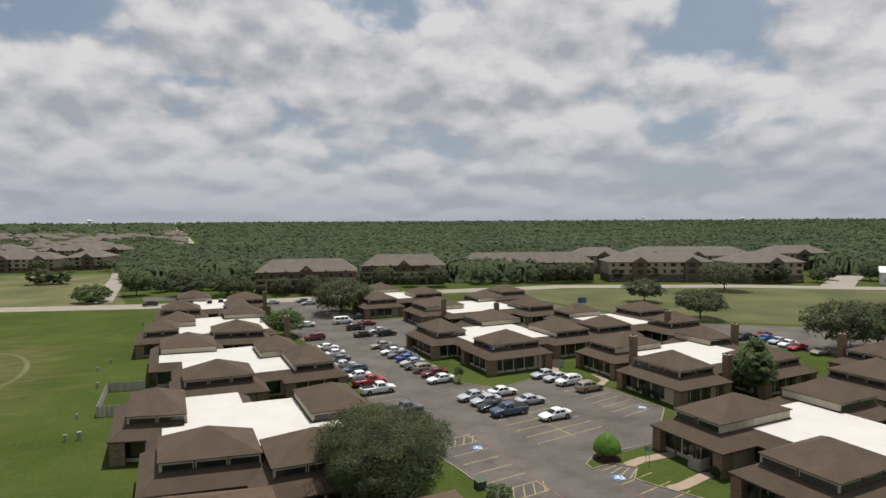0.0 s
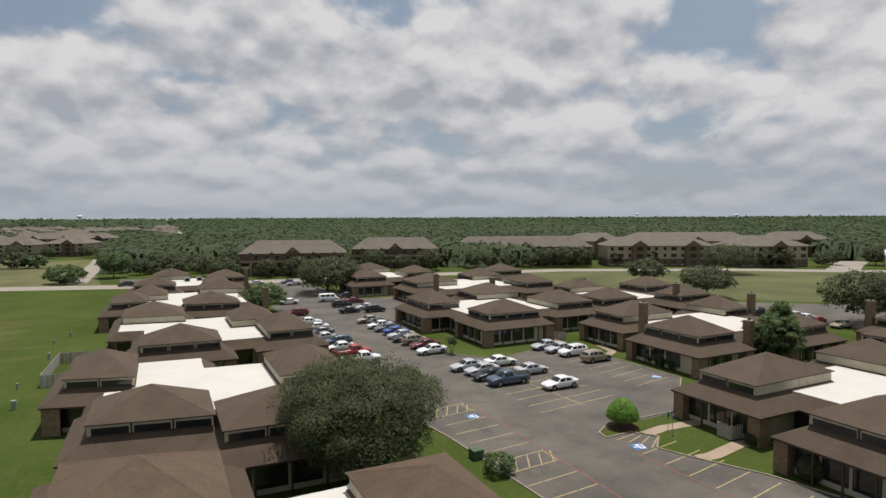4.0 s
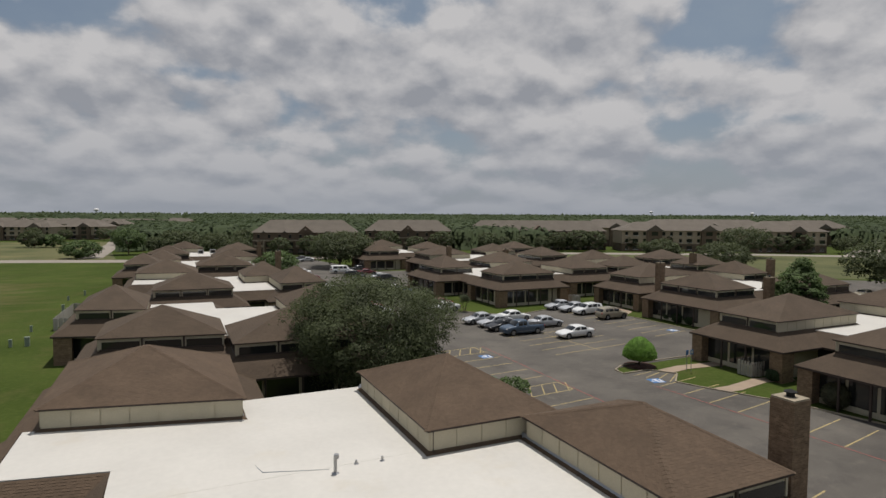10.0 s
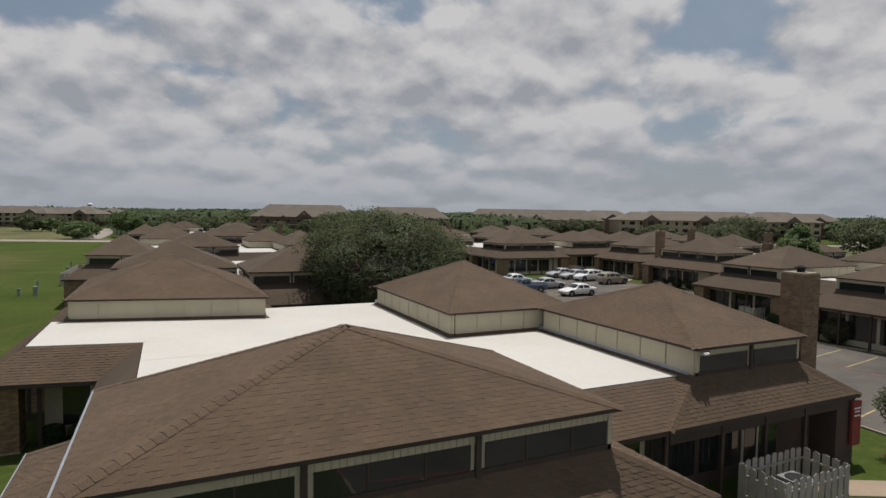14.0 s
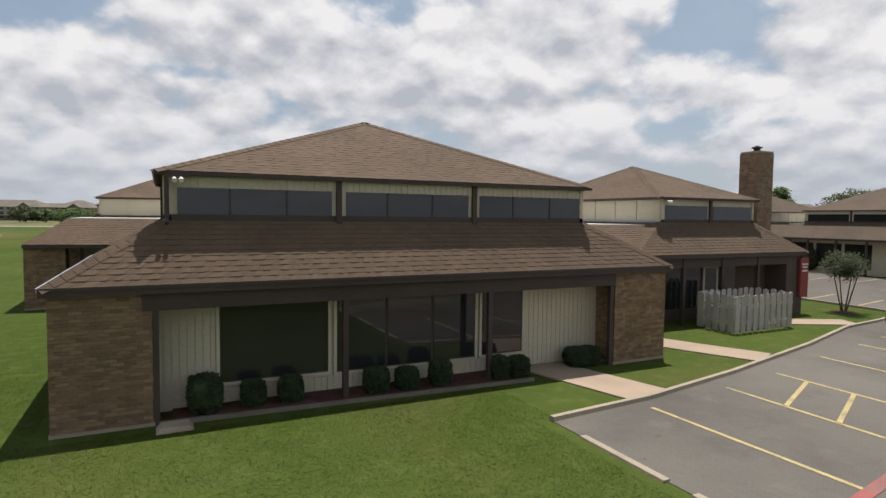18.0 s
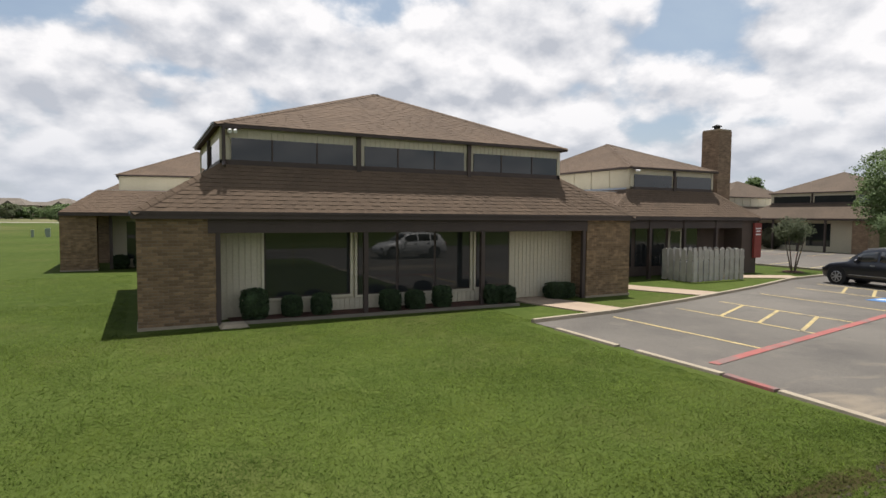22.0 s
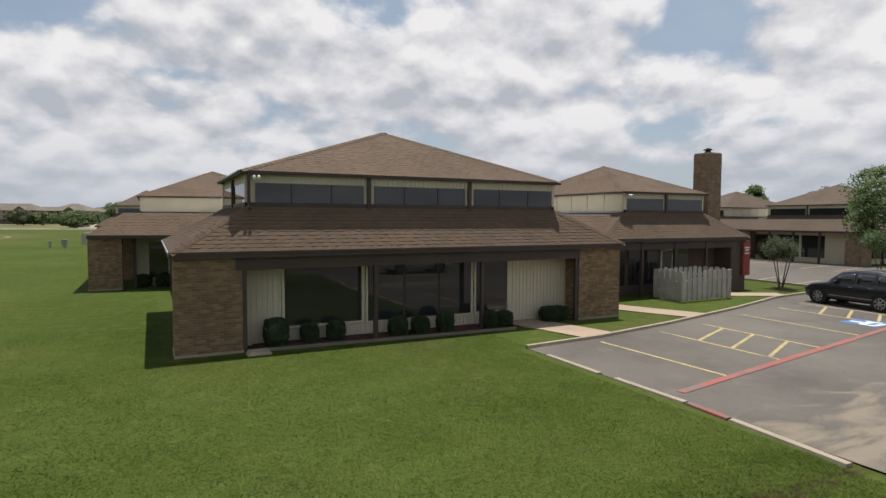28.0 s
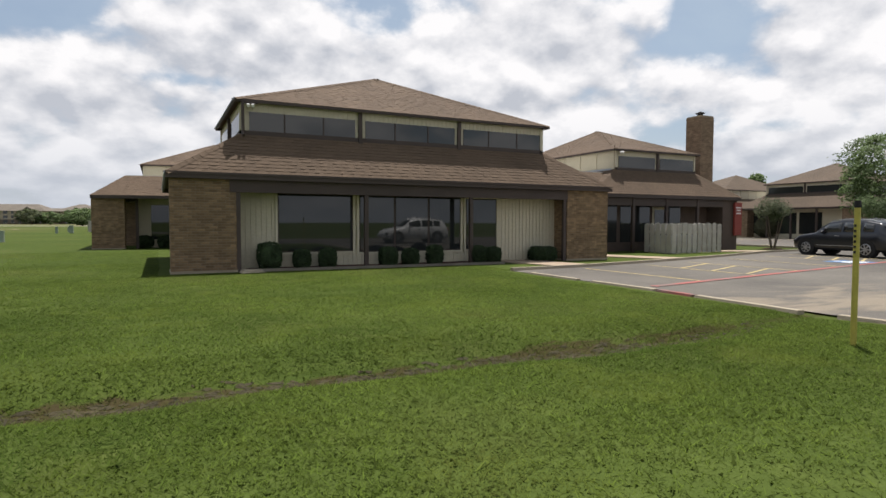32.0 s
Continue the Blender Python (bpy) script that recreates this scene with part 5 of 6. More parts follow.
# ---------- lot markings, kerbs, paths ----------
def stripe(x0, y0, x1, y1, material=YELLOW, width=0.1, name="stall_line", label="faded yellow painted stall line"):
    a, b = Vector((x0, y0)), Vector((x1, y1))
    d = (b - a).normalized()
    n = Vector((-d.y, d.x)) * width / 2
    bm = bmesh.new()
    z = 0.018 if material is YELLOW else 0.024
    bm.faces.new([bm.verts.new((p.x, p.y, z)) for p in (a - n, b - n, b + n, a + n)])
    return tagged(part(name, bm, material), label, "road marking", "stall lines", "structure")


for y in (21.0, 23.5, 25.95, 28.4, 30.6, 32.7, 35.2, 37.7, 40.2, 42.6, 45.0):
    stripe(29.3, y, 34.2, y + 0.4)
for i in range(7):
    stripe(31.6 - 0.1 * i, 3.75 + 2.4 * i, 35.3 - 0.1 * i, 4.4 + 2.4 * i)
for i in range(4):
    stripe(30 + i * 1.2, 28.5, 31.2 + i * 1.2, 30.7)
    stripe(29.6 + i * 1.2, 42.8, 30.8 + i * 1.2, 45.0)
stripe(34.2, 28.8, 34.2, 31.0)
stripe(33.8, 42.9, 33.8, 45.2)
for i in range(9):
    y = 26.5 - 2.37 * i
    stripe(41.3 + 0.12 * i, y, 46.3 + 0.12 * i, y + 0.8)
for i in range(4):
    stripe(41.7 + 0.5 * i, 29.9 - 0.9 * i, 44.1 + 0.42 * i, 30.3 - 0.55 * i)
for i in range(8):
    y = 39.1 + 2.3 * i
    stripe(39.9, y, 50.9, y + 1.2)
stripe(45.5, 39.0, 44.4, 56.8)
for i in range(9):
    stripe(56.0, 41.9 + 2.15 * i, 62.3, 43.0 + 2.15 * i)
for i in range(22):
    stripe(27.6, 60 + 2.6 * i, 32.4, 60.2 + 2.6 * i)
    if i < 13:
        stripe(38.8, 69.6 + 2.6 * i, 43.6, 69.8 + 2.6 * i)
for x0, y0, x1, y1 in ((11.25, -3.2, 11.3, -7.45), (14.05, -2.85, 13.9, -6.95), (16.42, -2.5, 16.3, -6.55), (19.44, -1.85, 19.2, -6.0), (22.4, -1.3, 22.2, -5.45), (24.5, -0.9, 24.4, -5.1), (13.9, -6.97, 16.3, -6.57)):
    stripe(x0, y0, x1, y1)
for i in range(3):
    stripe(14.0 - 0.04 * i, -4.35 - 1.12 * i, 16.37 - 0.04 * i, -3.35 - 1.12 * i)
    stripe(22.35, -3.0 - 1.0 * i, 24.45, -2.05 - 1.0 * i)
stripe(9.3, -7.75, 24.6, -5.25, RED, 0.2, "fire_lane_line", "red painted fire lane line")
stripe(34.2, 21.0, 34.8, 45.4, RED, 0.1, "fire_lane_line", "worn red painted line along the stalls")
stripe(41.0, 27.0, 42.2, 7.8, RED, 0.1, "fire_lane_line", "worn red painted line along the stalls")


def access_mark(x, y, turn):
    top = thing("access_symbol", "blue square with white wheelchair-space mark on the asphalt", "road marking", (x, y, 0.0), "blue access marks", turn=turn)
    boxpart("blue_square", BLUE, top, (-0.6, 0.6, -0.6, 0.6, 0.013, 0.019))
    for d in ((-0.15, 0.05, 0.1, 0.5), (-0.4, 0.35, -0.12, 0.06), (-0.5, -0.34, -0.5, 0.0), (-0.3, 0.3, -0.5, -0.36), (0.3, 0.44, -0.3, 0.2)):
        boxpart("white_mark", WHITE, top, (*d, 0.0195, 0.0225))


for x, y, a in ((21.8, -4.9, 0), (33.0, 41.3, 90), (42.3, 27.9, 80), (61.0, 43.8, 90)):
    access_mark(x, y, a)


def kerb(pts, label="pale concrete kerb at the edge of the asphalt", material=CONCRETE, h=0.1, w=0.16):
    top = thing("kerb", label, "kerb", (0, 0, 0), kind="structure")
    for (xa, ya), (xb, yb) in zip(pts, pts[1:]):
        n = max(1, round(math.hypot(xb - xa, yb - ya) / 3.0))
        for i in range(n):
            a = Vector((xa + (xb - xa) * i / n, ya + (yb - ya) * i / n))
            b = Vector((xa + (xb - xa) * (i + 1) / n, ya + (yb - ya) * (i + 1) / n))
            d = (b - a).normalized()
            b = b - d * 0.012
            q = Vector((-d.y, d.x)) * w / 2
            bm = bmesh.new()
            lo = [bm.verts.new((p.x, p.y, -0.03)) for p in (a - q, b - q, b + q, a + q)]
            hi = [bm.verts.new((p.x, p.y, h)) for p in (a - q * 0.75, b - q * 0.75, b + q * 0.75, a + q * 0.75)]
            for k in range(4):
                bm.faces.new((lo[k], lo[(k + 1) % 4], hi[(k + 1) % 4], hi[k]))
            bm.faces.new(hi)
            part("kerb_stone", bm, material, top)


kerb([(8.8, -2.95), (11.7, -2.7), (15.4, -2.0), (20.8, -0.7), (25.2, 0.6), (28.2, 0.95), (31.1, 1.65), (31.4, 6), (30.5, 14), (29.2, 22), (28.3, 37), (26.6, 50)])
for a, b, m in (((8.8, -3.9), (8.78, -5.9), CONCRETE), ((8.8, -6.4), (8.82, -8.3), CONCRETE), ((8.82, -8.35), (8.75, -9.3), RED), ((8.75, -9.35), (8.6, -11.4), CONCRETE), ((8.7, -11.9), (8.9, -13.6), CONCRETE)):
    kerb([a, b], "worn low concrete edging, partly painted red", m, 0.045, 0.18)
kerb([(41.6, 69), (48, 60.8), (61, 65), (63.1, 53), (63.5, 42), (53, 33.2), (46, 33.2), (43, 33), (41.4, 32), (41.2, 30.7), (44.2, 30.8), (45.7, 28.8), (43.5, 26.9), (44.4, 24.6), (47.2, 18.9), (48.7, 13.2)])
kerb([(41.6, 69), (47, 98), (50, 104)])


def path(pts, width, label="pale concrete footpath across the lawn"):
    bm = bmesh.new()
    rows = []
    for i, (x, y) in enumerate(pts):
        a, b = pts[max(0, i - 1)], pts[min(len(pts) - 1, i + 1)]
        d = Vector((b[0] - a[0], b[1] - a[1])).normalized()
        s = Vector((-d.y, d.x)) * width / 2
        rows.append([bm.verts.new((x + k * s.x, y + k * s.y, z)) for z in (-0.02, 0.035) for k in (-1, 1)])
    for a, b in zip(rows, rows[1:]):
        for i, j in ((2, 3), (0, 2), (3, 1)):
            bm.faces.new((a[i], b[i], b[j], a[j]))
    bmesh.ops.recalc_face_normals(bm, faces=bm.faces)
    tagged(part("footpath", bm, PATHC), label, "path", kind="structure")


path([(11.0, 1.0), (11.4, -0.6), (11.9, -2.6)], 1.4)
path([(15.9, 3.0), (16.9, 0.6), (17.8, -1.3)], 1.3)
path([(21.6, 3.6), (23.8, 2.6), (26.6, 1.2)], 1.2)
path([(45.0, 23.7), (46.64, 23.6), (50.6, 24.3), (53.7, 23.7)], 1.3)
path([(45.2, 29.8), (47.8, 30.2), (53.6, 29.7)], 1.3)
path([(61.6, 64.6), (64.5, 69), (66.5, 73.5)], 1.2)
path([(62.9, 55.0), (66, 57), (67.2, 61.5)], 1.2)
sheet("planting_bed", [(2.0, 0.0), (10.1, -0.35), (10.1, 0.79), (2.0, 0.79)], 0.05, MULCH, "mulched planting bed under the windows", "planting bed")
# Darker concrete here puts the eave's shade into the edging's colour.
kerb([(1.75, -0.05), (10.15, -0.42)], "low concrete edging of the planting bed, coloured darker for shade", mat("shade_toned_concrete", (0.16, 0.14, 0.11), 0.9, 0.2, 1.5, 30, 0.2), 0.08, 0.1)
bm = bmesh.new()
frustum(bm, (1.7, 2.35, -0.55, -0.1), 0.0, (1.78, 2.27, -0.5, -0.12), 0.09, True)
tagged(part("splash_block", bm, CONCRETE), "pale concrete splash block below a downpipe", "splash block")


# ---------- nearest office front ----------
A = next(o for o in scene.objects if o.name == "office_building")
AO = Vector(A.location)


def onA(ob):
    ob.parent = A
    ob.location = ob.location - AO
    return ob


def apart(name, mt, dims, label=""):
    return onA(boxpart(name, mt, None, dims, label))


FRONT = 0.8
WINS = [(2.92, 5.25, 0.48, 2.27, 1), (5.45, 9.1, 0.44, 2.27, 3), (9.3, 10.55, 0.46, 2.22, 1)]
for x0, x1, z0, z1, n in WINS:
    win = apart("window", FASCIA, (x0, x1, FRONT - 0.035, FRONT - 0.003, z0, z1), "wide dark-glass office window")
    for i in range(n):
        a, b = x0 + (x1 - x0) * i / n, x0 + (x1 - x0) * (i + 1) / n
        p = boxpart("pane", GLASS_DARK, None, (a + 0.04, b - 0.04, FRONT - 0.05, FRONT - 0.036, z0 + 0.04, z1 - 0.04), "dark reflecting glass pane")
        p.parent, p.location = win, (0, 0, 0)
    for d in ((x0 - 0.07, x0, z0 - 0.07, z1 + 0.07), (x1, x1 + 0.07, z0 - 0.07, z1 + 0.07), (x0, x1, z0 - 0.07, z0), (x0, x1, z1, z1 + 0.07)):
        apart("window_frame", BEIGE, (d[0], d[1], FRONT - 0.06, FRONT - 0.002, d[2], d[3]), "pale timber window frame")


def boards(x0, x1, z0, z1, y, step=0.15):
    """Upright siding boards with open joints."""
    bm = bmesh.new()
    x = x0
    while x < x1 - 0.02:
        e = min(x + step - 0.012, x1)
        box(bm, x, e, y - 0.022, y, z0, z1)
        x += step
    onA(part("siding", bm, BEIGE, None, "pale grooved vertical siding boards"))


boards(1.25, 2.84, 0.05, 2.5, FRONT - 0.002)
boards(10.64, 13.2, 0.05, 2.5, FRONT - 0.002)
boards(2.84, 10.64, 0.05, 0.36, FRONT - 0.002)
boards(2.84, 10.64, 2.36, 2.6, FRONT - 0.002)
boards(1.95, 12.5, 4.6, 4.82, 0.798)
for bay in range(3):
    for k in (1, 2):
        x = 1.93 + 10.59 / 3 * (bay + k / 3) + 0.05
        apart("mullion", FASCIA, (x - 0.02, x + 0.02, 0.755, 0.769, BASE + 0.1, EAVE - 0.32))
apart("head_beam", FASCIA, (1.5, 13.1, -0.02, 0.14, 2.22, 2.56), "dark brown timber beam under the eave")
apart("soffit", FASCIA, (1.7, 13.05, -0.1, 0.79, 2.565, 2.6), "dark soffit boards")
for x in (5.45, 9.12, 1.72, 13.0):
    apart("porch_post", FASCIA, (x - 0.06, x + 0.06, 0.0, 0.12, 0.0, 2.22), "dark brown square timber post")
door = apart("door", GLASS_DARK, (13.25, 13.95, FRONT - 0.04, FRONT - 0.004, 0.06, 2.15), "dark glazed side door")


apart("head_beam", FASCIA, (17.4, 25.9, 3.5, 3.64, 2.2, 2.55), "dark brown timber beam under the eave")
apart("porch_wall", mat("brown_stained_panel", (0.085, 0.062, 0.05), 0.8, 0.15, 1.2, 20, 0.1), (17.62, 26.18, 4.484, 4.499, 0.0, 2.56), "dark brown panelled wall under the porch")
apart("wing_wall", MATS["brown_stained_panel"], (25.9, 27.0, 3.5, 4.48, 0.0, 2.6), "dark brown panelled end wall of the porch")
apart("door_frame", BEIGE, (21.95, 22.85, 4.44, 4.468, 0.05, 2.2), "pale door frame")
apart("door", GLASS_DARK, (22.08, 22.72, 4.42, 4.439, 0.25, 2.05), "glazed entrance door")
apart("soffit", FASCIA, (17.3, 25.9, 3.45, 4.48, 2.565, 2.6), "dark soffit boards")

# brick pieces
def brick_mesh(w, d, h):
    bm = bmesh.new()
    v = box(bm, -w / 2, w / 2, 0, d, 0, h)
    bmesh.ops.bevel(bm, geom=[e for e in bm.edges if abs(e.verts[0].co.y) < 1e-6 and abs(e.verts[1].co.y) < 1e-6], offset=0.006, segments=1, affect="EDGES")
    me = bpy.data.meshes.new("brick")
    bm.to_mesh(me)
    bm.free()
    me.materials.append(BRICK)
    return me


def pier(x0, x1, y0, y1, h, singles=0, seed=1, left=True):
    """A brick pier: a mortar core with bricks laid in running bond on its seen faces."""
    rng = random.Random(seed)
    core = onA(boxpart("brick_pier", MORTAR, None, (x0 + 0.012, x1 - 0.012, y0 + 0.012, y1, 0.0, h), "tan brick corner pier"))
    rows = int(h / 0.0715)
    meshes = []
    joined = bmesh.new()
    count = 0
    for r in range(1, rows):
        z = r * 0.0715
        shift = 0.108 if r % 2 else 0.0
        for face, a0, a1 in (("f", x0, x1), ("l", y0, y1), ("r", y0, y1)):
            a = a0 - shift
            while a < a1 - 0.02:
                p, q = max(a, a0), min(a + 0.205, a1)
                a += 0.2155
                if q - p < 0.04:
                    continue
                out = rng.uniform(-0.003, 0.004)
                if face == "f" and count < singles and q - p > 0.2:
                    if not meshes:
                        meshes.append(brick_mesh(0.205, 0.02, 0.062))
                    ob = new("brick", meshes[0])
                    ob.parent = core
                    ob.location = ((p + q) / 2, y0 - 0.002 + out, z)
                    count += 1
                elif face == "f":
                    box(joined, p, q, y0 + out, y0 + 0.02, z, z + 0.062)
                elif face == "l":
                    box(joined, x0 + out, x0 + 0.02, p, q, z, z + 0.062)
                else:
                    box(joined, x1 - 0.02, x1 - out, p, q, z, z + 0.062)
    ob = part("brickwork", joined, BRICK_JOINED, core, "tan and brown laid bricks")
    ob["kind"] = "stuff"
    boxpart("footing", CONCRETE, core, (x0 - 0.02, x1 + 0.02, y0 - 0.02, y1, -0.05, 0.068), "pale concrete footing")
    return core


pier(0.0, 1.67, 0.0, 1.15, 2.62, 290, 3)
pier(13.1, 15.0, 0.0, 1.15, 2.62, 0, 4)
pier(-3.27, -1.8, 16.8, 18.0, 2.62, 0, 5)


# shingles as real tabs
def tabs(bm, p0, p1, q0, q1, seed, row=0.13, thick=1.0):
    """Courses of tabs over the slope with eave p0-p1 and top q0-q1."""
    rng = random.Random(seed)
    p0, p1, q0, q1 = (Vector(v) for v in (p0, p1, q0, q1))
    up = ((q0 + q1) / 2 - (p0 + p1) / 2)
    n = (p1 - p0).cross(up).normalized()
    if n.z < 0:
        n = -n
    rows = max(2, int(up.length / row))
    for r in range(rows):
        f0, f1 = r / rows, min(1.0, (r + 1.04) / rows)
        a0, a1, b0, b1 = p0.lerp(q0, f0), p1.lerp(q1, f0), p0.lerp(q0, f1), p1.lerp(q1, f1)
        L = (a1 - a0).length
        if L < 0.1:
            continue
        u = -rng.random() * 0.3
        raised = rng.random() < 0.5
        while u < L:
            w = rng.choice((0.1, 0.14, 0.18, 0.24)) if raised else rng.choice((0.12, 0.16, 0.22, 0.3))
            s, e = max(0, u), min(L, u + w)
            u += w
            lift = (0.017 if raised else 0.008) * thick
            raised = not raised
            if e - s < 0.02:
                continue
            lo0, lo1 = a0.lerp(a1, s / L), a0.lerp(a1, e / L)
            hi0, hi1 = b0.lerp(b1, s / L), b0.lerp(b1, e / L)
            v = [bm.verts.new(c) for c in (lo0 + n * lift, lo1 + n * lift, hi1 + n * 0.004, hi0 + n * 0.004, lo0 + n * 0.001, lo1 + n * 0.001)]
            bm.faces.new(v[:4])
            bm.faces.new((v[4], v[5], v[1], v[0]))
    return bm


def hip_caps(bm, foot, head, left, right, half=0.15, step=0.2):
    """Folded cap shingles, overlapping from the foot of a hip to its head."""
    p, q, a, b = (Vector(v) for v in (foot, head, left, right))
    along = (q - p).normalized()
    wings = []
    for other in (a, b):
        side = (other - p).normalized()
        wings.append((side - along * side.dot(along)).normalized() * half)
    up = -(wings[0] + wings[1]).normalized()
    if up.z < 0:
        up = Vector((0, 0, 1))
    n = max(2, int((q - p).length / step))
    for i in range(n):
        c0, c1 = p + (q - p) * (i / n), p + (q - p) * min(1.0, (i + 1.15) / n)
        lo, hi = up * 0.022, up * 0.012
        for w in wings:
            v = [bm.verts.new(x) for x in (c0 + lo, c1 + hi, c1 + hi + w, c0 + lo + w, c0, c0 + w)]
            bm.faces.new(v[:4])
            bm.faces.new((v[0], v[3], v[5], v[4]))
    bmesh.ops.recalc_face_normals(bm, faces=bm.faces)


def tab_roofs():
    k = 0
    for n, (x0, x1, y0, y1, s) in enumerate(OFFICES["A"]["mods"]):
        c = [(x0, y0, EAVE), (x1, y0, EAVE), (x1, y1, EAVE), (x0, y1, EAVE)]
        ap = ((x0 + x1) / 2 + APEX_SHIFT.get(("A", n), 0.0), (y0 + y1) / 2, PEAKS.get(("A", n), PEAK))
        lean = (s, x0)
        for i in range(4):
            bm = tabs(bmesh.new(), c[i], c[(i + 1) % 4], ap, ap, 40 + k, 0.13, 0.6)
            ob = onA(part("shingles", bm, SHINGLE_TAB, None, "overlapping brown asphalt shingles", lean=lean))
            ob["kind"] = "stuff"
            k += 1
        for i in range(4):
            bm = bmesh.new()
            hip_caps(bm, c[i], ap, c[i - 1], c[(i + 1) % 4])
            onA(part("ridge_cap", bm, SHINGLE_TAB, None, "brown ridge shingles", lean=lean))["kind"] = "stuff"
        sk = SKIRTS.get(("A", n), grow((x0, x1, y0, y1), 1.75))
        hi = grow((x0, x1, y0, y1), -0.18)
        z0, z1 = SKIRT + 0.006 * n, BASE + 0.006 * n
        lo = [(sk[0], sk[2], z0), (sk[1], sk[2], z0), (sk[1], sk[3], z0), (sk[0], sk[3], z0)]
        up = [(hi[0], hi[2], z1), (hi[1], hi[2], z1), (hi[1], hi[3], z1), (hi[0], hi[3], z1)]
        for i in ((0, 1, 3) if n < 2 else (0, 3)):
            j = (i + 1) % 4
            bm = tabs(bmesh.new(), lo[i], lo[j], up[i], up[j], 80 + k)
            ob = onA(part("shingles", bm, SHINGLE_TAB, None, "overlapping brown asphalt shingles", lean=lean))
            ob["kind"] = "stuff"
            k += 1
        for i in range(4):
            bm = bmesh.new()
            hip_caps(bm, lo[i], up[i], lo[i - 1], lo[(i + 1) % 4])
            onA(part("hip_cap", bm, SHINGLE_TAB, None, "overlapping cap shingles along the hip", lean=lean))["kind"] = "stuff"
    for n in (0, 2):
        x0, x1, y0, y1, s = OFFICES["A"]["roofs"][n]
        sk, hi = grow((x0, x1, y0, y1), 1.55), grow((x0, x1, y0, y1), 0.05)
        z0, z1 = SKIRT + 0.003 + 0.005 * n, FLAT - 0.03 + 0.005 * n
        bm = tabs(bmesh.new(), (sk[0], sk[2], z0), (sk[1], sk[2], z0), (hi[0], hi[2], z1), (hi[1], hi[2], z1), 200 + n)
        if n == 2:
            tabs(bm, (sk[0], sk[3], z0), (sk[0], sk[2], z0), (hi[0], hi[3], z1), (hi[0], hi[2], z1), 210)
        ob = onA(part("shingles", bm, SHINGLE_TAB, None, "overlapping brown asphalt shingles", lean=(s, x0)))
        ob["kind"] = "stuff"


tab_roofs()


def eave_light(x, y, z):
    top = thing("flood_light", "small flood light under the eave, heads whitened for sun glint", "light", (x, y, z), "eave flood lights")
    boxpart("bracket", FASCIA, top, (-0.2, 0.2, -0.02, 0.04, 0.08, 0.12))
    for sx in (-0.07, 0.09):
        bm = bmesh.new()
        tube(bm, (sx * 0.8, 0.0, 0.06), (sx * 0.8, -0.09, 0.0), 0.03, 0.05, 10)
        # White paint on the heads takes the place of the sun's glint.
        part("lamp_head", bm, WHITE, top)


eave_light(2.15, 0.6, 4.72)
eave_light(19.55, 4.15, 4.72)


def gutter_pipe(x, y, z0, z1):
    bm = bmesh.new()
    tube(bm, (x, y, z1), (x, y, z0), 0.045, 0.045, 8)
    tube(bm, (x, y, z0 + 0.02), (x, y - 0.14, z0 - 0.08), 0.045, 0.045, 8)
    onA(part("downpipe", bm, FASCIA, None, "dark brown rainwater downpipe"))


for x, y in ((1.95, 0.6), (1.95, 6.6), (19.45, 4.6), (19.45, 9.2), (14.85, 13.5), (7.6, 21.8), (-0.9, 23.5)):
    gutter_pipe(x, y, BASE, EAVE - 0.1)
for a, b in (((19.4, 4.6), (19.4, 13.6)), ((14.75, 13.6), (19.4, 13.6)), ((14.75, 13.6), (14.75, 24)), ((-0.9, 23.4), (7.9, 21.4))):
    bm = bmesh.new()
    p, q = Vector((*a, FLAT + 0.02)), Vector((*b, FLAT + 0.02))
    d = (q - p).normalized()
    nn = Vector((d.y, -d.x, 0))
    if nn.dot(Vector((9, 12, 0)) - Vector((*a, 0))) < 0:
        nn = -nn
    v = [bm.verts.new(c) for c in (p, q, q + nn * 0.12, p + nn * 0.12, p + Vector((0, 0, 0.22)), q + Vector((0, 0, 0.22)))]
    bm.faces.new((v[3], v[2], v[5], v[4]))
    onA(part("flashing", bm, FLASHING, None, "grey metal flashing at the foot of the wall"))


def vent(x, y, h, r=0.06, hood=False):
    top = thing("roof_vent", "grey metal vent pipe standing on the white roof", "vent", (x, y, FLAT), "roof vents")
    bm = bmesh.new()
    cyl(bm, 0, 0, 0, h, r)
    part("pipe", bm, METAL, top)
    bm = bmesh.new()
    cyl(bm, 0, 0, 0, 0.05, r * 2.2, r * 1.1)
    part("collar", bm, METAL, top)
    if hood:
        bm = bmesh.new()
        cyl(bm, 0.04, 0, h - 0.02, h + 0.14, r * 1.6, r * 1.5)
        part("hood", bm, METAL, top)


vent(10.52, 13.3, 0.62, 0.07, True)
vent(11.52, 13.8, 0.16, 0.05)
vent(12.6, 13.65, 0.2, 0.05)
bm = bmesh.new()
for a, b in (((7.9, 14.5), (10.4, 13.7)), ((7.9, 14.5), (7.7, 15.3))):
    p, q = Vector((*a, FLAT + 0.012)), Vector((*b, FLAT + 0.012))
    tube(bm, p, q, 0.02, 0.006, 5)
onA(part("membrane_fold", bm, FLASHING, None, "raised fold in the roof membrane"))

# red wall sign on the second front
sign = thing("wall_sign", "narrow red sign with pale lettering at the porch end", "sign", (27.0, 3.42, 0))
boxpart("panel", SIGN_RED, sign, (-0.36, 0.16, -0.08, 0.03, 0.75, 2.45))
for z, w in ((2.15, 0.4), (2.02, 0.3), (1.86, 0.35)):
    boxpart("lettering_bar", WHITE, sign, (-0.1 - w / 2, -0.1 + w / 2, -0.095, -0.081, z, z + 0.06))


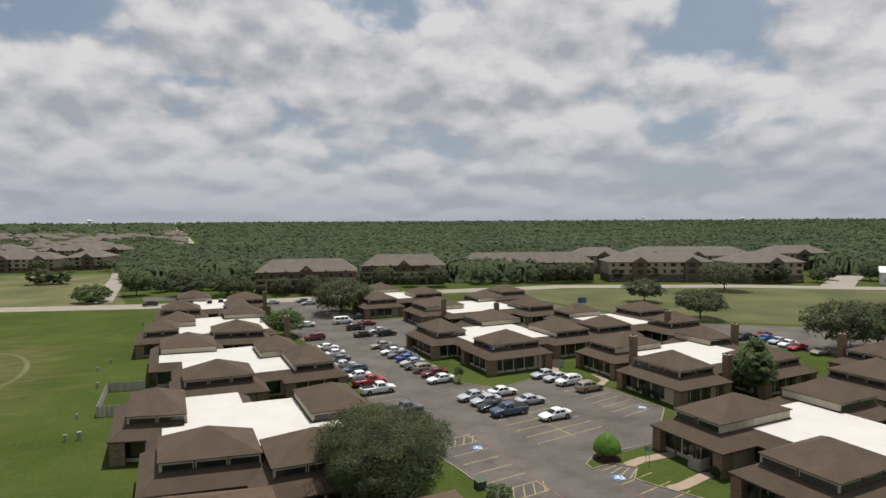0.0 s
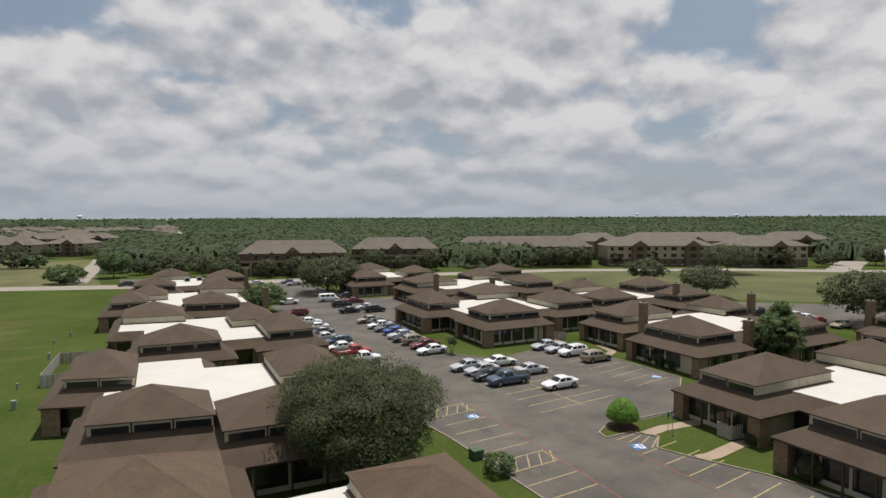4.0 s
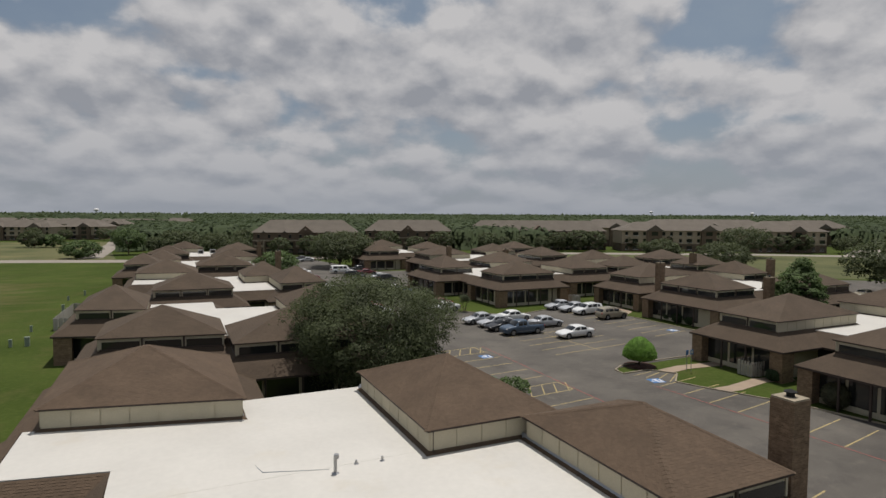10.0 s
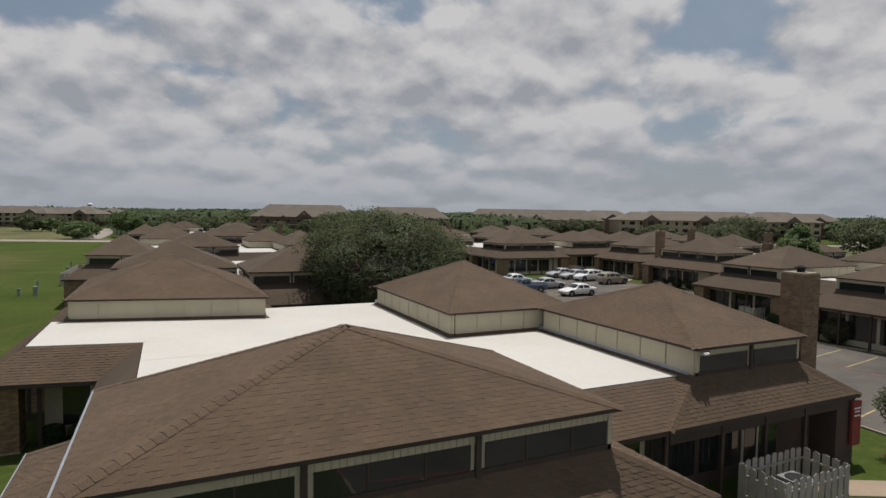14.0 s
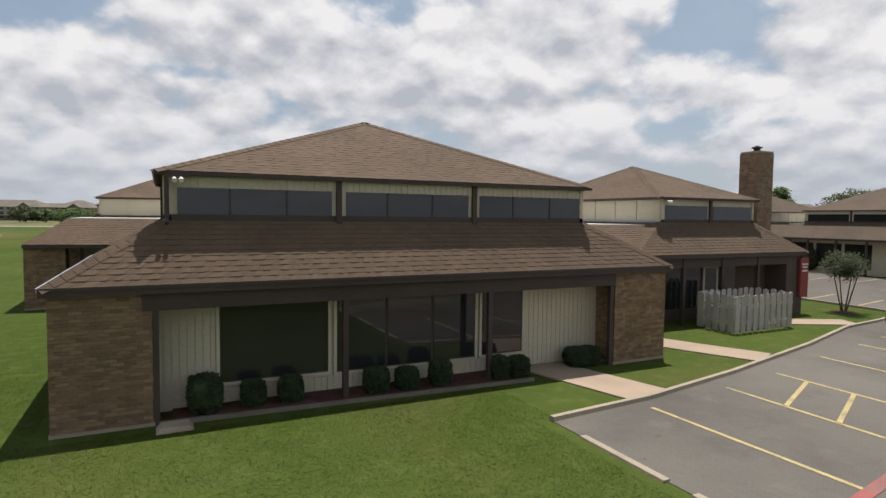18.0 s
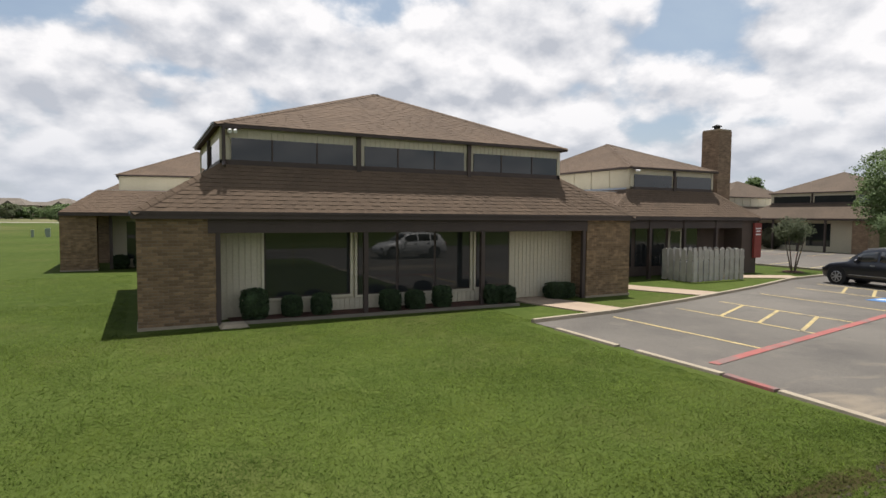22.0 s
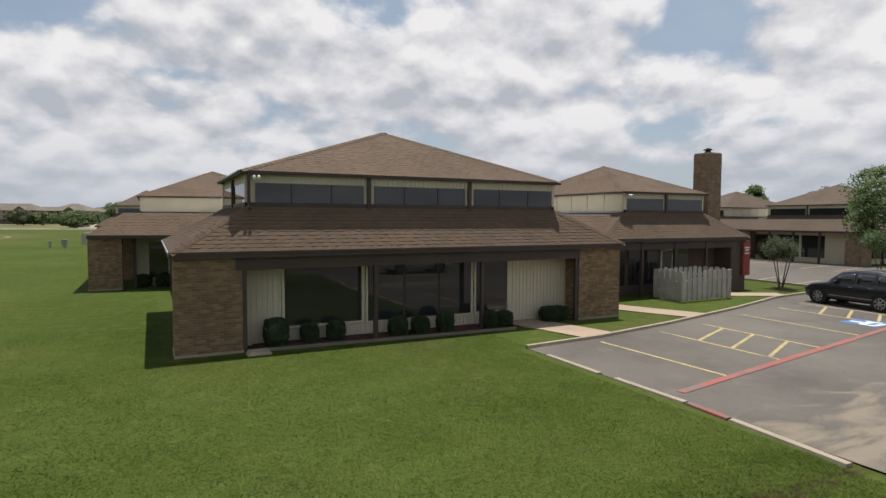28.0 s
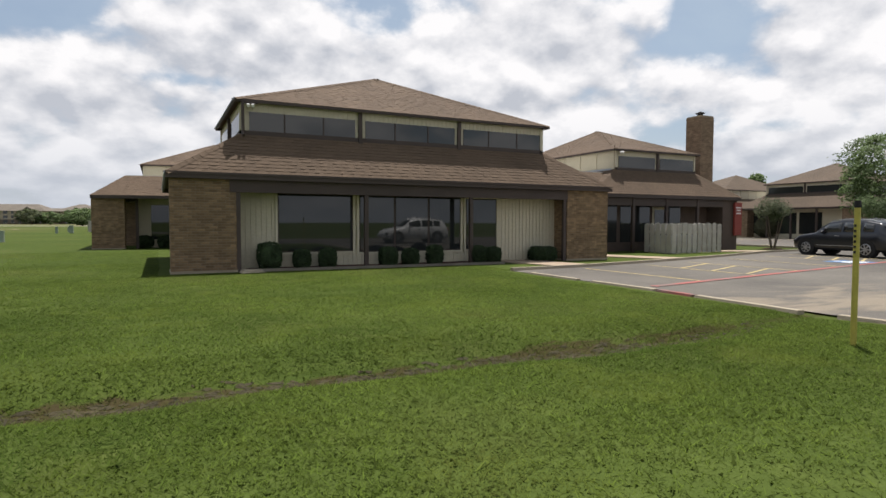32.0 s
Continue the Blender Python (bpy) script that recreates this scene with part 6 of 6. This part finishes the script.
# ---------- picket enclosures with air-conditioning units ----------
def enclosure(x0, x1, y0, y1, h=1.36, turn=0):
    top = thing("picket_enclosure", "weathered white picket fence round air-conditioning units on the lawn", "fence", (x0, y0, 0), "picket enclosures", turn=turn)
    w, d = x1 - x0, y1 - y0
    for side, L in (("f", w), ("b", w), ("l", d), ("r", d)):
        n = max(3, int(L / 0.3))
        for i in range(n):
            a = (i + 0.12) * L / n
            hh = h + 0.02 * ((i * 7) % 3)
            bm = bmesh.new()
            e = 0.72 * L / n
            if side in "fb":
                y = 0 if side == "f" else d
                v = [bm.verts.new((px, y + t, z)) for t in (0, 0.022) for px, z in ((a, 0.04), (a + e, 0.04), (a + e, hh - 0.05), (a + e / 2, hh), (a, hh - 0.05))]
            else:
                x = 0 if side == "l" else w
                v = [bm.verts.new((x + t, py, z)) for t in (0, 0.022) for py, z in ((a, 0.04), (a + e, 0.04), (a + e, hh - 0.05), (a + e / 2, hh), (a, hh - 0.05))]
            bm.faces.new(v[:5])
            bm.faces.new(v[5:][::-1])
            for k in range(5):
                bm.faces.new((v[k], v[(k + 1) % 5], v[5 + (k + 1) % 5], v[5 + k]))
            bmesh.ops.recalc_face_normals(bm, faces=bm.faces)
            part("picket", bm, WHITE_FENCE, top)
        for z in (0.3, 0.95):
            dims = {"f": (0, w, 0.024, 0.06), "b": (0, w, d - 0.04, d - 0.002), "l": (0.024, 0.06, 0, d), "r": (w - 0.04, w - 0.002, 0, d)}[side]
            boxpart("rail", WHITE_FENCE, top, (*dims, z, z + 0.08))
    for i in range(max(1, int(w / 1.15))):
        ux, uy = x0 + 0.25 + i * 1.1, y0 + d / 2 - 0.42
        u = thing("air_conditioner", "grey outdoor air-conditioning unit inside the picket fence", "air conditioner", (ux, uy, 0), "air conditioners")
        boxpart("casing", METAL, u, (0, 0.85, 0, 0.85, 0.0, 0.85))
        bm = bmesh.new()
        cyl(bm, 0.425, 0.425, 0.85, 0.88, 0.36, 0.34, 14)
        part("fan_grille", bm, TYRE, u)


enclosure(20.05, 23.3, 1.5, 3.1)
enclosure(50.7, 52.4, 25.1, 26.6)
enclosure(63.5, 65.2, 67.2, 68.7, 1.2)


# ---------- shrubs ----------
def shrub(name, label, x, y, rx, rz, material, seed, leaves=700, size=0.05, z=None, category="shrub", group="clipped shrubs", boxy=0.35):
    rng = random.Random(seed)
    top = thing(name, label, category, (x, y, 0), group)
    bm = bmesh.new()
    bmesh.ops.create_icosphere(bm, subdivisions=3, radius=1)
    zc = rz if z is None else z
    for v in bm.verts:
        k = 0.9 + 0.22 * noise.noise(v.co * 1.9 + Vector((seed * 3.7, 0, 0))) + 0.1 * noise.noise(v.co * 5 + Vector((seed, 2, 0)))
        sq = 1.0 / max(abs(v.co.x), abs(v.co.y), abs(v.co.z)) ** boxy
        v.co = Vector((v.co.x * rx * k * sq * 0.92, v.co.y * rx * k * sq * 0.92, max(0.0, zc + v.co.z * rz * k * sq * 0.92)))
    part("foliage_mass", bm, material, top, smooth=True)
    bm = bmesh.new()
    leaf_cloud(bm, rng, (0, 0, zc), (rx * 1.06, rx * 1.06, rz * 1.06), leaves, size, 0.8)
    for f in bm.faces:
        c = f.calc_center_median()
        q = Vector((c.x / rx, c.y / rx, (c.z - zc) / rz))
        k = (q.length / max(abs(q.x), abs(q.y), abs(q.z), 0.1)) ** boxy * 0.93
        to = Vector((c.x * k, c.y * k, max(0.03, zc + (c.z - zc) * k)))
        for v in f.verts:
            v.co += to - c
    part("leaf_layer", bm, material, top, "small leaves")
    return top


for i, (x, y, r, h) in enumerate(((2.6, 0.36, 0.36, 0.42), (3.55, 0.4, 0.27, 0.3), (4.32, 0.36, 0.28, 0.31), (6.22, 0.2, 0.3, 0.32), (6.95, 0.14, 0.28, 0.29), (7.8, 0.1, 0.28, 0.34), (9.38, 0.0, 0.26, 0.32), (9.92, -0.06, 0.27, 0.3), (12.0, 0.25, 0.34, 0.28), (12.45, 0.28, 0.31, 0.27))):
    shrub("clipped_shrub", "small dark green box-clipped shrub below the windows", x, y, r, h, HEDGE, 50 + i, 2200, 0.03, boxy=0.5)
shrub("clipped_shrub", "large olive-brown round clipped bush at a path", 49.1, 17.0, 1.05, 1.0, OLIVE, 70, 2600, 0.06, boxy=0.05)
tree("bush", "low loose yellow-green shrub at the kerb", (28.5, 28.9, 0), 1.5, 1.25, LEAF_LIGHT, 71, 40, 50, 0.1, 0.04, 0.05)
for i, (x, y, r) in enumerate(((66.0, 45.5, 0.7), (65.8, 47.4, 0.8), (66.2, 49.5, 0.6), (54.0, 31.2, 0.7), (51.6, 23.6, 0.7), (-0.9, 17.7, 0.42), (0.1, 17.5, 0.42))):
    shrub("clipped_shrub", "dark green shrub against an office wall", x, y, r, r * 0.8, HEDGE, 80 + i, 800, 0.08)

topiary = thing("topiary_tree", "bright green dome-clipped tree on a kerbed island", "tree", (44.6, 32.3, 0))
bm = bmesh.new()
tube(bm, (0, 0, 0), (0, 0, 1.0), 0.09, 0.08, 8)
part("trunk", bm, BARK, topiary)
bm = bmesh.new()
prof = [(0.5, 0.78), (1.15, 0.7), (1.5, 0.92), (1.48, 1.35), (1.25, 1.9), (0.86, 2.35), (0.42, 2.68), (0.0, 2.8)]
rings = [[bm.verts.new((r * math.cos(a * math.tau / 20) * (1 + 0.05 * noise.noise(Vector((a, z * 3, 1)))), r * math.sin(a * math.tau / 20), z)) for a in range(20)] for r, z in prof]
for a, b in zip(rings, rings[1:]):
    for i in range(20):
        bm.faces.new((a[i], a[(i + 1) % 20], b[(i + 1) % 20], b[i]))
bm.faces.new(rings[0][::-1])
part("crown", bm, TOPIARY, topiary, smooth=True)
bm = bmesh.new()
rng = random.Random(9)
for _ in range(2600):
    z = rng.uniform(0.75, 2.75)
    r = np.interp(z, [p[1] for p in prof], [p[0] for p in prof]) * 1.02
    t = rng.uniform(0, math.tau)
    leaf_cloud(bm, rng, (r * math.cos(t), r * math.sin(t), z), (0.03, 0.03, 0.03), 1, 0.07)
part("leaf_layer", bm, TOPIARY, topiary, "small leaves")
sheet("mulch_ring", [(44.6 + 1.5 * math.cos(i * 0.3927), 32.3 + 1.5 * math.sin(i * 0.3927)) for i in range(16)], 0.03, MULCH, "dark mulch round the clipped tree", "mulch")


# ---------- slender ornamental trees ----------
def myrtle(x, y, h, r, seed, material=LEAF):
    rng = random.Random(seed)
    top = thing("crape_myrtle", "slender multi-stemmed ornamental tree in the lawn", "tree", (x, y, 0), "ornamental trees")
    for i in range(4):
        a = i * 1.6
        bm = bmesh.new()
        tube(bm, (0.08 * math.cos(a), 0.08 * math.sin(a), -0.02), (r * 0.5 * math.cos(a), r * 0.5 * math.sin(a), h * 0.6), 0.035, 0.02, 6)
        part("stem", bm, BARK, top)
    bm = bmesh.new()
    for i in range(24):
        t = rng.uniform(0, math.tau)
        k = rng.uniform(0.1, 0.8)
        leaf_cloud(bm, rng, (r * k * math.cos(t), r * k * math.sin(t), h * rng.uniform(0.6, 0.88)), (r * 0.4, r * 0.4, h * 0.13), 150, 0.05, 0.2)
    part("crown", bm, material, top, "thin crown of small leaves")
    bm = bmesh.new()
    cyl(bm, 0, 0, -0.01, 0.05, 0.55, 0.4, 12)
    part("mulch_mound", bm, MULCH, top)


myrtle(29.1, 2.9, 2.9, 1.0, 5)
myrtle(43.6, 66.8, 2.6, 1.1, 6)
myrtle(37.9, 2.4, 3.2, 1.3, 7, LEAF_LIGHT)
myrtle(60.5, 113.8, 3.2, 1.4, 8)

# yellow marker post
post = thing("marker_post", "yellow utility marker post with a black cap in the grass", "post", (6.82, -13.1, -0.05))
bm = bmesh.new()
cyl(bm, 0, 0, 0, 1.62, 0.032, 0.032, 10)
part("tube", bm, mat("yellow_plastic", (0.42, 0.36, 0.07), 0.5, 0.12, 4, 30, 0.05), post)
bm = bmesh.new()
cyl(bm, 0, 0, 1.62, 1.7, 0.036, 0.032, 10)
part("cap", bm, TYRE, post)
for i in range(6):
    boxpart("lettering_bar", TYRE, post, (-0.037, -0.033, -0.012, 0.012, 1.1 + i * 0.06, 1.13 + i * 0.06))


# small sign on a post at the clipped tree's island
sp = thing("sign_post", "small blue parking sign on a thin grey post in the grass", "sign", (47.3, 28.7, 0))
bm = bmesh.new()
cyl(bm, 0, 0, -0.03, 2.1, 0.03, 0.03, 8)
part("post", bm, METAL, sp)
boxpart("panel", BLUE, sp, (-0.18, 0.18, -0.045, -0.031, 1.65, 2.1), "blue sign panel")
boxpart("white_mark", WHITE, sp, (-0.08, 0.08, -0.051, -0.0455, 1.75, 2.0))


# ---------- utility boxes, signs and fences on the lawns ----------
def pedestal(x, y, h, w, mt, label):
    top = thing("utility_pedestal", label, "utility box", (x, y, 0), "utility pedestals")
    boxpart("cabinet", mt, top, (-w / 2, w / 2, -w / 2, w / 2, 0, h))
    boxpart("lid", mt, top, (-w / 2 - 0.02, w / 2 + 0.02, -w / 2 - 0.02, w / 2 + 0.02, h, h + 0.05))


for x, y, h, w in ((-9.8, 31.4, 0.85, 0.45), (-11.1, 65.2, 0.9, 0.4), (-9.6, 65.1, 1.1, 0.6), (-10.9, 73.9, 0.8, 0.35), (-10.0, 89.7, 1.1, 0.5), (-11.1, 102, 0.8, 0.4), (-9.5, 108, 0.9, 0.4), (-5.5, 150, 1.2, 0.6)):
    pedestal(x, y, h * 0.85, w * 0.7, PALE_GREEN, "pale green-grey utility pedestal standing in the grass")
pedestal(28.3, 32.2, 0.75, 0.95, BOX_GREEN, "dark green transformer box beside the kerb")
sign = thing("access_sign", "small blue parking sign on a thin post", "sign", (47.4, 29.3, 0))
bm = bmesh.new()
cyl(bm, 0, 0, 0, 1.8, 0.03)
part("pole", bm, METAL, sign)
boxpart("plate", BLUE, sign, (-0.15, 0.15, -0.04, -0.031, 1.45, 1.9))


def board_fence(pts, h=1.5):
    top = thing("wooden_fence", "weathered grey board fence round a grass yard", "fence", (*pts[0], 0))
    ox, oy = pts[0]
    for a, b in zip(pts, pts[1:]):
        d = Vector((b[0] - a[0], b[1] - a[1]))
        n = int(d.length / 0.5)
        turn = math.atan2(d.y, d.x)
        for i in range(n):
            bm = bmesh.new()
            box(bm, 0.0, 0.47, -0.02, 0.02, 0.03, h + 0.03 * (i % 2))
            p = part("board", bm, WOOD_GREY, top)
            p.matrix_basis = Matrix.Translation((a[0] - ox + d.x * i / n, a[1] - oy + d.y * i / n, 0)) @ Matrix.Rotation(turn, 4, "Z")


board_fence([(-3.0, 85.5), (-8.3, 86.5), (-8.6, 73.5), (-4.2, 72.8)])
dump = thing("dumpster", "dark blue steel waste container on the asphalt", "dumpster", (122, 132, 0))
boxpart("bin", BLUE, dump, (-1.1, 1.1, -0.8, 0.8, 0.02, 1.5))
boxpart("lid", TYRE, dump, (-1.14, 1.14, -0.84, 0.84, 1.5, 1.57))

for i, (x, y) in enumerate(((90.5, 84.0), (11.0, 157), (14.0, 158))):
    u = thing("rooftop_unit", "grey air-handling unit on a white flat roof", "air conditioner", (x, y, FLAT), "rooftop units")
    boxpart("casing", METAL, u, (-0.7, 0.7, -0.6, 0.6, 0, 1.0))
    boxpart("grille", TYRE, u, (-0.5, 0.5, -0.615, -0.602, 0.15, 0.85))


# ---------- far trees, houses, towers ----------
base_tree = tree("roadside_tree", "dark green tree in front of the apartments", (120, 196, 0), 7.5, 4.2, LEAF, 60, 50, 80, 0.26, 0.2, 0.14, "roadside trees")
rng = random.Random(77)
SPOTS = [(38, 197), (48, 194), (57, 192), (80, 205), (90, 200), (100, 196), (127, 195), (134, 192), (142, 189), (149, 187), (156, 184), (163, 182), (178, 178), (186, 174), (192, 172), (199, 169), (206, 166), (214, 162), (240, 152), (252, 147), (262, 138), (275, 128),
         (26, 200), (-2, 228), (4, 232), (10, 228), (18, 226), (24, 224), (30, 228), (70, 214), (112, 214), (116, 208), (68, 222), (40, 222), (-62, 352), (-48, 354), (-30, 352), (232, 140), (248, 134), (226, 143)]
for x, y in SPOTS:
    m = pose(x, y, 0, 0, 0, rng.uniform(0, 360)) @ Matrix.Diagonal((*[rng.uniform(0.75, 1.15)] * 3, 1))
    t = copy_thing(base_tree, m)
    t.scale = [rng.uniform(0.75, 1.15)] * 3


# light drip edges and gutters on the nearest front
for d in ((-0.13, -0.1, -0.17, 9.0, SKIRT - 0.05, SKIRT + 0.02), (1.69, 1.73, 0.6, 6.6, EAVE - 0.03, EAVE + 0.012), (-0.1, 15.08, -0.2, -0.17, SKIRT - 0.05, SKIRT + 0.015)):
    apart("drip_edge", FLASHING if d[1] - d[0] < 1 else FASCIA, d, "pale metal drip edge along the eave")


def house(at, w, d, turn, seed):
    top = thing("house", "small house with a grey shingle roof among trees", "house", at, "far houses", turn=turn)
    boxpart("wall", APT_TAN, top, (-w / 2, w / 2, -d / 2, d / 2, 0, 3.2))
    bm = bmesh.new()
    c = [bm.verts.new(p) for p in ((-w / 2 - 0.5, -d / 2 - 0.5, 3.2), (w / 2 + 0.5, -d / 2 - 0.5, 3.2), (w / 2 + 0.5, d / 2 + 0.5, 3.2), (-w / 2 - 0.5, d / 2 + 0.5, 3.2))]
    a, b = bm.verts.new((-w / 4, 0, 6.4)), bm.verts.new((w / 4, 0, 6.4))
    for q in ((c[0], c[1], b, a), (c[1], c[2], b), (c[2], c[3], a, b), (c[3], c[0], a), c[::-1]):
        bm.faces.new(q)
    part("roof", bm, APT_ROOF, top)
    return top


h0 = house((-60, 480, 0), 18, 13, 10, 1)
for i in range(260):
    d = 500 * (1 + 2.6 * rng.random() ** 1.2)
    a = radians(rng.uniform(-19, 1.5))
    copy_thing(h0, pose(d * math.sin(a), d * math.cos(a), 0, 0, 0, rng.uniform(0, 180)))


def water_tower(x, y, h, r):
    top = thing("water_tower", "pale distant water tower on a slender column", "water tower", (x, y, 0), "water towers")
    bm = bmesh.new()
    cyl(bm, 0, 0, 0, h - r, r * 0.28, r * 0.2, 10)
    part("column", bm, WHITE, top)
    bm = bmesh.new()
    bmesh.ops.create_uvsphere(bm, u_segments=16, v_segments=10, radius=1)
    for v in bm.verts:
        v.co = Vector((v.co.x * r, v.co.y * r, v.co.z * r * 0.55 + h - r * 0.55))
    part("tank", bm, WHITE, top, smooth=True)


ribbon("side_lane", [(-20, 205), (-21, 300), (-23, 340), (-25, 400), (-26, 520)], 7, 0.03, ROADC, "pale lane beside the rough field", "road")
ribbon("far_road", [(20, 700), (25.4, 880), (46, 3150)], 17, 0.03, ROADC, "pale straight road through the far woods", "road")
ribbon("dirt_path", [(-36, 131), (-30.8, 128), (-27.8, 125), (-25.5, 120.5), (-23.8, 115), (-23.0, 109), (-23.2, 103), (-24.6, 97), (-27, 92), (-31, 88)], 0.9, 0.012, FIELD, "worn curved dirt track in the lawn", "path")
sheet("forecourt", [(-7, 203), (-8, 214), (3, 212), (4, 200)], 0.028, ASPHALT, "grey asphalt forecourt by the road", "parking lot")
sheet("clearing", [(560, 760), (700, 720), (760, 820), (600, 880)], 0.03, FIELD, "pale clearing in the far woods", "field")

water_tower(-340, 3253, 44, 13)
water_tower(2236, 2247, 46, 9)
water_tower(2740, 2050, 42, 12)
ribbon("side_road", [(233, 117.5), (241, 122), (268, 135), (295.5, 147), (323, 160.5), (341, 174), (350, 192), (345, 212)], 11, 0.026, ROADC, "pale concrete side road leading away", "road")
shed = thing("white_hall", "low white metal hall beside the road", "building", (261.5, 117, 0), turn=-60)
boxpart("wall", WHITE, shed, (0, 34, 0, 18, 0, 5))
bm = bmesh.new()
v = [bm.verts.new(p) for p in ((-0.5, -0.5, 5), (34.5, -0.5, 5), (34.5, 18.5, 5), (-0.5, 18.5, 5), (-0.5, 9, 7), (34.5, 9, 7))]
for q in ((0, 1, 5, 4), (2, 3, 4, 5), (0, 4, 3), (1, 2, 5)):
    bm.faces.new([v[i] for i in q])
part("roof", bm, WHITE, shed)
for i in range(8):
    boxpart("window", GLASS_DARK, shed, (1.5 + i * 4.1, 4.2 + i * 4.1, -0.05, 0.02, 1.2, 2.6))


# ---------- grass blades on the near lawn ----------
def blades():
    r = np.random.RandomState(3)
    xs, ys, hs = [], [], []
    for x0, x1, y0, y1, per, h in ((-6, 9, -15.6, -10.5, 5200, 0.022), (-8, 9, -10.5, -6, 3200, 0.022), (-10, 9, -6, -0.35, 2200, 0.022), (-16, -0.3, -0.35, 5, 1100, 0.022), (-20, -0.3, 5, 14, 500, 0.022), (-18, -10, -12, 0, 400, 0.022), (5, 8.6, -18, -15.2, 500, 0.026)):
        n = int((x1 - x0) * (y1 - y0) * per)
        x, y = r.uniform(x0, x1, n), r.uniform(y0, y1, n)
        patch = np.sin(x * 1.7 + np.sin(y * 1.1) * 2) * np.sin(y * 2.1 + x * 0.6)
        keep = ~((x > 8.5) & (y < -2.8)) & (r.rand(n) < 0.8 + 0.2 * patch) & ~((x > 1.9) & (y > -0.5))
        mid = -11.4 - 0.03 * x + 0.06 * np.sin(x * 0.9) + 0.05 * np.sin(x * 2.7)
        keep &= r.rand(n) < np.clip((x - x0) / 2.5, 0, 1)
        if y0 < -15:
            keep &= r.rand(n) < np.clip((y - y0) / 1.5, 0, 1)
        bare = 0.35 + 0.3 * np.sin(x * 1.3 + 1.0)
        keep &= ~((np.abs(y - mid) < 0.24) & (r.rand(n) < bare) & (x < 4.5))
        xs.append(x[keep])
        ys.append(y[keep])
        hs.append(h * r.uniform(0.45, 1.3, keep.sum()) * np.where(r.rand(keep.sum()) < 0.04, 2.4, 1.0))
    x, y, h = (np.concatenate(v) for v in (xs, ys, hs))
    d = y - (-11.4 - 0.03 * x + 0.06 * np.sin(x * 0.9) + 0.05 * np.sin(x * 2.7))
    fade = 1.0 / (1.0 + np.exp((np.abs(x + 2) - 9.0) * 1.2))
    z = (-0.2 * np.exp(-(d / 0.5) ** 2) + 0.035 * np.exp(-((d - 1.1) / 0.6) ** 2)) * fade
    n = len(x)
    t = r.uniform(0, math.tau, n)
    w = r.uniform(0.003, 0.008, n) * np.where(r.rand(n) < 0.12, 2.2, 1.0)
    lean = r.uniform(0.8, 2.8, n) * h
    la = r.uniform(0, math.tau, n)
    v = np.empty((n, 3, 3))
    v[:, 0] = np.stack([x - w * np.cos(t), y - w * np.sin(t), z - 0.005], 1)
    v[:, 1] = np.stack([x + w * np.cos(t), y + w * np.sin(t), z - 0.005], 1)
    v[:, 2] = np.stack([x + lean * np.cos(la), y + lean * np.sin(la), z + h], 1)
    down = np.cross(v[:, 1] - v[:, 0], v[:, 2] - v[:, 0])[:, 2] < 0
    v[down] = v[down][:, [1, 0, 2]]
    me = bpy.data.meshes.new("grass_blades")
    me.vertices.add(3 * n)
    me.vertices.foreach_set("co", v.ravel())
    me.loops.add(3 * n)
    me.loops.foreach_set("vertex_index", np.arange(3 * n))
    me.polygons.add(n)
    me.polygons.foreach_set("loop_start", np.arange(0, 3 * n, 3))
    me.update()
    nr = np.repeat(np.stack([0.45 * np.cos(la), 0.45 * np.sin(la), np.ones(n)], 1), 3, axis=0)
    nr /= np.linalg.norm(nr, axis=1)[:, None]
    me.normals_split_custom_set_from_vertices(nr.tolist())
    me.materials.append(BLADE)
    tagged(new("grass_blades", me), "short green grass blades of the near lawn", "grass", kind="stuff")


blades()


def soil_strip():
    r = random.Random(8)
    bm = bmesh.new()
    for i in range(2600):
        x = -9 + 16.5 * r.random() ** 0.8
        thin = 0.5 + 0.5 * noise.noise(Vector((x * 0.7, 3, 1)))
        if r.random() > 0.1 + thin or (x > 5.0 and r.random() < 0.6):
            continue
        y = dip_line(x) + r.gauss(0, 0.11)
        a, b = r.uniform(0.02, 0.09), r.uniform(0.012, 0.035)
        turn = r.uniform(-0.5, 0.5)
        ring = []
        for k in range(7):
            t = k * math.tau / 7
            f = r.uniform(0.6, 1.25)
            px = x + f * (a * math.cos(t) * math.cos(turn) - b * math.sin(t) * math.sin(turn))
            py = y + f * (a * math.cos(t) * math.sin(turn) + b * math.sin(t) * math.cos(turn))
            ring.append(bm.verts.new((px, py, swale(px, py) + 0.004 + 0.006 * r.random())))
        c = bm.verts.new((x, y, swale(x, y) + 0.008 + 0.012 * r.random()))
        for k in range(7):
            bm.faces.new((ring[k], ring[(k + 1) % 7], c))
    tagged(part("bare_soil", bm, DIRT), "dark clods of bare soil along the drainage dip", "soil", kind="stuff")


soil_strip()
